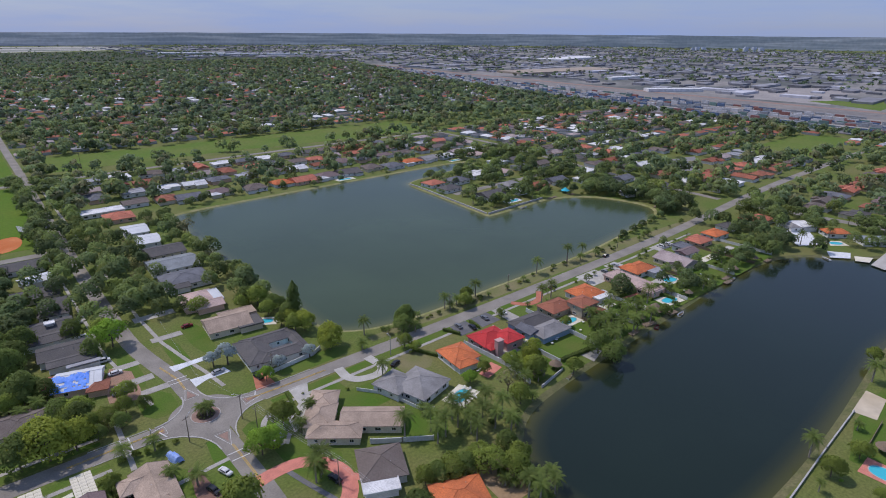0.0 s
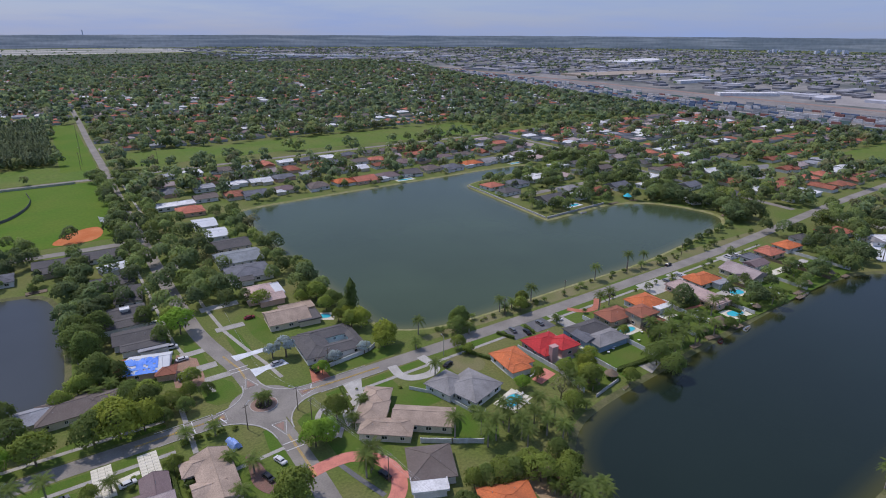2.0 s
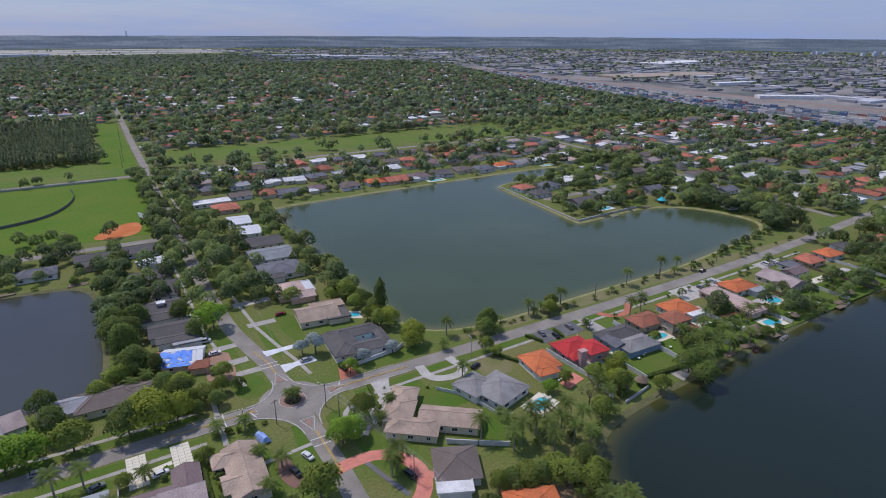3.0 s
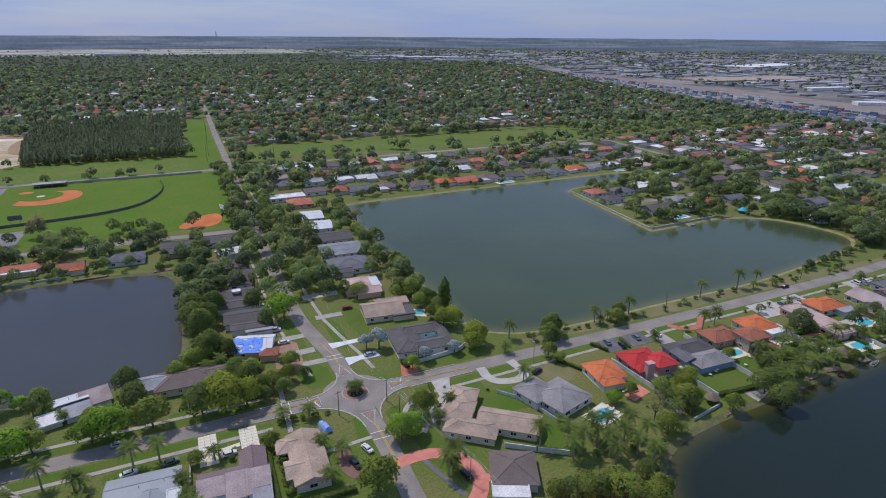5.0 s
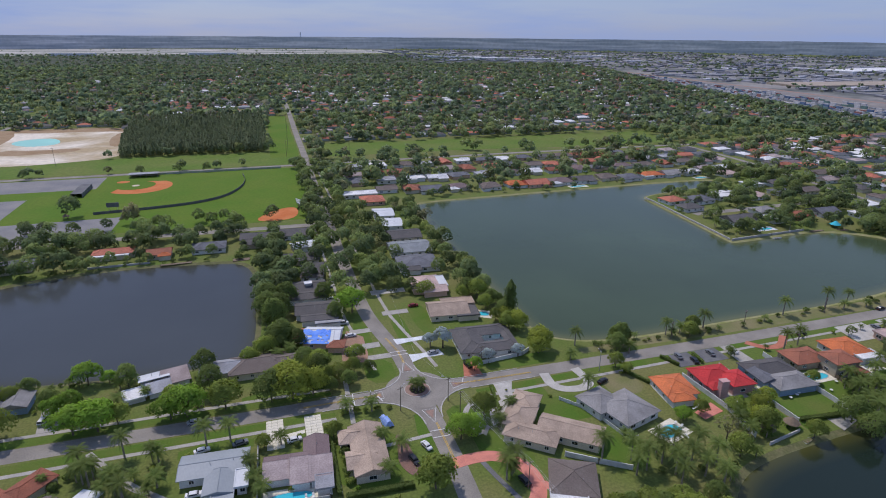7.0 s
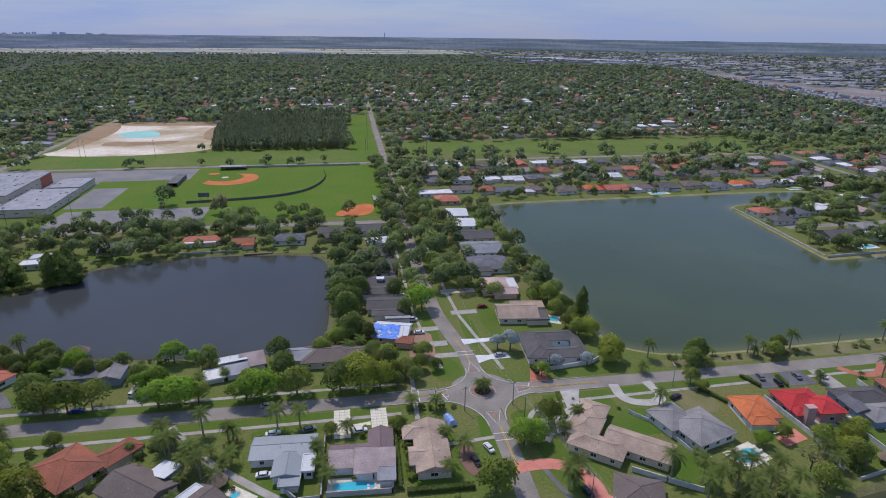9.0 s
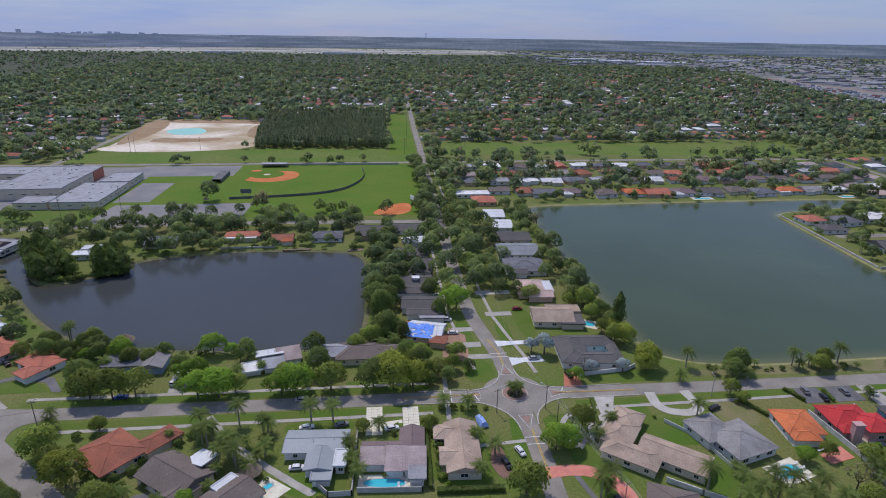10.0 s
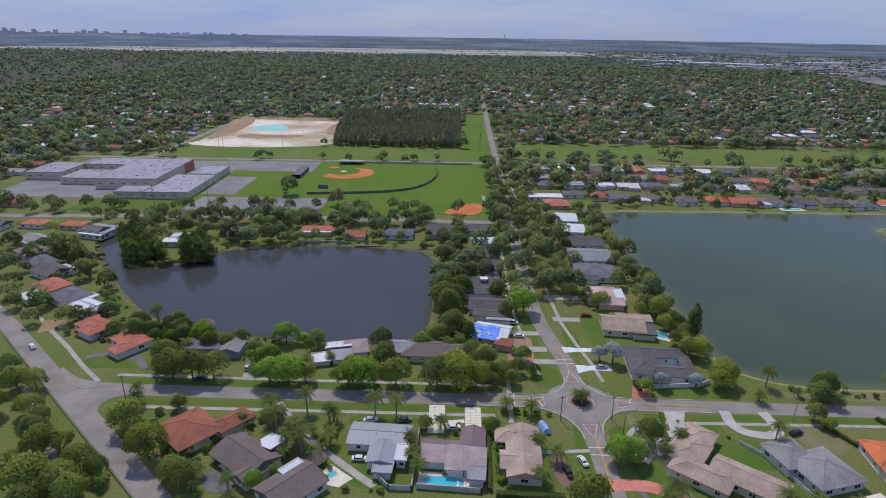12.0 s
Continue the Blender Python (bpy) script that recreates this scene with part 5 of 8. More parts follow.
for px, py, ps in ((38, 100, 1.1), (53, 143, 1.3), (47, 55, 0.84), (47, 42, 0.72), (1, 106, 1.2), (17, 221, 1.2), (-3, 188, 1.2), (-11, 281, 1.2), (-7, 340, 1.2), (-9, 263, 1.2), (-18, 150, 1.2), (-45, 49, 1.2), (-32, 128, 1.2),):
    plant(0, px, py, ps)
for px, py, ps in ((-132, 8.6, 1.1), (53.4, -80, 0.95), (58, -85, 0.9), (44, -74, 0.8), (-26, 14, 0.75)):
    plant(5, px, py, ps)
for px, py, ps in ((-7.4, -48.6, 1.35), (54, -75, 0.9), (63, -82, 0.8), (36, -71.6, 0.75), (114.4, -61.6, 0.75), (-31, 14, 0.8), (-20, 17, 0.7)):
    plant(0, px, py, ps)
for px, py, ps in ((63.6, -76, 0.75), (48, -75.5, 0.8), (39, -73, 0.7), (-14.5, 16, 0.55), (-23, 9.5, 0.6), (-30, 8, 0.6), (322, -42, 1.2), (321, -50, 1.2), (316, -57, 1.0), (337, -24, 1.1), (314, -28, 0.9), (310, -50, 0.9), (328, -34, 1.1), (190, -30, 1.0)):
    plant(1, px, py, ps)
for px, py, ps in ((108, -46, 0.75), (115.5, -41, 0.6)):
    plant(2, px, py, ps)
plant(3, 6.2, -30.4, 1.05)
plant(2, -134.5, -34.5, 1.25)
plant(3, -99.7, -44.6, 0.6)
for px, py, ps in ((-153, 16, 1.1), (-175, 36, 0.96), (-50, 7, 1.2), (-73, 32, 0.96), (-45, 45, 1.2), (-50, 75, 1.2), (-52, 103, 1.2), (-39, 42, 0.84), (84, 4, 0.84), (15, 93, 1.3), (-6, 121, 1.3), (-21, 135, 1.2), (3, 135, 1.2), (-28, 110, 1.1), (-24, 84, 0.96), (88, 8, 0.96), (184, -35, 1.1), (133, -59, 1.1), (132, -67, 0.96), (184, -58, 0.6), (280, -50, 1.1), (317, -56, 1.2), (345, 21, 1.3), (327, -7, 1.2), (354, 64, 1.3),):
    plant(1, px, py, ps)
for px, py, ps in ((343, 73, 1.2), (50, 87, 1.4), (50, 194, 1.1), (19, 192, 1.2), (16, 158, 1.2), (10, 95, 1.3), (-5, 230, 1.3), (-30, 154, 1.2), (-42, 150, 1.2), (-48, 126, 1.2), (-42, 94, 1.2), (-49, 84, 1.2), (-47, 65, 1.2), (-38, 122, 1.2),):
    plant(1, px, py, ps)
for px, py, ps in ((-110.5, 6, 1.3), (-103.5, 6, 1.35), (-82, 6, 1.2), (-77, 6, 1.35), (-13, 68, 1.4), (10, -30, 0.96), (24, 6, 0.66), (80, -42, 0.6),):
    plant(3, px, py, ps)
for px, py, ps in ((-43, 7, 1.6), (-36, 7, 1.1), (53, 11, 1), (104, -50, 0.72), (55, 14, 1.1),):
    plant(2, px, py, ps)
for px, py, ps in ((57, 193, 1.2), (86, -55, 1.2), (53, 186, 1.3),):
    plant("bare", px, py, ps)
for px, py, ps in ((-172, 49, 1), (-93, -10, 1), (-70, -11, 1), (-63, -11, 1), (-104, -13, 1), (-100, -21, 1), (-93, -24, 1), (57, -20, 1), (44, -51, 1), (52, -54, 1), (54, -59, 1), (60, -58, 1), (61, -63, 1), (67, -62, 1), (69, -66, 1), (61, -54, 1), (66, -55, 1), (73, -57, 1), (75, -63, 1), (50, -60, 1), (59, -68, 1), (71, -71, 1), (55, -93, 1),):
    plant("palm", px, py, ps)
for px, py, ps in ((154, -50, 1), (146, -50, 1), (151, -57, 1), (159, -58, 1), (162, -43, 1), (172, -58, 1), (172, -51, 1), (140, -61, 1), (149, -43, 1), (194, -135, 1), (132, -136, 1), (55, -97, 1), (189, -46, 1), (159, -13, 1), (151, -14, 1), (16, -49, 1), (13, -51, 1),):
    plant("palm", px, py, ps)
for px, py, ps in ((-160, 42, 1), (-153, 38, 1), (-150, 28, 1), (-48, -17, 1), (-83, -15, 1), (-82, -26, 1), (-151, -9, 1), (-100, 19, 1), (-104, 15, 1), (20, -28, 1), (27, -21, 1), (-18, -25, 1), (-13, -31, 1), (-19, -40, 1), (-57, -26, 1), (-56, -33, 1), (-54, -38, 1), (-46, 62, 1), (-47, 34, 1), (-42, 36, 1), (-18, -8, 1), (-26, -6, 1), (15, -50, 1), (63, 3, 0.9), (88, 1, 1), (96, -49, 1), (95, -55, 1),):
    plant("palm_s", px, py, ps)
for px, py, ps in ((17.5, 26, 1.5), (12.6, 27.6, 1.15), (31, 10, 1.2), (44, 11, 1.1),):
    plant("silver", px, py, ps)
for px, py, ps in ((70, 12.5, 0.95), (112, 10, 0.9), (132, 11, 1.0), (176, 11, 1.0), (202, 12, 1.05), (216, 12.5, 0.9)):
    plant("palm", px, py, ps)

# planting in the traffic island
for px, py in ((-1.2, 0.6), (1.3, 0.9), (0.2, -1.2)):
    plant("palm_s", px, py, 0.85)
for i in range(9):
    plant("shrub", 2.1 * math.cos(i * 0.7), 2.1 * math.sin(i * 0.7), 0.27)


def crowded(x, y, room=2.0):
    return any((x - a) ** 2 + (y - b) ** 2 < (r + room) ** 2 for a, b, r in FOOTPRINTS)


def near_tree(x, y, k=1.0):
    return any((x - a) ** 2 + (y - b) ** 2 < (r * k) ** 2 for a, b, r in FREE)


def fill(pts, count, kinds, seed, sizes=(0.7, 1.05), room=1.0, spacing=1.0, road=3.0):
    rng = random.Random(seed)
    b = boxed(pts)
    made = 0
    for _ in range(count * 12):
        if made >= count:
            break
        x, y = rng.uniform(b[0], b[2]), rng.uniform(b[1], b[3])
        if not inside(x, y, pts) or wet(x, y) or on_road(x, y, road) or crowded(x, y, room) or near_tree(x, y, spacing):
            continue
        kd = rng.choice(kinds)
        plant(kd, x, y, rng.uniform(*sizes) * (1.18 if kd in range(7) else 1.0))
        made += 1


FOOTPRINTS += [(348, -55, 13), (352, -72, 8), (331, -81, 7), (334, -92, 7), (340, -101, 9), (320, -68, 6), (200, -51, 5), (223, -38, 5)]
# both sides of the avenue, and the gardens
fill(rect(-19, 62, -11, 390), 34, (0, 1, 0, 1, 5), 1, (0.75, 1.1), 0, 1.1, 0.5)
fill(rect(-4, 80, 14, 390), 48, (0, 1, 5, 0, 2), 2, (0.7, 1.0), 0, 1.1, 0.5)
fill(rect(-53.5, 56, -40, 190), 42, (1, 1, 0, 6, "palm_s"), 3, (0.7, 1.0), -3, 0.75)
fill(rect(-42, 60, -18, 200), 9, (1, 0, 6, "shrub"), 4, (0.6, 0.95), -1, 0.9)
fill(rect(-52, 38, -40, 46), 5, (0, 1, "palm_s"), 5, (0.5, 0.8), -1, 0.8)
fill(rect(-46, 10, -28, 26), 9, (0, 1, 0, "shrub"), 6, (0.6, 0.95), 0, 0.8, 2)
fill(rect(-150, 11, -60, 42), 16, (0, 3, 0, 1, "palm_s", "shrub"), 7, (0.5, 0.9), 0, 0.9, 2)
fill(rect(-178, 34, -58, 46), 34, (0, "shrub_d", 1, "palm_s", "shrub", 3), 31, (0.45, 0.75), -1, 0.6)
fill([(-238, 122), (-222, 116), (-208, 112), (-196, 121), (-185, 131), (-186, 146), (-215, 168), (-245, 160)], 5, ("shrub_d", "shrub", "shrub_b"), 8, (0.7, 1.0), 0, 0.8)
for i in range(13):
    plant(("shrub_d", "shrub_d", "shrub")[i % 3], -212 + 2.6 * i, 113.6 + 0.55 * i + (i % 2), 1.0 + 0.2 * (i % 3))
plant(0, -212, 117, 0.9)
fill(rect(-250, 152, -185, 198), 26, (0, 1, 5, 1, "shrub_d"), 54, (0.7, 1.0), 0, 0.8, 1)
fill(rect(-186, 152, -58, 166), 16, ("shrub_d", "shrub", "palm_s", 0), 55, (0.5, 0.75), -2, 0.7, 1)
fill(rect(-185, 146, -150, 200), 14, (1, 6, 0, 1, 5), 9, (0.8, 1.15), 0, 0.75, 1)
fill(rect(-150, 178, -60, 202), 24, (1, 6, 0, 1, 5), 39, (0.7, 1.05), 0, 0.75, 1)
fill(rect(-150, 155, -58, 170), 7, (1, 0, 6, 0), 43, (0.5, 0.7), -1, 0.75, 1)
fill(rect(-150, 157, -58, 164), 8, ("shrub", "palm_s", "shrub_d", 0), 40, (0.5, 0.8), -1, 0.8, 1)
for px, py, ps in ((-151, -49, 1.1), (-166, -35, 1.1), (-151, -41, 0.9), (-191, -1, 0.9), (-160, -49, 1.3), (-145, -43, 0.7), (-176, -20, 0.8), (-162, -33, 0.9), (-146, -52, 1.0), (-173, -28, 0.9), (-183, -16, 0.9), (-198, -1, 1.0), (-205, 6, 0.9)):
    plant((0, 1, 0, 5)[int(-px) % 4], px, py, ps)
for i, (px, py) in enumerate(((-319, 207), (-304, 218), (-284, 213), (-246, 209), (-255, 187), (-207, 203.5), (-193, 203.5), (-175, 204.5), (-151, 188), (-164, 183), (-158, 190), (-117, 203), (-64, 214), (-70, 200))):
    plant((0, 1, 5)[i % 3], px, py, 0.95 + 0.12 * (i % 3))
for px, py, ps in ((-233, 97, 1.2), (-179, 46, 0.8), (-225, 46, 0.9), (-213, 119, 0.9), (-136, -10, 0.6)):
    plant(0, px, py, ps)
for px, py, ps in ((-217, 90, 1.0), (-173, 52, 0.9), (-155, 36, 0.9), (-152, -6, 0.8), (-160, 40, 0.8)):
    plant("palm", px, py, ps)
fill([(-168, 46), (-182, 52), (-215, 86), (-250, 128), (-275, 150), (-300, 120), (-230, 55), (-190, 25)], 46, ("shrub", "palm_s", "shrub_d", 0, "shrub_b", 1), 53, (0.45, 0.8), -2, 0.75, 3)
fill(rect(-420, 184, -60, 222), 30, (0, 1, 0, 5), 10, (0.75, 1.05), 0, 0.85, 0.5)
fill([(-300, 90), (-200, 22), (-178, 17), (-230, 160), (-420, 190)], 46, (0, 1, 5, "palm_s", 2), 11, (0.6, 1.05), 1, 0.9, 2)
# hedges and palm clumps round the red and brown houses
for px, py, ps in ((-130.4, -31.8, 0.9), (-127.5, -32.6, 1.0), (-124.6, -33.0, 0.9), (-122, -33.8, 1.0), (-118.6, -30.4, 1.0), (-117.8, -26, 0.9), (-116.4, -23, 0.8), (-112.6, -36.8, 0.8), (-119.5, -36, 0.9), (-81.5, -20.7, 1.3), (-84, -19, 1.0), (-106.4, -15.6, 0.8), (-109.4, -19.6, 1.0), (-138, -27, 1.0), (-133, -27.5, 0.8), (-141, -17.5, 0.9), (-147.5, -39.6, 0.9)):
    plant("shrub_d" if int(-px) % 3 else "shrub", px, py, ps)
for px, py, ps in ((-102.1, -18.9, 0.85), (-99.6, -17.6, 0.75), (-104, -17.4, 0.7), (-92.7, -26, 0.95), (-89.4, -31, 0.95), (-90.6, -28.6, 0.85), (-94.6, -29, 0.8), (-112, -17.6, 0.5), (-84.8, -14.2, 0.8)):
    plant("palm", px, py, ps)
fill(rect(-150, -52, -8, -12), 26, ("shrub", "shrub_b", "shrub", "shrub_d"), 35, (0.5, 0.9), 0.5, 0.9, 4)
fill(rect(8, -60, 80, -6), 12, ("palm_s", "shrub", "shrub_b", "shrub"), 36, (0.4, 0.8), -1, 0.9, 2)
fill(rect(-150, -56, -82, -12), 20, ("palm_s", "shrub", "shrub_d", "palm_s", "palm"), 12, (0.5, 0.9), 0.5, 0.9, 3)
fill([(-250, 36), (-214, 8), (-190, -15), (-166, -36), (-148, -52), (-135, -75), (-190, -80), (-270, 0)], 26, (0, 1, 5, "shrub", "shrub_d"), 13, (0.6, 0.95), 0, 0.7, 15)
fill(rect(10, 66, 60, 240), 44, (0, 1, 0, 5, "palm_s", "bare"), 14, (0.55, 0.95), 0, 0.85, 3)
fill(rect(49, 28, 55, 232), 24, (0, 1, "shrub_d", 2, "shrub_d"), 15, (0.5, 0.9), -1, 0.8)
fill(rect(70, 5.5, 330, 12), 44, ("shrub_d", "shrub", "shrub_d", "palm_s"), 16, (0.5, 0.9), 0, 0.5, 1.5)
fill(rect(75, -14, 300, -7), 24, ("shrub", "palm_s", "shrub_b", 0), 17, (0.4, 0.75), 0, 0.9, 2.5)
fill(rect(95, -58, 113, -36), 8, ("palm_s", 0, "shrub", "shrub_b"), 41, (0.5, 0.85), 0, 0.8)
fill([(142, -61), (176, -59), (174, -47), (150, -44), (141, -52)], 16, ("palm", "palm", "palm_s", "shrub_d"), 44, (0.8, 1.05), -2, 0.45)
fill(rect(140, -58, 310, -34), 80, ("palm", "palm_s", 0, "palm_s", 1, "shrub", "shrub_d", "shrub"), 18, (0.5, 0.85), 0, 0.62)
fill(rect(52, -98, 66, -72), 10, ("shrub_d", "shrub", "palm_s"), 19, (0.6, 0.9), 0, 0.6)
fill(rect(10, -110, 30, -80), 5, (0, 1, "palm_s"), 20, (0.6, 0.9), 1, 0.9, 2)
fill(rect(326, 20, 352, 104), 26, (1, 6, 1, 0), 32, (0.8, 1.1), 0, 0.6)
fill(rect(335, 100, 400, 262), 60, (0, 1, 5, 0, 6), 33, (0.7, 1.1), 0, 0.75, 1)
fill([(234, 106), (322, 108), (345, 130), (300, 152), (238, 150)], 40, ("shrub_d", "palm_s", 1, "shrub", "palm"), 51, (0.5, 0.8), -2, 0.6)
fill([(236, 160), (300, 165), (330, 190), (300, 212), (242, 206)], 30, ("shrub_d", "palm_s", 1, "shrub"), 52, (0.5, 0.8), -2, 0.6)
fill([(239, 106), (322, 108), (345, 130), (345, 220), (300, 219), (240, 206)], 80, (1, 0, 5, "palm_s", 0), 21, (0.55, 0.95), 0, 0.85)
fill(rect(60, 246, 345, 285), 46, (1, 0, "shrub_d", "palm_s"), 22, (0.45, 0.75), -1, 0.9)
fill(rect(330, -60, 420, 110), 52, (0, 1, 5, 0, 2), 23, (0.7, 1.1), 0, 0.85, 2)
fill(rect(-230, 222, -15, 232), 12, (0, 1), 24, (0.7, 0.95), 0, 1.2)
fill([(110, -141), (150, -140), (240, -137), (290, -145), (260, -180), (120, -180)], 34, ("palm", "shrub", "palm_s", "shrub_b", 0), 25, (0.4, 0.75), 0, 1.0)
fill(rect(325, -110, 410, -15), 46, (0, 1, 5, "palm", 6), 34, (0.6, 1.0), 0, 0.8, 2)
for px, py, pk in ((-19, 245, 1), (-12, 300, 1), (-14, 330, 1), (-13, 362, 0), (-12, 270, 1), (-15, 245, 0), (-150, 392, 0), (-120, 391, 0), (-95, 391, 0), (-240, 394, 1)):
    plant(pk, px, py, 0.95)
plant(1, -173.3, 265, 1.7)
plant(4, -131.2, 238, 1.6)

for i, (px, py) in enumerate(LAKE_WEST):
    if py > 100 and px > -262 and i % 2 == 0 and not -142 < px < -112:
        plant(("shrub_d", "shrub", "shrub_d")[i % 3], px + (0 if px < -70 else 3), py + (3.5 if px > -225 else 0), 0.9 + 0.2 * (i % 3))
for i in range(11):
    plant("shrub_d" if i % 3 else "shrub", 250 + 7 * i, 13.6 + 1.05 * i, 0.9 + 0.15 * (i % 3))
    if i % 2:
        plant(1, 252 + 7 * i, 13.0 + 1.05 * i, 0.62)
for i, (px, py) in enumerate(((327, 26), (334, 30), (341, 37), (345, 46), (343, 56), (341, 66), (338, 76), (333, 85), (326, 93), (318, 99), (350, 40), (350, 60), (345, 74))):
    plant((1, 6, 1, 0)[i % 4], px, py, 0.9 + 0.1 * (i % 4))
    plant("shrub_d", px - 3, py + 1, 0.9)
fill(rect(56, -104, 90, -60), 14, ("shrub_d", "palm_s", "shrub"), 42, (0.5, 0.8), 0, 0.6)
for px, py in ((59, -92.5), (63, -94), (61, -97)):
    plant("palm", px, py, 0.8)
for px, py, ps in ((-27, -7.6, 0.9), (-23, -7.4, 1.0), (-20, -7.6, 0.8), (-16, -7.8, 0.9), (-12, -8.4, 0.7), (-29.8, -14, 1.1), (-29.6, -18, 1.0), (-29.8, -22, 1.2), (-29.6, -27, 1.0), (-29.8, -31, 1.2), (-29.6, -36, 1.0), (-29.8, -40, 1.1)):
    plant("shrub" if int(py) % 3 else "shrub_d", px, py, ps)

# remove the patterns that the copies were made from
for pattern in KINDS.values():
    for o in (*pattern.children_recursive, pattern):
        bpy.data.objects.remove(o)


# ---------------------------------------------------------------- the far suburb
POOL = [crown(300 + i, 110, 4.8, -0.4, 10.2, 1.35, 9) for i in range(10)]
POOL_FAR = [crown(330 + i, 13, 5.4, 0.4, 8.6, 3.4, 5) for i in range(10)]


def forest(name, label, spots, pool, material):
    parts_, facing, tints = [], [], []
    for k in range(len(pool)):
        sel = spots[k::len(pool)]
        if len(sel) == 0:
            continue
        a = np.random.default_rng(k).uniform(0, 6.28, len(sel))
        c, s = np.cos(a)[:, None, None], np.sin(a)[:, None, None]
        q = pool[k][None]
        sc = sel[:, 2][:, None, None]
        x = (q[..., 0] * c - q[..., 1] * s) * sc + sel[:, 0][:, None, None]
        y = (q[..., 0] * s + q[..., 1] * c) * sc + sel[:, 1][:, None, None]
        z = q[..., 2] * sc
        parts_.append(np.stack([x, y, z], -1).reshape(-1, 4, 3))
        nn = soft_normals(pool[k], 0.8)
        c, s = c[..., 0], s[..., 0]
        facing.append(np.stack([nn[None, :, 0] * c - nn[None, :, 1] * s, nn[None, :, 0] * s + nn[None, :, 1] * c, np.broadcast_to(nn[None, :, 2], (len(sel), len(nn)))], -1).reshape(-1, 3))
        tints.append(np.repeat(np.random.default_rng(k + 50).uniform(0, 1, len(sel)), len(nn)))
    ob = new(name, quads_mesh(name, np.concatenate(parts_), material, np.concatenate(facing), np.concatenate(tints)))
    return tagged(ob, label, "trees", kind="stuff")


for kind, spots in JOINED.items():
    rad, hi = ((4.4, 10.2), (4.6, 11.2), (5.0, 10.2), (4.8, 9.4), (4.1, 9.4), (5.5, 11.0), (3.9, 10.4))[kind]
    dense = [crown(360 + kind * 10 + i, 640, rad, -0.4, hi, 0.62, 14) for i in range(5)]
    forest("garden_trees", "%s trees filling the gardens" % ("mid-green", "dark green", "yellow-green", "bright green", "olive", "broad green", "round dark")[kind],
           np.array(spots), dense, GARDEN_LEAVES[(0, 1, 2, 4, 3, 0, 1)[kind]])
far_rng = random.Random(77)
EYE = Vector((-45, -174))


def in_view(x, y, margin=6):
    a = math.degrees(math.atan2(x - EYE.x, y - EYE.y))
    return -40 - margin < a < 77.5 + margin


far_houses = []
# rows of lots along east-west streets
street_ys = [292, 350] + [545 + 62 * i for i in range(26)]
for y0 in street_ys:
    for side in (-1, 1):
        x = -900 + far_rng.uniform(0, 10)
        while x < 1150:
            x += far_rng.uniform(19, 26)
            y = y0 + side * 16 + far_rng.uniform(-2, 2)
            if y0 < 500 and x < 12:
                continue
            far_houses.append((x, y))
# lots east of the lakes and west of the school
for y0 in (-170, -110, -50, 20, 75, 135, 195, 250, 310, 370):
    for side in (-1, 1):
        x = 392 + far_rng.uniform(0, 12)
        while x < 900:
            x += far_rng.uniform(20, 27)
            far_houses.append((x, y0 + side * 15 + far_rng.uniform(-2, 2)))
for y0 in (150, 210, 270, 330, 420, 480):
    for side in (-1, 1):
        x = -900
        while x < -380:
            x += far_rng.uniform(20, 27)
            far_houses.append((x, y0 + side * 15 + far_rng.uniform(-2, 2)))


def lot_free(x, y, room=8):
    if x > yard(y, 0) - 18 and y < 1700:
        return False
    if not in_view(x, y) or wet(x, y) or kept_open(x, y) or on_road(x, y, room) or crowded(x, y, 7):
        return False
    if inside(x, y, PINES) or any(kept_open(x + dx, y + dy) for dx, dy in ((9, 0), (-9, 0), (0, 9), (0, -9))):
        return False
    return not any(wet(x + dx, y + dy) for dx, dy in ((11, 0), (-11, 0), (0, 11), (0, -11)))


far_houses = [p for p in far_houses if lot_free(*p) and not (p[0] < -230 and p[1] > 760 and far_rng.random() < 0.6)]
far_houses.sort(key=lambda p: (p[0] - EYE.x) ** 2 + (p[1] - EYE.y) ** 2)

SHADES = ["brown", "dark", "slate", "terra", "white", "rust", "salmon", "mauve", "flat", "white", "terra", "brown", "mauve_pale", "salmon"]


def plain_house(key, kind, seed):
    rng = random.Random(seed)
    h = thing("house", "%s roof suburban house among trees" % {"flat": "pale grey flat", "terra": "terracotta", "mauve_pale": "faded pink"}.get(key, key), "house", 0, 0, -500, group="suburban houses")
    for k, (dx, dy, w, d) in enumerate(((0, 0, 16 + seed % 4, 11), (4, -5 if seed % 2 else 5, 8, 8))):
        height = 2.8 - 0.05 * k
        bm = bmesh.new()
        box(bm, dx, dy, height / 2, w, d, height)
        part("wall", bm, WALLS[("white", "cream", "peach", "white")[seed % 4]], h)
        bm, caps = bmesh.new(), bmesh.new()
        roof_shape(bm, caps, dx, dy, w, d, height, 0.32, kind, 0.6)
        rf = part("roof", bm, ROOFS[key], h)
        part("ridge_cap", caps, ROOFS[key], rf)
    for i in range(2):
        window_part(h, -5 + i * 6, -5.5, 1.5, 1.8, 1.2, 0)
    return h


patterns = [plain_house(k, "flat" if k in ("flat", "white") and i % 2 == 0 else ("gable" if i % 3 == 0 else "hip"), i) for i, k in enumerate(SHADES)]
NEAR_LOTS = 138
lot_list = []
for i, (x, y) in enumerate(far_houses[:NEAR_LOTS]):
    copy_thing(patterns[(i * 5 + i // 7) % len(patterns)], pose(x, y, 0, 0, 0, far_rng.choice((0, 0, 90, 180))))
    lot_list.append((x, y, 7.5))
for pattern in patterns:
    for o in reversed((pattern, *pattern.children_recursive)):
        bpy.data.objects.remove(o)


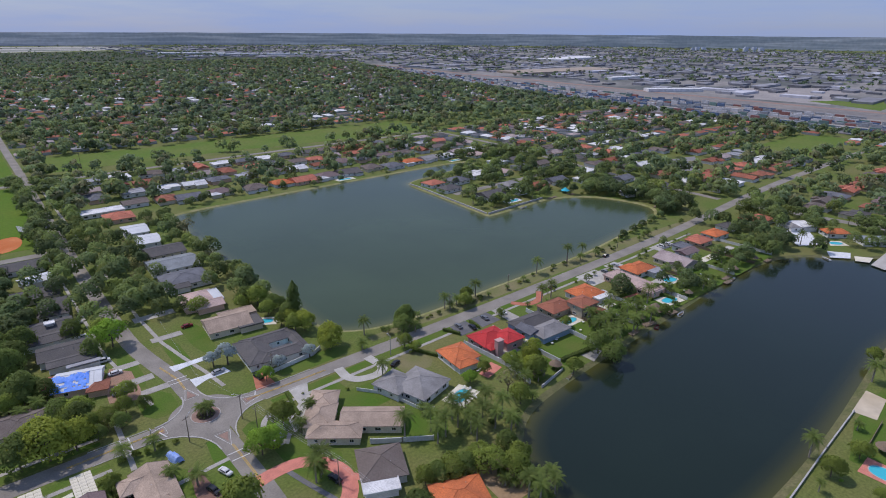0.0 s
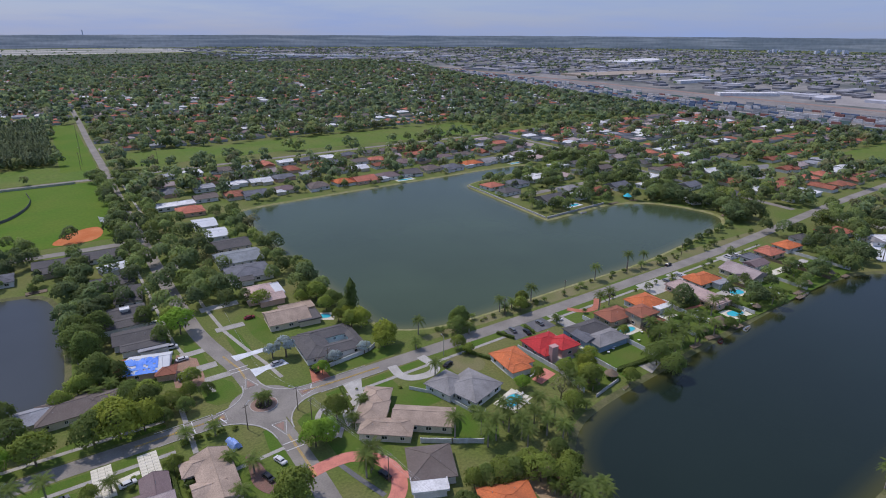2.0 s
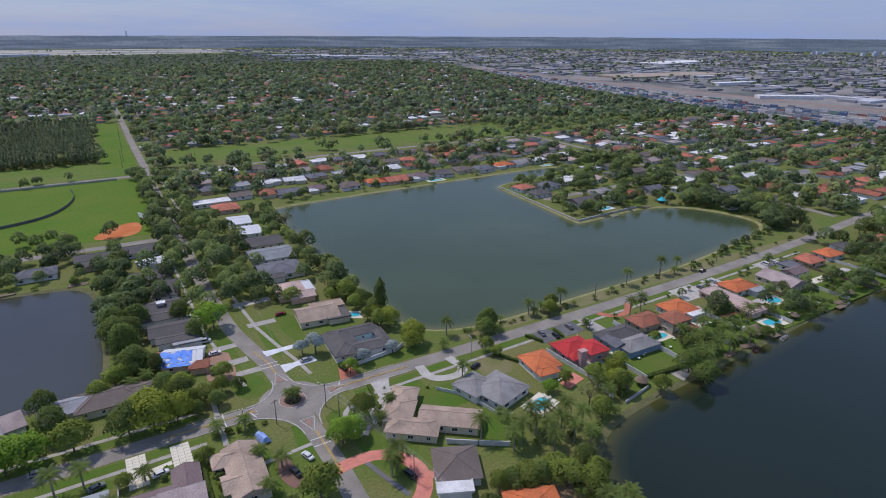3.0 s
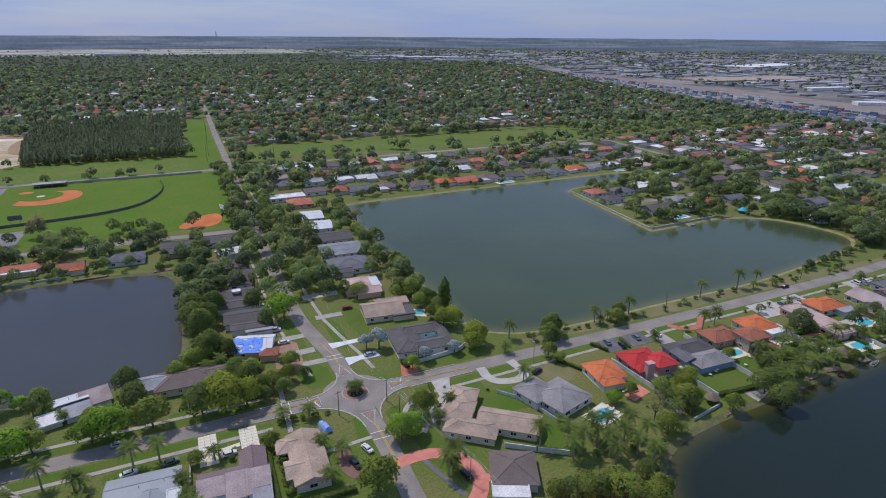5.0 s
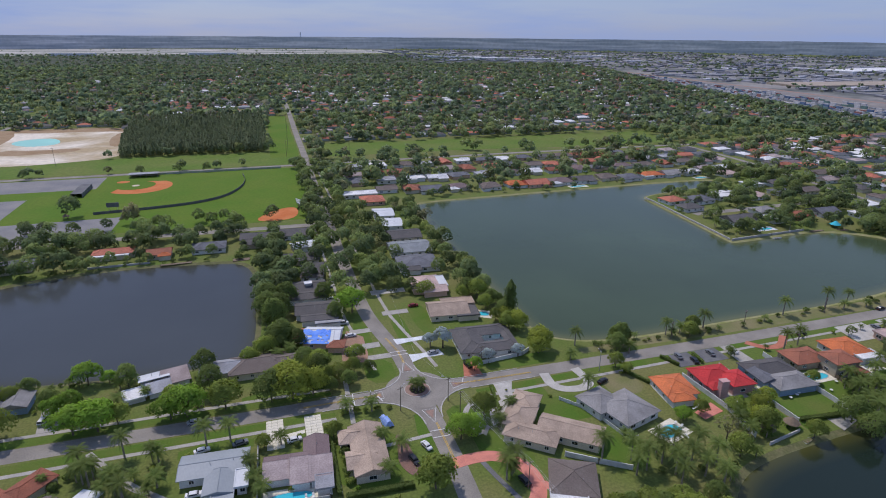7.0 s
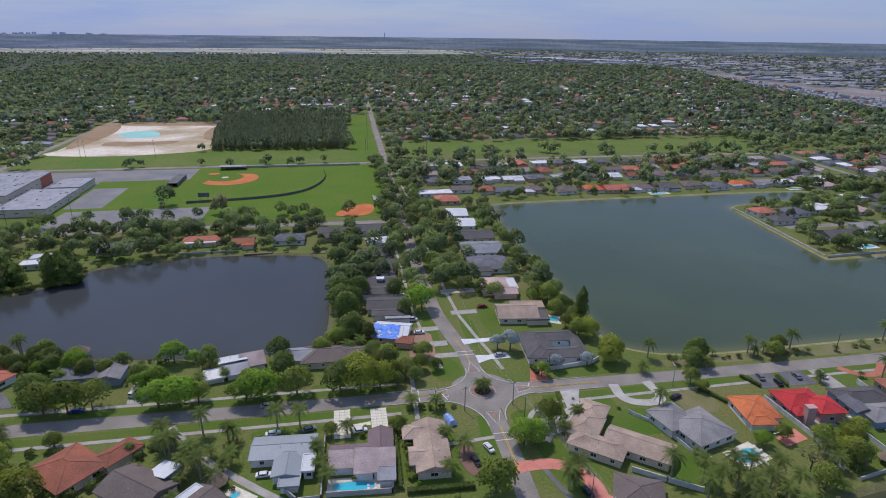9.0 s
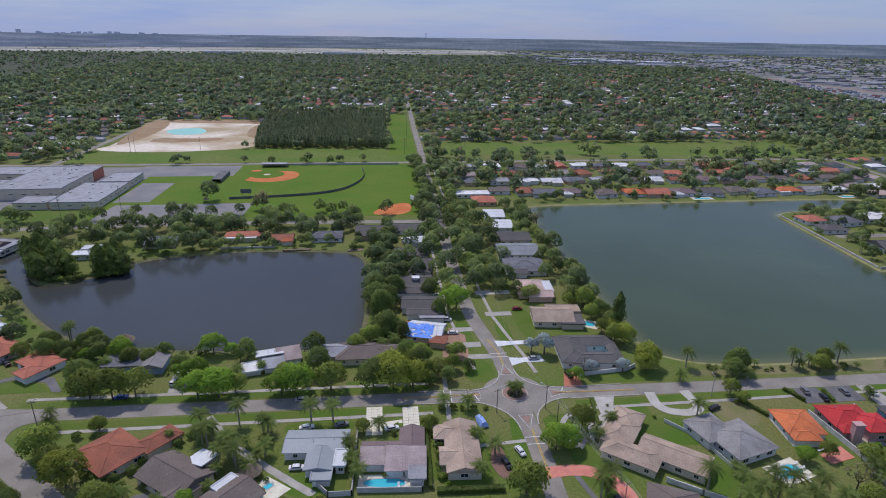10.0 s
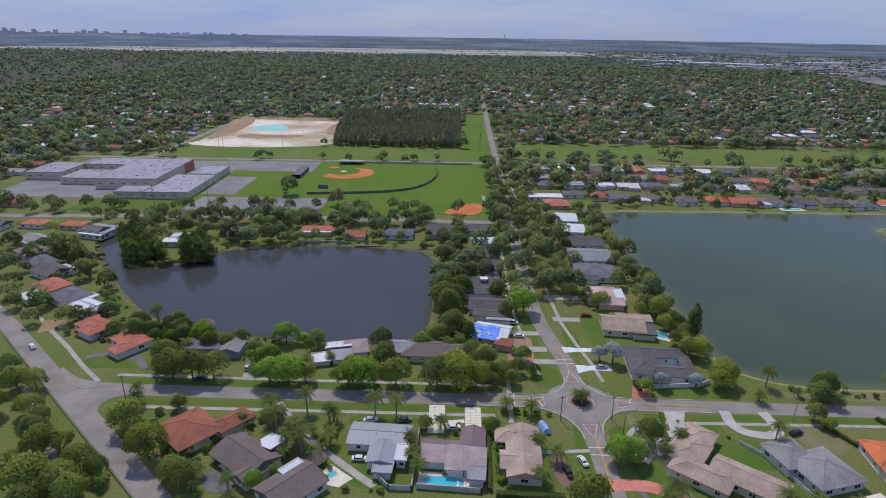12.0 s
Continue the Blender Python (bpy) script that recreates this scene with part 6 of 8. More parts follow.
def joined_houses(name, label, spots, wall, roof):
    """Simple hip roofed blocks, too far off to be told apart."""
    vs, fs, mi = [], [], []
    for x, y, w, d, hgt in spots:
        b = len(vs)
        W, D = w / 2, d / 2
        vs += [(x - W, y - D, 0), (x + W, y - D, 0), (x + W, y + D, 0), (x - W, y + D, 0)]
        o = 0.6
        vs += [(x - W - o, y - D - o, hgt), (x + W + o, y - D - o, hgt), (x + W + o, y + D + o, hgt), (x - W - o, y + D + o, hgt)]
        r = max(W - D, 0.4)
        rise = min(W, D) * 0.34
        vs += [(x - r, y, hgt + rise), (x + r, y, hgt + rise)]
        fs += [(b + i, b + (i + 1) % 4, b + 4 + (i + 1) % 4, b + 4 + i) for i in range(4)]
        fs += [(b + 4, b + 5, b + 9, b + 8), (b + 6, b + 7, b + 8, b + 9), (b + 5, b + 6, b + 9), (b + 7, b + 4, b + 8)]
        mi += [0] * 4 + [1] * 4
    me = bpy.data.meshes.new(name)
    me.from_pydata(vs, [], fs)
    me.materials.append(wall), me.materials.append(roof)
    me.polygons.foreach_set("material_index", mi)
    tagged(new(name, me), label, "houses", kind="stuff")


groups = {k: [] for k in SHADES}
for i, (x, y) in enumerate(far_houses[NEAR_LOTS:]):
    w, d = far_rng.uniform(14, 20), far_rng.uniform(9, 13)
    if far_rng.random() < 0.3:
        w, d = d, w
    groups[far_rng.choice(SHADES)].append((x, y, w, d, 2.9))
    lot_list.append((x, y, 7.0))
for key, spots in groups.items():
    joined_houses("far_houses", "many distant houses with %s roofs" % key.replace("_", " "), spots, WALLS["grey"], ROOFS[key])

# a grid of the lots, so that few trees stand in a house
CELL = 20
grid = {}
for x, y, r in lot_list + [(a, b, c) for a, b, c in FOOTPRINTS]:
    grid.setdefault((int(x // CELL), int(y // CELL)), []).append((x, y, r))


def on_lot(x, y, k=1.0):
    i, j = int(x // CELL), int(y // CELL)
    for a in (i - 1, i, i + 1):
        for b in (j - 1, j, j + 1):
            for hx, hy, r in grid.get((a, b), ()):
                if (x - hx) ** 2 + (y - hy) ** 2 < (r * k) ** 2:
                    return True
    return False


def street_row(y):
    return any(abs(y - s) < 4 for s in street_ys)


spots_mid = [[] for _ in range(4)]
spots_far = [[] for _ in range(4)]
for trial in range(34000):
    x, y = (far_rng.uniform(-950, 1150), far_rng.uniform(-200, 2150)) if trial < 30000 else (far_rng.uniform(-600, 800), far_rng.uniform(-200, 800))
    if not in_view(x, y, 3) or (x < 355 and y < 270 and x > -60) or (-300 < x < 400 and y < 230):
        continue
    if -420 < x < 0 and y < 400:
        continue
    if x > yard(y, 0) - 4 and y < 1700:
        continue
    dist = math.hypot(x - EYE.x, y - EYE.y)
    if wet(x, y) or kept_open(x, y) or on_road(x, y, 2) or inside(x, y, PINES) or on_lot(x, y, 1.12):
        continue
    if x > 400 and y < 430 and far_rng.random() < 0.25:
        continue
    if 10 < x < 460 and 255 < y < 430 and far_rng.random() < 0.42:
        continue
    if street_row(y) and far_rng.random() < 0.8:
        continue
    if noise.noise((x * 0.008, y * 0.008, 0)) < -0.2 and far_rng.random() < 0.35:
        continue
    patch = noise.noise((x * 0.007, y * 0.007, 9))
    g = far_rng.choices(range(4), (5, 5 + 9 * max(0, patch), 2 + 6 * max(0, -patch), 2))[0]
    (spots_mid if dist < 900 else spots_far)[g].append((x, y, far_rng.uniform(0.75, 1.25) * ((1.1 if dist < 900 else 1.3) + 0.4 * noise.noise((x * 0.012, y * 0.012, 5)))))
for g, m in enumerate(HAZED_FAR_LEAVES[:4]):
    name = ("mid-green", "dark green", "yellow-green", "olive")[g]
    forest("suburb_trees", "dense %s trees between the houses" % name, np.array(spots_mid[g]), POOL, HAZED_SUBURB_LEAVES[g])
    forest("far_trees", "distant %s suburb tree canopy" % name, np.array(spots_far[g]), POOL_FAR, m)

# pine plantation
pine_pool = [conifer_crown(400 + i, 76, 2.3, 12.4, 1.1, 0.1) for i in range(6)]
pr = random.Random(5)
pine_spots = []
for i in range(38):
    for j in range(56):
        x, y = -205 + i * 4.4 + pr.uniform(-1.6, 1.6), 476 + j * 4.8 + pr.uniform(-1.6, 1.6)
        if inside(x, y, PINES) and pr.random() < 0.9 and (j < 22 or pr.random() < 0.6):
            pine_spots.append((x, y, pr.uniform(0.8, 1.15)))
tagged(forest("pine_plantation", "dense dark plantation of tall pines", np.array(pine_spots), pine_pool, PINE), category="trees")


# ---------------------------------------------------------------- the far industrial belt
flat("rail_yard_ground", RAIL_YARD, 0.05, mat("rail_ballast", (0.27, 0.24, 0.215), (0.2, 0.185, 0.175), 0.95, 0.01, 0.1), "grey-brown gravel ground of a rail yard", "ground")
ind = mat("industrial_yard", (0.12, 0.13, 0.12), (0.27, 0.255, 0.24), 0.95, 0.006, 0.06, sharp=(0.4, 0.62), grain=0.3)
flat("industrial_ground", [(1090, -600), (3900, -900), (4200, 900), (3600, 2600), (2600, 3600), (1700, 4100), (1000, 4300), (1100, 2250), (1190, 1720), (1140, 1000), (1108, 400)], 0.04, ind, "grey paved industrial ground", "ground")
tan = mat("airfield_soil", (0.17, 0.19, 0.16), (0.5, 0.47, 0.43), 0.95, 0.006, 0.03, stretch=(0.3, 1.6, 1), sharp=(0.44, 0.58))
flat("airfield", [(-2900, 3400), (-1200, 3300), (200, 3500), (1000, 3700), (900, 4500), (-1500, 4600), (-2900, 4100)], 0.05, tan, "wide pale bare airfield", "ground")


def boxes_stuff(name, label, spots, material, category):
    vs, fs = [], []
    for x, y, w, d, h, a in spots:
        b = len(vs)
        c, s = math.cos(a), math.sin(a)
        for z in (0, h):
            vs += [(x + c * u - s * v, y + s * u + c * v, z) for u, v in ((-w / 2, -d / 2), (w / 2, -d / 2), (w / 2, d / 2), (-w / 2, d / 2))]
        fs += [(b + i, b + (i + 1) % 4, b + 4 + (i + 1) % 4, b + 4 + i) for i in range(4)] + [(b + 4, b + 5, b + 6, b + 7)]
    me = bpy.data.meshes.new(name)
    me.from_pydata(vs, [], fs)
    me.materials.append(material)
    tagged(new(name, me), label, category, kind="stuff")


cont = {"blue": (0.11, 0.17, 0.28), "red": (0.3, 0.14, 0.12), "white": (0.56, 0.56, 0.57), "grey": (0.32, 0.34, 0.36), "green": (0.15, 0.24, 0.22)}
rows_of = {k: [] for k in cont}
for row in range(10):
    share = 0.05 + 0.055 * row + 0.02 * (row // 3)
    y = -140 + far_rng.uniform(0, 30)
    main = far_rng.choices(list(cont), (3, 2, 6, 5, 2))[0]
    while y < 1500:
        y += far_rng.uniform(13, 16)
        if far_rng.random() < (0.05 if row < 8 else 0.16):
            y += far_rng.uniform(20, 90)
            main = far_rng.choices(list(cont), (3, 2, 6, 5, 2))[0]
        key = main if far_rng.random() < 0.35 else far_rng.choices(list(cont), (4, 3, 6, 4, 2))[0]
        lean = math.atan2(yard(y + 8, share) - yard(y - 8, share), 16)
        rows_of[key].append((yard(y, share), y, 2.8, 12.2, far_rng.choice((2.9, 2.9, 5.2) if row < 7 else (2.9, 2.9, 2.9, 5.2)), -lean))
for key, spots in rows_of.items():
    boxes_stuff("freight_containers", "rows of %s freight containers and rail wagons" % key, spots, mat("container_" + key, cont[key], None, 0.7, 0.05, 0.5), "containers")

for i in range(9):
    share = 0.03 + 0.115 * i
    wide = 16 if i == 8 else 5
    line("rail_track", [(yard(y, share), y) for y in range(-150, 1690, 60)], wide, 0.075, M["walk"] if i in (2, 5) else M["apron"] if i == 8 else M["old_asphalt"], "pale straight railway track bed" if i < 8 else "tan service road along the rail yard", "track")
flat("substation_yard", [(1135, 330), (1140, 190), (1546, 275), (1340, 440)], 0.075, mat("pale_gravel", (0.36, 0.33, 0.31), (0.29, 0.27, 0.26), 0.95, 0.02, 0.2), "pale gravel substation yard", "ground")
flat("verge", [(1180, 240), (1120, 110), (1330, 120), (1240, 200)], 0.08, M["meadow"], "green grass wedge beside the tracks", "field")
sheds = {k: [] for k in ("white", "flat", "grey", "slate", "mauve_pale")}
for _ in range(2500):
    a, r = radians(far_rng.uniform(8, 86)), far_rng.uniform(1300, 4700)
    x, y = EYE.x + r * math.sin(a), EYE.y + r * math.cos(a)
    if x < yard(y, 1) + 40 and not (y > 2250 and x > 700):
        continue
    sheds[far_rng.choices(list(sheds), (2, 4, 4, 4, 3))[0]].append((x, y, far_rng.uniform(12, 34) * far_rng.choice((1, 1, 1, 1.6, 3.2)), far_rng.uniform(10, 36), far_rng.uniform(3, 5.2), far_rng.choice((0, 0.05, -0.1, 1.57))))
for key, spots in sheds.items():
    # grey, slightly blue roof tones: distance haze put into the colour
    tone = dict(white=0.58, flat=0.36, grey=0.27, slate=0.18, mauve_pale=0.25)[key]
    boxes_stuff("warehouses", "distant %s flat roofed warehouses" % key.replace("_", " "), spots, mat("shed_" + key, (tone, tone, tone * 1.08), None, 0.8, 0.02, 0.1), "warehouses")
# pale long depots past the suburb, and blocks on the skyline
depot = [(1350, 742, 130, 24, 7, -0.1), (1150, 490, 120, 26, 6, -0.6), (1180, 2650, 420, 60, 8, -0.5), (950, 2900, 300, 50, 8, -0.4), (1750, 2900, 260, 40, 8, 0.1), (2150, 1550, 420, 120, 6, 0.2), (-250, 3350, 240, 40, 12, 0), (-900, 3300, 200, 40, 12, 0)]
boxes_stuff("depots", "long pale depot roofs", depot, ROOFS["white"], "warehouses")
boxes_stuff("depots", "low wide beige flat depot roof", [(1450, 1040, 400, 120, 5, -0.12)], mat("beige_depot", (0.4, 0.33, 0.26), (0.34, 0.29, 0.24), 0.9, 0.02, 0.1), "warehouses")
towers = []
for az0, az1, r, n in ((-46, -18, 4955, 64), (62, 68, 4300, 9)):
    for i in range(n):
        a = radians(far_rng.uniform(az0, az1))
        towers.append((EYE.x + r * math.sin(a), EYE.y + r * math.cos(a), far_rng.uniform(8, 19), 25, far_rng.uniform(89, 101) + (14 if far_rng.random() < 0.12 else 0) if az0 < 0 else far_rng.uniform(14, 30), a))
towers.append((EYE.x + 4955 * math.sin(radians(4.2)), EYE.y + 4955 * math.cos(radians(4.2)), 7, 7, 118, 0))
# haze is painted into the towers as a pale bluish base colour
boxes_stuff("skyline", "hazy row of tall buildings on the horizon", towers, mat("haze_tinted_concrete", (0.55, 0.6, 0.66), (0.48, 0.53, 0.6), 0.9, 0.01, 0.1), "skyline")

# scattered trees in the belt and beyond the suburb
belt = [[] for _ in range(4)]
for trial in range(13500):
    a, r = radians(far_rng.uniform(-43, 80) if trial < 10500 else far_rng.uniform(-43, 14)), 1500 + 3350 * far_rng.random() ** 0.8
    x, y = EYE.x + r * math.sin(a), EYE.y + r * math.cos(a)
    industrial = x > 1160 or (y > 2250 and x > 700)
    if yard(y, 0) - 4 < x < yard(y, 1) + 12 and y < 1700:
        continue
    if industrial and noise.noise((x * 0.004, y * 0.004, 2)) < -0.05 and far_rng.random() < 0.85:
        continue
    if y > 3300 and -2900 < x < 1000 and far_rng.random() < 0.96:
        continue
    if x > -950 and x < (yard(y, 0) if y < 1700 else 1150) and y < 2150:
        continue
    belt[far_rng.choices(range(4), (4, 6, 1, 2))[0]].append((x, y, far_rng.uniform(0.8, 1.5)))
for g, m in enumerate(HAZED_FAR_LEAVES[:4]):
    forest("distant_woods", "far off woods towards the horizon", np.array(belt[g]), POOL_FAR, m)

# a windbreak of dark trees along the rail yard
wind = [(yard(y, 0) - far_rng.uniform(0, 14), y + far_rng.uniform(-4, 4), far_rng.uniform(0.8, 1.25)) for y in range(-150, 1700, 7)]
forest("windbreak", "dark belt of trees beside the rail yard", np.array(wind), POOL, HAZED_FAR_LEAVES[1])

# backdrop wall closing the land at the horizon: haze painted in, faint glow added
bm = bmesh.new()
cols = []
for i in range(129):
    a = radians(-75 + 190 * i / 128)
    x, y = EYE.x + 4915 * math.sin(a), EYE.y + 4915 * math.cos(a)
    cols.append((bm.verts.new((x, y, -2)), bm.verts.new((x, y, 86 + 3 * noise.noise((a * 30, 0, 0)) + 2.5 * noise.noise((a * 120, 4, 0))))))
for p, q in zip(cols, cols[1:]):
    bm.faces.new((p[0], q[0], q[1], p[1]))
haze = mat("painted_haze_glow", (0.3, 0.345, 0.4), (0.56, 0.58, 0.62), 1.0, 0.012, 0.05, stretch=(0.22, 0.22, 5), sharp=(0.44, 0.7), spec=0.0, grain=0.12)
# the wall emits its own colour to reach the brightness of haze
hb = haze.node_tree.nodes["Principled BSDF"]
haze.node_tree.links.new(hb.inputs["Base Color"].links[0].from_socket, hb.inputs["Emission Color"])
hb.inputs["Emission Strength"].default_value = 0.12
tagged(new("backdrop", mesh_of("backdrop", bm, haze)), "faintly glowing backdrop wall painted as hazy blue-grey land", "backdrop", kind="structure")


# ---------------------------------------------------------------- yards: drives, lawns, pools
def drive(pts, width, key, label, z=0.062):
    line("driveway", smooth_loop(pts, 2, False), width, z, M[key], label, "driveway")


def slab(pts, key, label, z=0.078, name="driveway", category="driveway"):
    flat(name, pts, z, M[key], label, category)


for x0, y0, x1, y1, key in ((10, -52, 26, -13, "lawn"), (38, -32, 56, -18, "lawn"), (44, -58, 60, -38, "lawn"), (30, -28, 44, -6, "lawn"), (116, -54, 137, -38, "lawn"), (66, -24, 80, -10, "lawn_dry"),
                        (-34, -44, -12, -17, "lawn"), (-75, -44, -57, -34, "lawn"), (-78, -17, -56, -10, "lawn"), (12, 40, 20, 70, "lawn"), (-15, 30, -9, 60, "lawn"), (-16, 8, -5, 24, "lawn"),
                        (2, 32, 8, 60, "lawn"), (182, -55, 200, -38, "lawn"), (-60, 6, -30, 14, "lawn"), (-165, 12, -140, 22, "lawn"), (-6, -48, -1.5, -14, "lawn"), (6, -22, 18, -13, "lawn"),
                        (70, 4, 320, 11.6, "lawn_dry"), (30, 4, 60, 12, "lawn"), (140, -160, 230, -139, "lawn"), (20, -9.4, 300, -4.6, "lawn"), (-160, -8.2, -30, -4.3, "lawn"), (-168, 4.3, -30, 8.1, "lawn")):
    slab(smooth_loop(rect(x0, y0, x1, y1), 1), key, "mown green lawn" if key == "lawn" else "dry yellowish grass verge", 0.004, "lawn", "lawn")

drive([(48.4, -3.0), (48.0, -6.5), (47.7, -10), (49.4, -13.6), (53.2, -15.4), (58.4, -15.8), (62.0, -13.4), (62.2, -9.4), (61.6, -6), (61.3, -3.0)], 3.7, "concrete", "pale curved concrete drive")
slab([(27.5, -3.9), (35, -3.9), (32.5, -9.5), (30.6, -16), (26.8, -24), (18.5, -27), (20, -19), (26.5, -14)], "concrete", "wide concrete drive by the beige house")
slab([(0.2, 33.6), (-0.4, 38.4), (6, 37.6), (14, 37.8), (14.4, 34.8), (6.4, 34.6)], "white_drive", "white painted concrete drive")
slab([(3.0, 18.6), (2.8, 24.6), (8, 24), (15.5, 25.4), (16.5, 20.6), (8, 20.8)], "white_drive", "white painted concrete drive with a parked car")
slab([(18.6, 2.6), (26, 2.6), (25.8, 12.6), (21.6, 12.6)], "brick", "red brick driveway")
slab([(-23, 27), (-14, 23), (-12.4, 30), (-12, 44), (-18, 51), (-22, 40)], "red_dirt", "dusty reddish bare yard")
slab([(-14.5, 33.5), (-6.5, 34), (-6.5, 38), (-14.5, 38)], "walk", "short concrete drive")
slab([(-15, 24.5), (-4, 24.5), (-4, 28), (-15, 28)], "walk", "short concrete drive")
slab([(-17, 47), (-8, 47.5), (-8.4, 51), (-17, 51)], "walk", "short concrete drive")
slab([(0, 61), (12, 61), (12, 65), (0, 65)], "walk", "short concrete drive")
slab([(-1, 84), (16, 84), (16, 89), (-1, 89)], "concrete", "concrete drive")
slab([(48, -92), (58, -92), (60, -70), (50, -74)], "dirt", "bare brown lakeside soil")
drive([(-0.5, -40.5), (7, -39.5), (14.5, -40.5), (20.3, -46.5), (21.6, -54), (18.5, -61), (11, -66)], 4.6, "pink_paver", "curved salmon paver drive")
drive([(21, -54), (25, -58), (27, -63)], 2.6, "pink_paver", "salmon paver path")
drive([(9, -42), (11, -50), (14, -60)], 1.6, "dark_asphalt", "narrow dark path")
slab(smooth_loop([(-13.4, -22), (-10.4, -23), (-10.2, -31), (-8.8, -40), (-12, -43), (-15.2, -36), (-14, -30)], 2), "gravel", "reddish brown gravel yard")
slab([(86.7, -39.6), (96, -36.4), (96.6, -41.8), (87.5, -43.9)], "pink_paver", "salmon paved patio")
slab([(113, -14), (124, -14), (124, -5), (113, -5)], "dark_asphalt", "dark asphalt drive")
slab([(126, -18), (132.5, -18), (132.5, -5), (127, -5)], "walk", "concrete drive")
slab([(101, -14), (111, -14), (111, -5), (102, -5)], "dark_asphalt", "dark asphalt drive")
drive([(140, -5), (144, -11), (152, -12), (160, -5)], 3.2, "brick", "curved red paver drive")
slab([(186, -18), (204, -18), (204, -5), (188, -5)], "concrete", "wide concrete drive")
slab([(212, -14), (222, -14), (222, -5), (212, -5)], "concrete", "concrete drive")
slab([(257, -12), (275, -12), (275, -5), (257, -5)], "concrete", "concrete drive")
slab([(-122, 10), (-116, 10), (-118, 24), (-124, 24)], "walk", "concrete drive under trees")
drive([(-196, 0), (-187, -9), (-173, -25), (-157, -41), (-147, -54)], 2.2, "asphalt", "dusty path along the canal bank", 0.03)
drive([(-104, -5), (-97.6, -13.5), (-90.8, -22), (-84, -28.3), (-72.6, -38), (-66, -43.2)], 2.4, "walk", "dusty concrete path behind the houses")
slab([(-83, -39), (-79.9, -34.8), (-72.5, -40.4), (-76, -44), (-80, -43)], "cream", "cream paved patio")
slab([(371, -27), (374, -31), (334, -63), (331, -58)], "white_drive", "narrow white lakeside ramp", 0.07, "terrace", "terrace")
slab([(354, -44), (365, -53), (342, -67), (330, -60)], "white_drive", "wide white lakeside terrace", 0.075, "terrace", "terrace")
slab([(333, -74), (340, -84), (330, -87), (323, -79)], "white_drive", "small white sand beach", 0.07, "beach", "beach")
slab([(336, -87), (341, -95), (331, -96), (328, -90)], "cream", "small tan beach", 0.07, "beach", "beach")
slab([(328, -97.5), (356, -97), (352, -104), (325, -105)], "concrete", "pale lakeside paving", 0.07, "terrace", "terrace")
slab([(168, -136.5), (186, -135.5), (185, -142), (169, -143.5)], "sand", "small sand beach", 0.06, "beach", "beach")
slab([(12, -27), (15, -24), (17.4, -27), (14.5, -31)], "walk", "concrete path corner")

slab([(-186, 18.6), (-183, 23), (-167, 19), (-163, 14.2), (-182, 13.8)], "lawn", "vivid green front lawn", 0.03, "lawn", "lawn")
slab([(-187.2, 22), (-178, 26.4), (-166, 23.4), (-158.6, 13.7), (-162, 13.7), (-167, 20), (-178, 23.6), (-186, 19.6)], "dark_asphalt", "dark curved front drive")
slab(smooth_loop([(-117.3, -41.8), (-113.6, -38.6), (-106.4, -38.7), (-104.9, -47.5), (-111.6, -47.6)], 1), "dark_asphalt", "dark asphalt yard")
slab([(-223, 49.9), (-213, 51.5), (-210, 44.7), (-218, 38.5)], "dirt", "bare dirt building yard")
slab([(-212, 71), (-202, 74), (-193, 64.5), (-201, 59.5)], "lawn", "green back lawn by the lake", 0.03, "lawn", "lawn")

# cream slab drives with grass joints, slab by slab
def paver_drive(x0, y0, nx, ny, sx, sy):
    d = thing("paved_drive", "cream concrete slab drive with grass joints", "driveway", x0, y0, 0)
    bm = bmesh.new()
    box(bm, 0, 0, 0.03, sx - 0.07, sy - 0.07, 0.09)
    bmesh.ops.bevel(bm, geom=bm.edges[:], offset=0.03, segments=1, affect="EDGES")
    me = mesh_of("slab", bm, M["cream"])
    rng = random.Random(int(x0))
    bed = bmesh.new()
    box(bed, 0, -ny * sy / 2, 0.0, nx * sx + 0.1, ny * sy + 0.1, 0.09)
    part("bed", bed, M["lawn_dry"], d)
    for j in range(ny):
        for i in range(nx):
            s = new("slab", me)
            s.parent = d
            s.matrix_basis = pose((i + 0.5 - nx / 2) * sx, -(j + 0.5) * sy, rng.uniform(0.0, 0.02), 0, 0, rng.uniform(-1, 1))


paver_drive(-49.6, -4.0, 3, 10, 1.8, 1.5)
paver_drive(-37.5, -4.8, 3, 7, 1.8, 1.5)
slab([(-46.6, -14.6), (-40.4, -13.4), (-40.4, -11.6), (-46.6, -12.6)], "cream", "cream paved link between the drives")
slab([(-34.2, -19), (-33.4, -19), (-32.6, -43.4), (-33.4, -43.4)], "cream", "narrow pale path beside the house", 0.06, "path", "path")


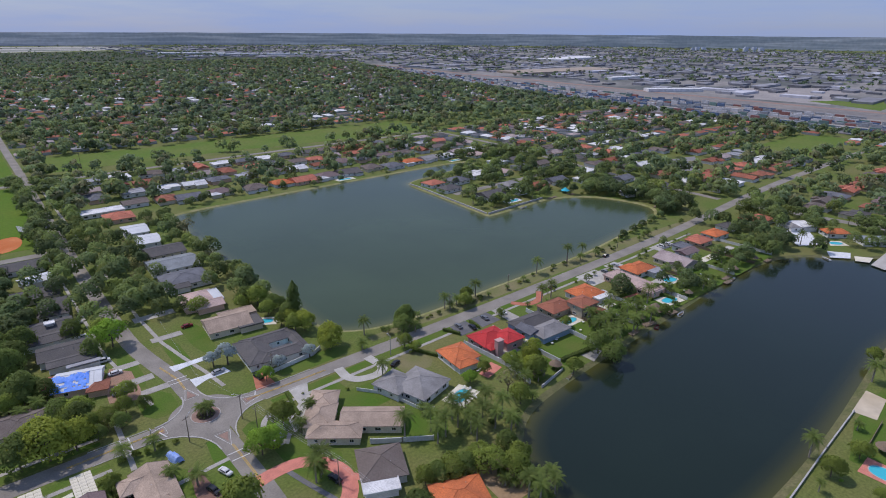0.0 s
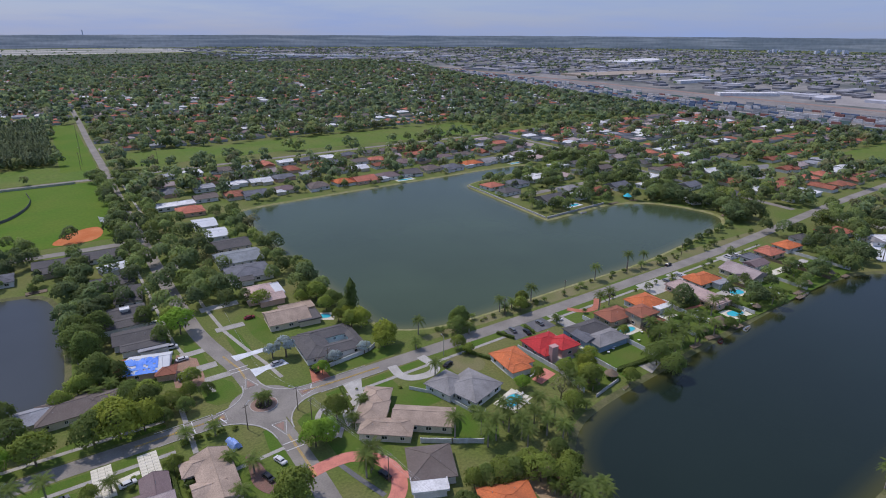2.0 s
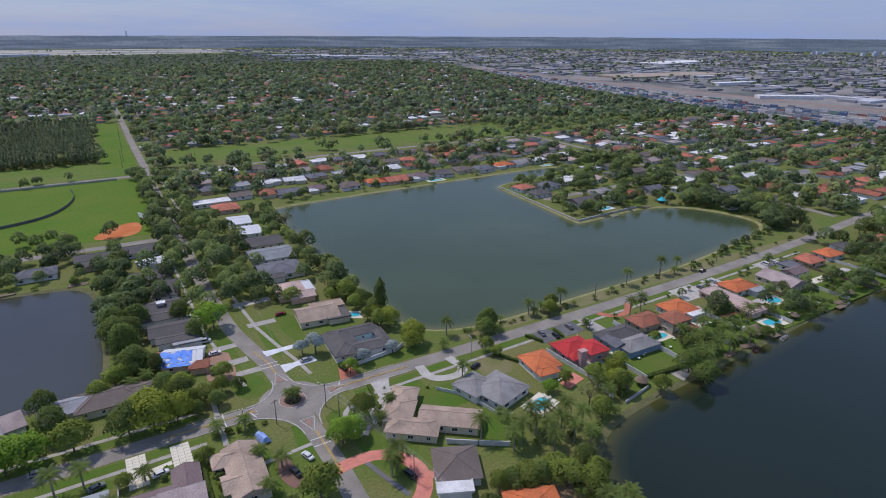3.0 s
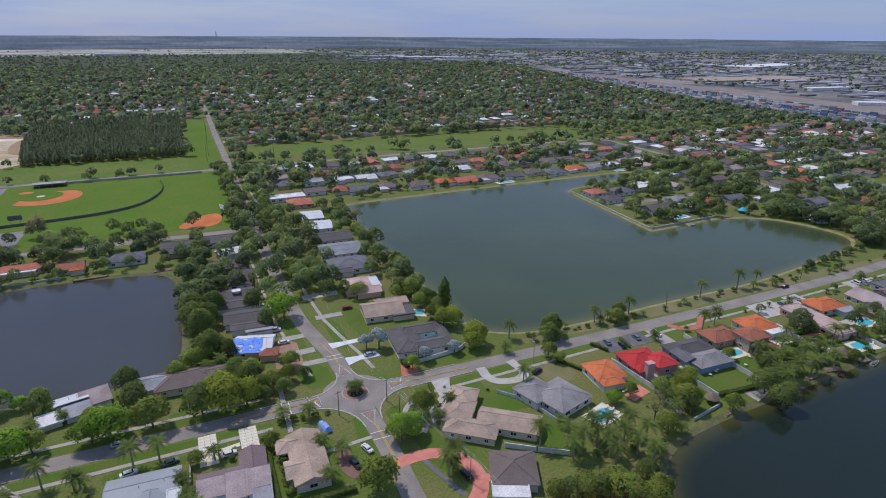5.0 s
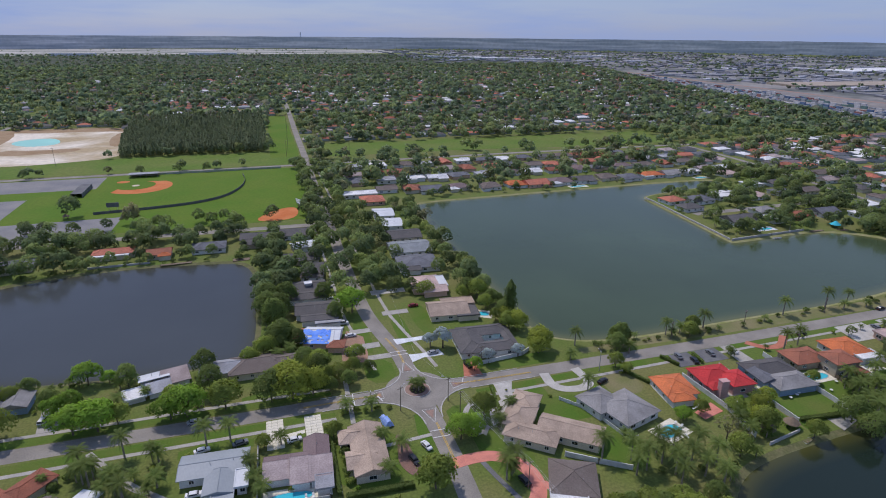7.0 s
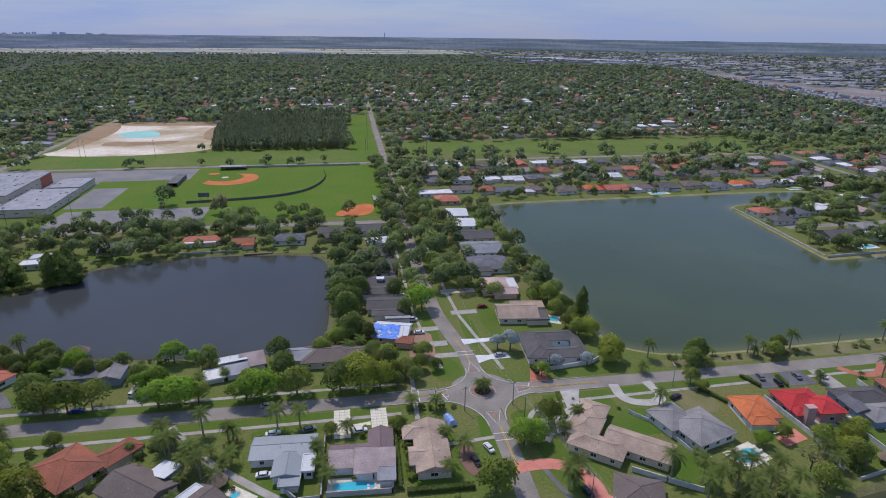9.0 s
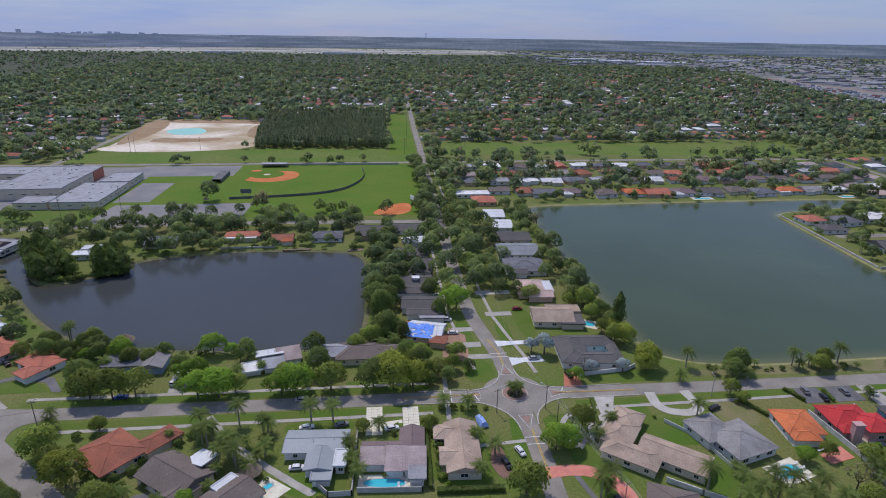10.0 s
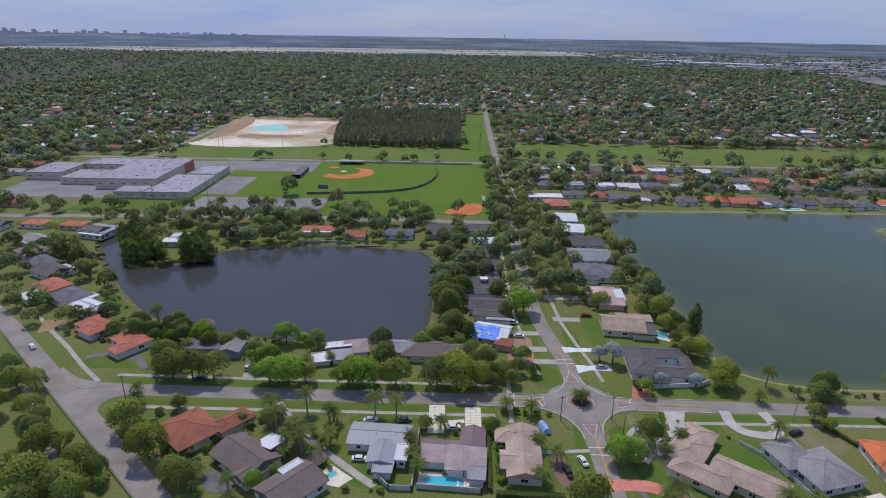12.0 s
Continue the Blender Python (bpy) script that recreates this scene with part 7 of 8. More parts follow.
def pool(x, y, w, d, rot, label, deck="cream", border=1.6, round_=2):
    p = thing("swimming_pool", label, "pool", x, y, 0, rot)
    bm = bmesh.new()
    prism(bm, rect(-w / 2 - border, -d / 2 - border, w / 2 + border, d / 2 + border), -0.05, 0.075)
    part("deck", bm, M[deck], p)
    shape = smooth_loop(rect(-w / 2, -d / 2, w / 2, d / 2), round_)
    bm = bmesh.new()
    ribbon(bm, shape, 0.35, 0.02, 0.13, True)
    part("coping", bm, M["kerb"], p)
    bm = bmesh.new()
    prism(bm, shape, 0.0, 0.1)
    part("water", bm, M["pool"], p)
    for s in (-0.35, 0.35):
        bm = bmesh.new()
        rod(bm, (w / 2 + 0.2, s, 0.1), (w / 2 + 0.1, s, 0.9), 0.04)
        rod(bm, (w / 2 + 0.1, s, 0.9), (w / 2 - 0.5, s, 0.7), 0.04)
        part("handrail", bm, M["metal"], p)


pool(72.3, -45.8, 8.6, 5.4, 18, "blue swimming pool with a pale deck")
pool(-46.4, -40.4, 12, 3.6, -4, "turquoise pool in a walled yard")
pool(43.5, 50.5, 7, 4, -30, "green-blue pool beside the house")
pool(40, 23, 8, 5, -4, "blue pool inside the court")
pool(223, -38, 8, 5.4, -10, "bright blue pool with a pale deck")
pool(200.5, -50.8, 9, 5, -8, "long blue pool beside the lake")
pool(146.5, -34, 9, 4, 0, "turquoise pool behind the house")
pool(352, -72.5, 8, 5, -40, "bright blue pool at the lakeside")
pool(141, -153.5, 6, 9, 0, "bright blue pool with a pink deck", "pink_paver")
pool(268, 116, 12, 4, 0, "blue pool on the peninsula", "white_drive")
pool(-79, -39, 3, 2, 40, "small round blue garden pool", "cream", 0.5, 3)
pool(330, 252, 12, 4, 0, "blue pool at the north shore")
pool(206, 252.5, 14, 4, 0, "long pale blue pool at the north shore")


# ---------------------------------------------------------------- fences, walls, docks
def wall_run(pts, h, th, key, label, name="garden_wall", posts=0.0):
    f = thing(name, label, "fence" if "fence" in name else "wall")
    bm = bmesh.new()
    ribbon(bm, pts, th, 0, h)
    part("panel", bm, M[key], f)
    bm = bmesh.new()
    ribbon(bm, pts, th + 0.1, h, h + 0.08)
    part("coping", bm, M[key], f)
    if posts:
        for a, b in zip(pts, pts[1:]):
            n = max(1, int(math.dist(a, b) / posts))
            for i in range(n + 1):
                t = i / n
                bm = bmesh.new()
                box(bm, a[0] + (b[0] - a[0]) * t, a[1] + (b[1] - a[1]) * t, (h + 0.2) / 2, th + 0.14, th + 0.14, h + 0.2)
                part("post", bm, M[key], f)


wall_run([(-67, -35), (-66.4, -39), (-62, -44.3), (-55.5, -44.4), (-54.8, -17)], 1.7, 0.2, "fence_grey", "pale grey garden wall", posts=4)
wall_run([(-54, -43.5), (-36, -44.6), (-34.4, -18)], 1.7, 0.2, "fence_grey", "pale garden wall round the pool yard", posts=4)
wall_run([(34, -46.8), (42, -52.5), (50, -57.8)], 1.7, 0.2, "fence_white", "white garden wall behind the beige house", posts=4)
wall_run([(46, -20), (53, -29), (56.5, -44), (60, -46)], 1.2, 0.1, "fence_white", "low white garden fence", "garden_fence", 3)
wall_run([(97, -20), (98.6, -42), (96.5, -56)], 1.8, 0.18, "fence_white", "white fence between gardens", "garden_fence", 3)
wall_run([(115.2, -18), (115.8, -54)], 1.8, 0.18, "fence_white", "white fence beside the lawn", "garden_fence", 3)
wall_run([(138.4, -16), (138, -56)], 1.8, 0.18, "fence_white", "tall white fence beside the lawn", "garden_fence", 3)
wall_run([(98, -60.5), (112, -58)], 1.1, 0.25, "fence_grey", "low grey lakeside wall", posts=4)
wall_run([(181, -18), (181, -50)], 1.7, 0.15, "fence_white", "plain white fence between gardens", "garden_fence", 3)
wall_run([(27, 9.4), (46, 11.5), (50, 14)], 1.6, 0.2, "fence_white", "white wall in front of the corner house", posts=4)
wall_run([(229.5, 104), (237.5, 190), (238, 204)], 0.9, 0.5, "fence_grey", "grey stone sea wall of the peninsula", posts=0)
wall_run([(230, 102.5), (262, 104.4), (290, 106)], 1.2, 0.4, "fence_grey", "grey sea wall with a rail", posts=5)
wall_run([(-110, 158.5), (-140, 158)], 1.0, 0.3, "fence_grey", "low lakeside wall with a terrace", posts=5)
wall_run([(-150, 388.5), (-30, 388.5)], 1.6, 0.08, "metal", "thin metal fence along the ball field", "chain_fence", 8)
bm = bmesh.new()
rail_pts = [(-230, 35.6), (-204, 13.0), (-185, -3.6), (-165, -21), (-147, -36.6), (-130, -51.4), (-112, -66)]
rail = thing("guard_rail", "grey metal guard rail along the canal road", "guard rail")
bm = bmesh.new()
ribbon(bm, rail_pts, 0.12, 0.45, 0.8)
part("rail", bm, M["old_asphalt"], rail)
for a, b in zip(rail_pts, rail_pts[1:]):
    for i in range(9):
        bm = bmesh.new()
        box(bm, a[0] + (b[0] - a[0]) * i / 9, a[1] + (b[1] - a[1]) * i / 9, 0.35, 0.16, 0.16, 0.7)
        part("post", bm, M["pole"], rail)


def dock(x, y, w, d, rot, label):
    k = thing("dock", label, "dock", x, y, 0, rot)
    n = int(w / 0.5)
    me = None
    for i in range(n):
        if me is None:
            bm = bmesh.new()
            box(bm, 0, 0, 0, w / n - 0.05, d, 0.1)
            me = mesh_of("plank", bm, M["wood"])
        p = new("plank", me)
        p.parent = k
        p.matrix_basis = pose(-w / 2 + (i + 0.5) * w / n, 0, 0.25)
    for sx in (-1, 1):
        for sy in (-1, 1):
            bm = bmesh.new()
            rod(bm, (sx * (w / 2 - 0.2), sy * (d / 2 - 0.2), -2), (sx * (w / 2 - 0.2), sy * (d / 2 - 0.2), 0.7), 0.14)
            part("pile", bm, M["pole"], k)


slab([(127, -54.8), (136.6, -54.2), (136.4, -58.6), (127, -61.6)], "walk", "sloping concrete boat ramp at the lake", 0.08, "boat_ramp", "ramp")
dock(171, -58, 7, 3, -12, "small wooden dock with a red boat")
dock(189, -58.5, 6, 3, -5, "white edged wooden dock")
dock(248, -55.5, 8, 2.5, 0, "narrow wooden dock beside a lawn")
dock(298, 103, 10, 2.2, 0, "wooden dock at the peninsula")
dock(317, 100, 6, 4, 0, "wooden dock below a teal hut roof")
dock(-62, 151, 9, 4, 0, "wooden dock below the trees")
dock(-96, 154, 16, 2.2, 2, "long wooden lake walk")
wall_run([(106, -139.5), (140, -138), (168, -137)], 0.7, 0.3, "fence_grey", "low pale lakeside wall", posts=6)
dock(338, 40, 7, 2, 20, "small white dock by the trees")


def hut(x, y, r, key, label, h=2.2):
    t = thing("garden_hut", label, "hut", x, y)
    for i in range(4):
        a = math.pi / 4 + i * math.pi / 2
        bm = bmesh.new()
        rod(bm, (r * 0.7 * math.cos(a), r * 0.7 * math.sin(a), 0), (r * 0.7 * math.cos(a), r * 0.7 * math.sin(a), h), 0.12)
        part("post", bm, M["pole"], t)
    bm = bmesh.new()
    bmesh.ops.create_cone(bm, cap_ends=True, segments=12, radius1=r, radius2=0.15, depth=r * 0.75, matrix=Matrix.Translation((0, 0, h + r * 0.375)))
    bmesh.ops.create_cone(bm, cap_ends=True, segments=12, radius1=r * 1.08, radius2=r * 0.8, depth=0.3, matrix=Matrix.Translation((0, 0, h + 0.02)))
    part("roof", bm, key, t)


hut(152, -150, 2.6, M["wood"], "small garden shed with a tan roof")
hut(-84.6, -34.6, 3.2, M["thatch"], "round thatched garden hut")
hut(-150, 47, 3.4, M["thatch"], "thatched hut beside the lake")
hut(183, -53.6, 3.8, M["thatch"], "thatched hut beside the water")
hut(111.6, -55.2, 2.4, M["wood"], "brown pergola roof by the lake")
hut(101.6, -55.6, 2.2, M["wood"], "brown garden shelter by the lake")
hut(317, 106, 3.2, M["pool"], "teal roofed waterside hut")
hut(-176, 262, 2.2, M["wood"], "small wooden roofed dugout shelter")


wall_run([(150, -146), (168, -145)], 0.9, 0.1, "wood", "low brown wooden garden fence", "garden_fence", 3)


# ---------------------------------------------------------------- vehicles
PAINTS = {k: mat("car_paint_" + k, c, None, 0.3, 0.5, 2.0, spec=0.6, grain=0.03) for k, c in
          dict(white=(0.75, 0.75, 0.75), silver=(0.42, 0.43, 0.45), black=(0.02, 0.02, 0.025), grey=(0.16, 0.17, 0.18), blue=(0.02, 0.07, 0.3), red=(0.22, 0.02, 0.03)).items()}
LAMP = glass_mat("lamp_glass", (0.7, 0.7, 0.68), 0.2)
TAIL = glass_mat("tail_lamp", (0.35, 0.02, 0.02), 0.3)


def car(key, van=False):
    t = thing("car", "%s parked %s" % (key, "van with dark windows" if van else "saloon car with dark windows"), "car", 0, 0, -500)
    L, W, hb, ht = (5.0, 1.95, 1.05, 1.9) if van else (4.7, 1.82, 0.85, 1.45)
    bm = bmesh.new()
    v = box(bm, 0, 0, 0.28 + hb / 2 - 0.05, L, W, hb - 0.1)
    bmesh.ops.bevel(bm, geom=[e for e in bm.edges], offset=0.16, segments=2, affect="EDGES")
    x0, x1 = (-L * 0.46, L * 0.22) if van else (-L * 0.36, L * 0.18)
    base, top = 0.2 + hb - 0.12, ht
    low = [bm.verts.new((x, y, base)) for x, y in ((x0, -W * 0.46), (x1 + 0.5, -W * 0.46), (x1 + 0.5, W * 0.46), (x0, W * 0.46))]
    up = [bm.verts.new((x, y, top)) for x, y in ((x0 + (0.1 if van else 0.6), -W * 0.38), (x1 - 0.25, -W * 0.38), (x1 - 0.25, W * 0.38), (x0 + (0.1 if van else 0.6), W * 0.38))]
    bm.faces.new(up)
    for i in range(4):
        bm.faces.new((low[i], low[(i + 1) % 4], up[(i + 1) % 4], up[i]))
    part("body", bm, PAINTS[key], t)
    for sx, nm in ((1, "windscreen"), (-1, "rear_window")):
        xb, xt = (x1 + 0.5, x1 - 0.25) if sx > 0 else (x0, x0 + (0.1 if van else 0.6))
        bm = bmesh.new()
        o = 0.015 * sx
        q = [bm.verts.new(p) for p in ((xb + o, -W * 0.42, base + 0.06), (xb + o, W * 0.42, base + 0.06), (xt + o, W * 0.35, top - 0.05), (xt + o, -W * 0.35, top - 0.05))]
        bm.faces.new(q)
        bmesh.ops.solidify(bm, geom=bm.faces[:], thickness=0.01)
        part(nm, bm, M["glass"], t)
    for sy in (-1, 1):
        bm = bmesh.new()
        yb, yt = sy * (W * 0.46 + 0.012), sy * (W * 0.38 + 0.012)
        q = [bm.verts.new(p) for p in ((x0 + 0.25, yb, base + 0.08), (x1 + 0.35, yb, base + 0.08), (x1 - 0.25, yt, top - 0.07), (x0 + (0.25 if van else 0.65), yt, top - 0.07))]
        bm.faces.new(q)
        bmesh.ops.solidify(bm, geom=bm.faces[:], thickness=0.01)
        part("side_window", bm, M["glass"], t)
        for sx in (-1, 1):
            w = bmesh.new()
            bmesh.ops.create_cone(w, cap_ends=True, segments=14, radius1=0.33, radius2=0.33, depth=0.22, matrix=Matrix.Translation((sx * L * 0.31, sy * (W / 2 - 0.08), 0.33)) @ Matrix.Rotation(radians(90), 4, "X"))
            wh = part("wheel", w, M["rubber"], t)
            r = bmesh.new()
            bmesh.ops.create_cone(r, cap_ends=True, segments=10, radius1=0.2, radius2=0.2, depth=0.03, matrix=Matrix.Translation((sx * L * 0.31, sy * (W / 2 + 0.035), 0.33)) @ Matrix.Rotation(radians(90), 4, "X"))
            part("rim", r, M["metal"], wh)
        for sx, mt, nm in ((1, LAMP, "headlight"), (-1, TAIL, "tail_light")):
            bm = bmesh.new()
            box(bm, sx * (L / 2 - 0.05), sy * (W / 2 - 0.32), 0.75, 0.14, 0.36, 0.16)
            part(nm, bm, mt, t)
    return t


CARS = {k: car(k) for k in PAINTS}
CARS["van"] = car("white", True)
for cx, cy, turn, key in ((-71.8, -32.6, 0, "white"), (-121.3, 15.9, 80, "van"), (-136.5, 7.9, 5, "blue"), (-71.1, -13.9, 10, "white"), (-60.1, -13.5, 15, "grey"), (-44, -16.6, 8, "white"),
                          (-5.2, -31, -72, "white"), (22.6, 9.8, 100, "black"), (12.4, 22.6, 5, "silver"), (-17, 45.6, 0, "white"), (-17.5, 34.4, -5, "silver"), (-19, 30.6, -5, "grey"), (-18.6, 57.6, -5, "van"),
                          (66.4, -14.6, 20, "black"), (105, -7.5, 80, "grey"), (109, -12, 80, "black"), (-20.1, 84, 0, "white"), (-20.3, 99, 0, "silver"), (15.4, 66.4, 0, "red")):
    copy_thing(CARS[key], pose(cx, cy, 0.06, 0, 0, turn))
for cx, cy, turn, key in ((17.6, -53.5, 100, "black"), (129, -10, 95, "white"), (119, -9, 85, "grey"), (168, -6.5, 0, "black"), (205, -11, 85, "grey"), (217, -9.5, 85, "silver"), (263, -9, 85, "van"), (270, -9, 85, "white"),
                          (-10.4, -36, -75, "black"), (-212, 27, 138, "white"), (-188, 34, 135, "black"), (-178, 40, 100, "grey"), (225, 2.6, 3, "black"), (-74.5, 1.6, 2, "silver")):
    copy_thing(CARS[key], pose(cx, cy, 0.06, 0, 0, turn))
for pattern in CARS.values():
    for o in reversed((pattern, *pattern.children_recursive)):
        bpy.data.objects.remove(o)


# ---------------------------------------------------------------- poles, wires, small garden things
def pole(x, y, h, arm=None, label="tall wooden utility pole", bars=True):
    p = thing("utility_pole" if bars else "street_lamp", label, "pole", x, y)
    bm = bmesh.new()
    rod(bm, (0, 0, -0.2), (0, 0, h), 0.17, 0.11, 8)
    part("shaft", bm, M["pole"] if bars else M["metal"], p)
    if bars:
        bm = bmesh.new()
        box(bm, 0, 0, h - 0.7, 2.4, 0.14, 0.16, 20)
        part("crossarm", bm, M["pole"], p)
        for u in (-1.0, -0.4, 0.4, 1.0):
            bm = bmesh.new()
            rod(bm, (u * 0.94, u * 0.34, h - 0.6), (u * 0.94, u * 0.34, h - 0.35), 0.06)
            part("insulator", bm, M["kerb"], p)
    if arm:
        bm = bmesh.new()
        rod(bm, (0, 0, h - 0.4), (arm[0], arm[1], h), 0.06)
        part("arm", bm, M["metal"], p)
        bm = bmesh.new()
        box(bm, arm[0], arm[1], h, 0.7, 0.3, 0.16, math.degrees(math.atan2(arm[1], arm[0])))
        part("lamp_head", bm, M["metal"], p)


pole(-8.6, -10.6, 9.5, (1.6, 1.4), "tall dark pole with a lamp arm")
pole(8.5, -9.6, 9.5, (-1.8, 1.2), "tall dark pole with a lamp arm")
pole(9.9, -18.5, 9.5)
pole(17.5, -56, 9.5)
pole(-17.7, -4.6, 6.0, (0, -0.8), "short pale street lamp", False)
pole(69.5, -7.2, 8.5, (0, 1.8), "grey street lamp beside the road", False)
pole(28, 9.5, 8.5)
pole(112, 6.5, 8)
pole(150, 6.8, 8)
pole(-157, -5.5, 9.5, (1, 1), "tall dark pole with a lamp arm")
pole(196, 7, 8)
pole(243, 7.2, 8)
for px, py in ((-19, 470), (-15, 560), (-22, 440), (-12, 640), (42, 440), (-298, 455), (-232, 452), (-303, 456), (-260, 225), (-230, 246), (120, 520)):
    pole(px, py, 17, None, "very tall dark power line pole")


def wire(pts, sag, r=0.028, n=10):
    out = []
    for a, b in zip(pts, pts[1:]):
        for i in range(n):
            t = i / n
            out.append(tuple(a[k] + (b[k] - a[k]) * t - (4 * sag * t * (1 - t) if k == 2 else 0) for k in range(3)))
    out.append(pts[-1])
    cu = bpy.data.curves.new("power_line", "CURVE")
    cu.dimensions = "3D"
    cu.bevel_depth, cu.bevel_resolution = r, 0
    sp = cu.splines.new("POLY")
    sp.points.add(len(out) - 1)
    for q, p in zip(sp.points, out):
        q.co = (*p, 1)
    cu.materials.append(M["metal"])
    tagged(new("power_line", cu), "thin sagging overhead power line wire", "wire", "overhead wires")


for u in (-1.0, -0.4, 0.4, 1.0):
    wire([(9.9 + u * 0.94, -18.5 + u * 0.34, 9.15), (17.5 + u * 0.94, -56 + u * 0.34, 9.15), (23 + u, -98, 9.2)], 0.6)
wire([(8.5, -9.6, 9.3), (9.9, -18.5, 8.9)], 0.1)
wire([(8.5, -9.6, 8.8), (2, 12, 9.0), (4, 60, 9.2)], 0.5)


def boat(x, y, rot, key, label, L=4.6):
    b = thing("boat", label, "boat", x, y, -0.62, rot)
    bm = bmesh.new()
    rings = []
    for i in range(7):
        t = i / 6
        w = 0.95 * (1 - t ** 3) + 0.03
        xx = -L / 2 + L * t
        rings.append([bm.verts.new((xx, s * w, 0.55 + 0.15 * t)) for s in (-1, 1)] + [bm.verts.new((xx, s * w * 0.55, -0.1)) for s in (1, -1)])
    for p, q in zip(rings, rings[1:]):
        for k in (1, 2, 3):
            bm.faces.new((p[k], p[(k + 1) % 4], q[(k + 1) % 4], q[k]))
    bm.faces.new(rings[0])
    part("hull", bm, PAINTS[key], b)
    bm = bmesh.new()
    for i in (-1, 0.4):
        box(bm, i, 0, 0.42, 0.5, 1.5, 0.08)
    part("bench", bm, M["wood"], b)


boat(192, -61.5, 10, "white", "small white motor boat at a dock", 6)
boat(172, -61.5, 20, "red", "small red rowing boat at a dock")
boat(250, -58, 0, "white", "small white boat at a dock")
boat(112, -61.8, 10, "white", "small white boat beside a wall")
boat(320, -78, 60, "white", "white boat moored at a terrace", 6)
boat(262, 99, 0, "white", "white boat along the sea wall", 6)


def lounger(x, y, rot, key="frame_white"):
    t = thing("sun_lounger", "white sun lounger beside a pool", "lounger", x, y, 0.08, rot, "sun loungers")
    bm = bmesh.new()
    box(bm, -0.25, 0, 0.32, 1.3, 0.62, 0.07)
    part("seat", bm, M[key], t)
    bm = bmesh.new()
    v = box(bm, 0.7, 0, 0.5, 0.75, 0.62, 0.07)
    bmesh.ops.rotate(bm, verts=v, cent=(0.4, 0, 0.34), matrix=Matrix.Rotation(radians(-32), 3, "Y"))
    part("backrest", bm, M[key], t)
    for sx in (-0.75, 0.35):
        for sy in (-0.26, 0.26):
            bm = bmesh.new()
            box(bm, sx, sy, 0.14, 0.06, 0.06, 0.3)
            part("leg", bm, M["metal"], t)


for lx, ly, lr in ((76, -43, 20), (77, -45, 20), (75.5, -50, 100), (-42.5, -42, 90), (-40.5, -42, 90), (225.5, -36, 60), (206, -52, 30), (88, -38, 0), (90, -37, 30)):
    lounger(lx, ly, lr)

# bleachers and scoreboard of the ball field
bl = thing("bleachers", "grey metal bleachers beside the clay infield", "bleachers", -21, 262, 0, 90)
for i in range(5):
    bm = bmesh.new()
    box(bm, 0, i * 0.8, 0.4 + i * 0.35, 14, 0.5, 0.08)
    part("bench", bm, M["metal"], bl)
for sx in (-6, 0, 6):
    bm = bmesh.new()
    rod(bm, (sx, 0, 0), (sx, 3.4, 1.9), 0.07)
    rod(bm, (sx, 3.4, 0), (sx, 3.4, 1.9), 0.07)
    part("frame", bm, M["metal"], bl)
sb = thing("scoreboard", "dark scoreboard on two posts", "scoreboard", -150, 276, 0, 0)
bm = bmesh.new()
box(bm, 0, 0, 4.2, 8, 0.4, 3.2)
part("board", bm, M["dark_asphalt"], sb)
for sx in (-2.6, 2.6):
    bm = bmesh.new()
    rod(bm, (sx, 0, 0), (sx, 0, 2.7), 0.14)
    part("post", bm, M["metal"], sb)
cage = thing("batting_cage", "dark netted batting cage beside the field", "cage", -183.5, 336, 0, 0)
bm = bmesh.new()
prism(bm, rect(-3.9, -16, 3.9, 16), 3.2, 3.3)
part("net_roof", bm, M["dark_asphalt"], cage)
for sx in (-1, 1):
    bm = bmesh.new()
    box(bm, sx * 3.9, 0, 1.6, 0.06, 32, 3.2)
    part("net_side", bm, M["dark_asphalt"], cage)
    for i in range(5):
        bm = bmesh.new()
        rod(bm, (sx * 3.95, -16 + 8 * i, 0), (sx * 3.95, -16 + 8 * i, 3.4), 0.08)
        part("post", bm, M["metal"], cage)
dg = thing("dugout", "long low roofed dugout", "shelter", -146, 383, 0, 0)
bm = bmesh.new()
box(bm, 0, 0, 3.1, 24, 8, 0.3)
part("roof", bm, ROOFS["flat"], dg)
bm = bmesh.new()
box(bm, 0, 3.5, 1.5, 23, 0.3, 2.9)
part("wall", bm, WALLS["tan"], dg)
for i in range(6):
    bm = bmesh.new()
    rod(bm, (-11 + 4.4 * i, -3.5, 0), (-11 + 4.4 * i, -3.5, 3), 0.12)
    part("post", bm, M["metal"], dg)

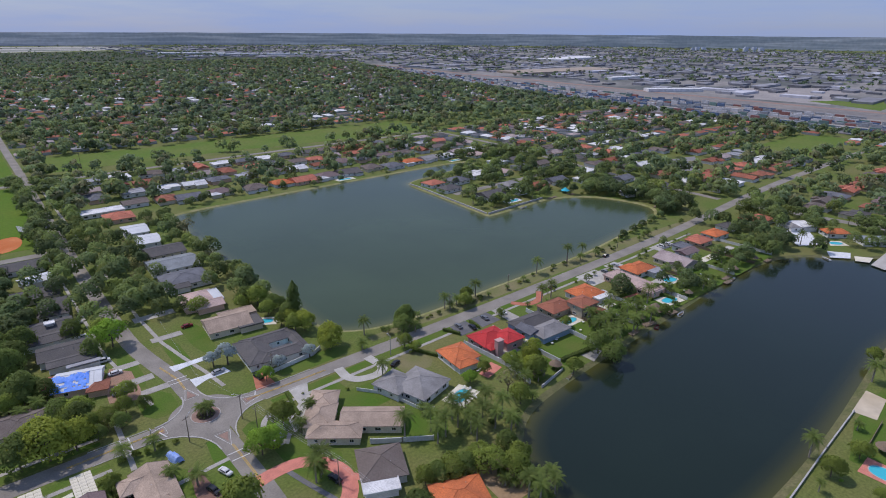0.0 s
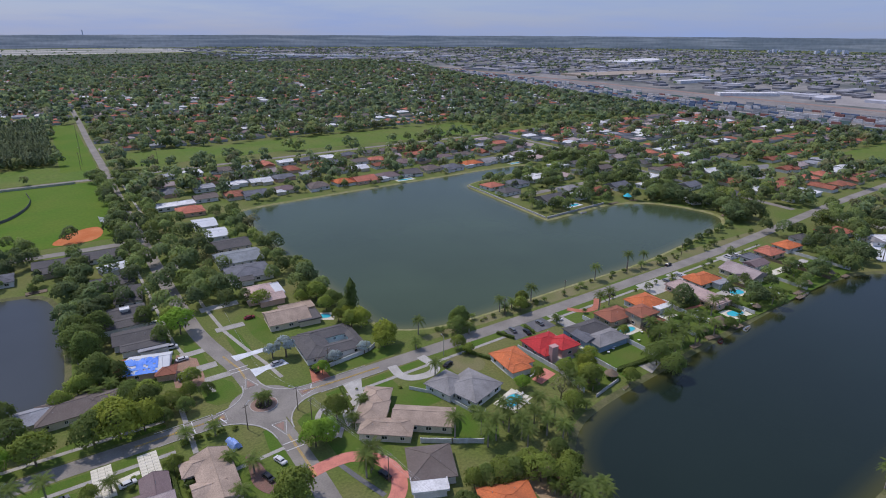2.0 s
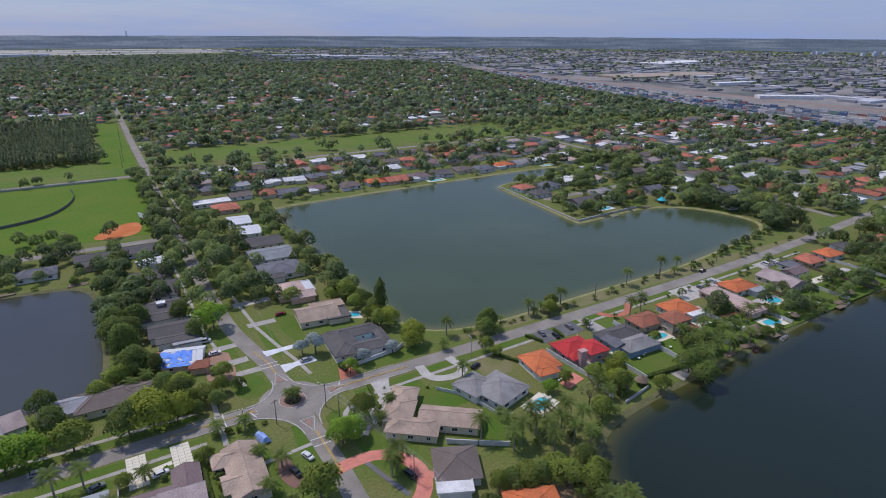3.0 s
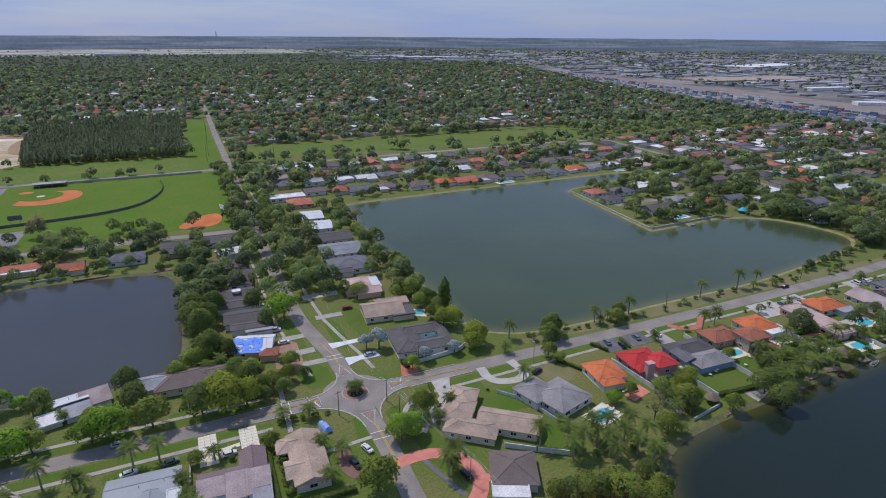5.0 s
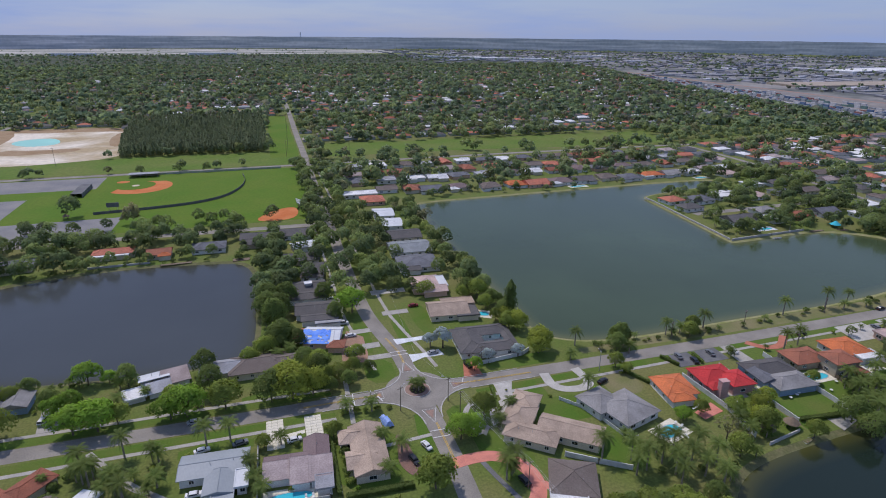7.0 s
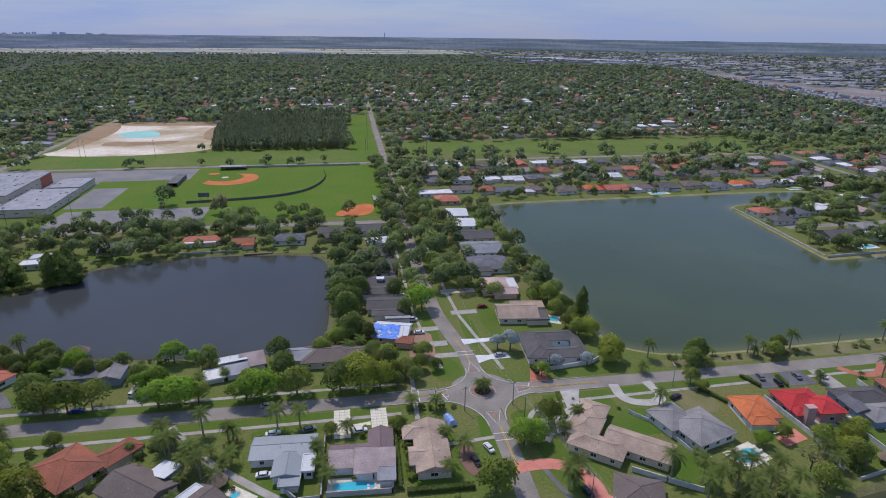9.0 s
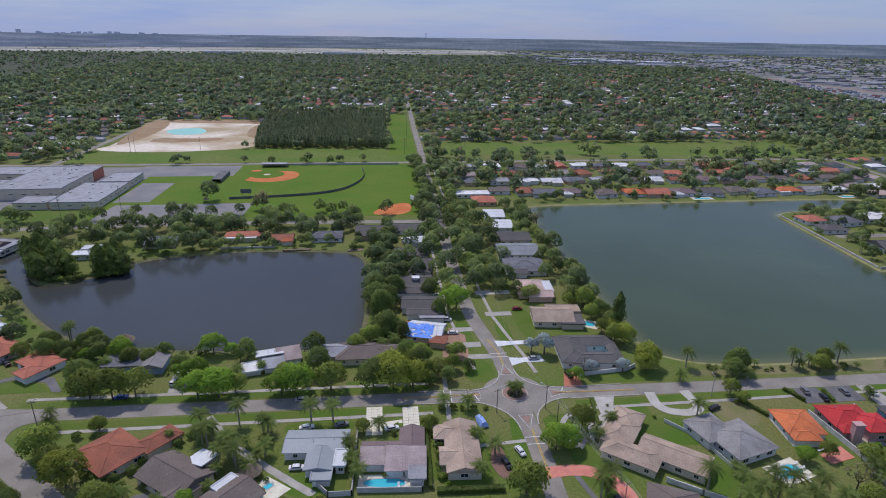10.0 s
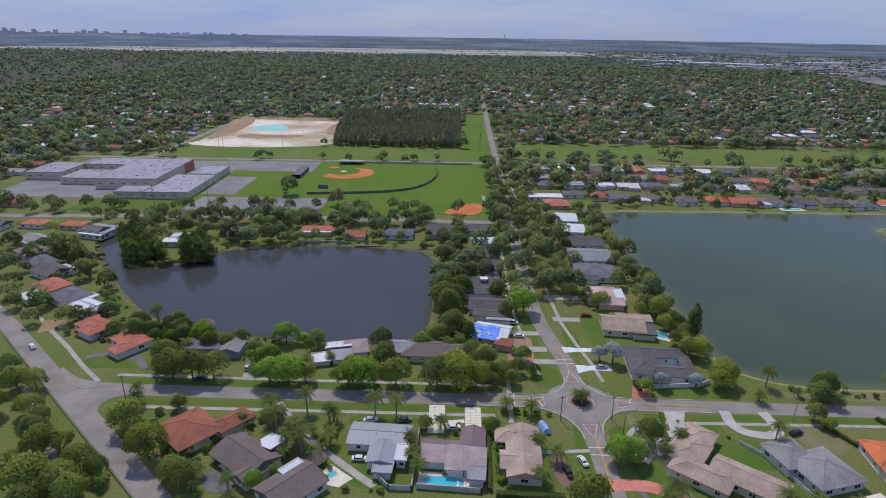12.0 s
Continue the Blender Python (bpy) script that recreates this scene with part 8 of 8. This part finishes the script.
# clipped hedges
def hedge(a, b, w, h, seed):
    t = thing("hedge", "dense clipped dark green hedge", "hedge")
    rng = np.random.default_rng(seed)
    L = math.dist(a, b)
    n = int(L * 60)
    u = rng.uniform(0, 1, n)
    d = np.array([(b[0] - a[0]), (b[1] - a[1]), 0]) / L
    s = np.array([-d[1], d[0], 0])
    face = rng.integers(0, 3, n)
    v = np.where(face == 0, -w / 2, np.where(face == 1, w / 2, rng.uniform(-w / 2, w / 2, n)))
    z = np.where(face == 2, h, rng.uniform(0, h, n))
    nrm = np.where((face == 2)[:, None], np.array([0, 0, 1.0]), np.sign(v)[:, None] * s) + rng.normal(size=(n, 3)) * 0.4
    nrm /= np.linalg.norm(nrm, axis=1)[:, None]
    p = np.array([a[0], a[1], 0]) + u[:, None] * L * d + v[:, None] * s + z[:, None] * np.array([0, 0, 1.0]) + rng.normal(size=(n, 3)) * 0.06
    tt = np.cross(nrm, rng.normal(size=(n, 3)))
    tt /= np.linalg.norm(tt, axis=1)[:, None]
    bb = np.cross(nrm, tt)
    q = np.stack([p + (tt * i + bb * j) * 0.26 for i, j in ((-1, 0), (0, -0.7), (1, 0), (0, 0.7))], 1)
    o = new("foliage", quads_mesh("foliage", q, LEAVES[1]))
    o.parent = t
    bm = bmesh.new()
    ribbon(bm, [a, b], w * 0.8, 0, h * 0.92)
    part("core", bm, LEAVES[1], t)


hedge((-32, -45.5), (-13, -46), 1.6, 1.5, 1)
hedge((-33, -18), (-33.5, -44), 1.0, 1.6, 2)
hedge((78, -10.5), (83, -21), 1.0, 1.2, 3)
hedge((117, -53.5), (136, -55.5), 1.5, 1.3, 4)
hedge((101, -13), (98, -5.5), 1.0, 1.2, 5)
hedge((112, -7), (111, -14), 1.0, 1.3, 6)
hedge((200, -34), (203, -52), 1.2, 1.3, 7)
hedge((183, -34), (204, -37), 1.0, 1.1, 8)
hedge((26, -5.5), (23.5, -20), 0.9, 0.8, 9)

# back gardens along the south lake
bounds = [98.5, 115.6, 138.2, 152, 166, 181, 207, 231, 255, 279, 301]
garden_rng = random.Random(41)
for i, (gx0, gx1) in enumerate(zip(bounds, bounds[1:])):
    slab([(gx0 + 0.6, -57.5), (gx1 - 0.6, -57.5), (gx1 - 0.6, -36), (gx0 + 0.6, -36)], "lawn", "bright mown back lawn running to the lake", 0.022, "lawn", "lawn")
    if i >= 2:
        wall_run([(gx1, -20), (gx1 + 0.2, -38), (gx1, -56)], 1.5, 0.12, "fence_white" if i % 2 else "wood", "garden fence running down to the lake", "garden_fence", 4)
        if i % 2:
            hedge((gx0 + 1.2, -34), (gx0 + 1.2, -54), 1.1, 1.2, 60 + i)
    slab([(gx0 + 3, -37.5), (gx1 - 4, -37.5), (gx1 - 4, -33), (gx0 + 3, -33)], garden_rng.choice(("concrete", "pink_paver", "cream", "walk")), "small paved patio behind a house", 0.07, "patio", "patio")
    if i in (0, 4, 6, 8, 9):
        hut(gx0 + 5, -54, 1.9, M["wood"] if i % 4 else M["thatch"], "small brown roofed garden shelter by the lake", 2.0)
    if i in (3, 7, 9):
        dock((gx0 + gx1) / 2, -58.5, 6, 2.4, 0, "small weathered wooden dock below a lawn")
    for j in range(3):
        table_x, table_y = garden_rng.uniform(gx0 + 2, gx1 - 2), garden_rng.uniform(-52, -39)
        t = thing("garden_table", "small pale garden table on the lawn", "table", table_x, table_y, 0, 0, "garden tables")
        bm = bmesh.new()
        bmesh.ops.create_cone(bm, cap_ends=True, segments=12, radius1=0.6, radius2=0.6, depth=0.06, matrix=Matrix.Translation((0, 0, 0.74)))
        part("top", bm, M["frame_white"], t)
        bm = bmesh.new()
        rod(bm, (0, 0, 0), (0, 0, 0.72), 0.06)
        part("stem", bm, M["metal"], t)
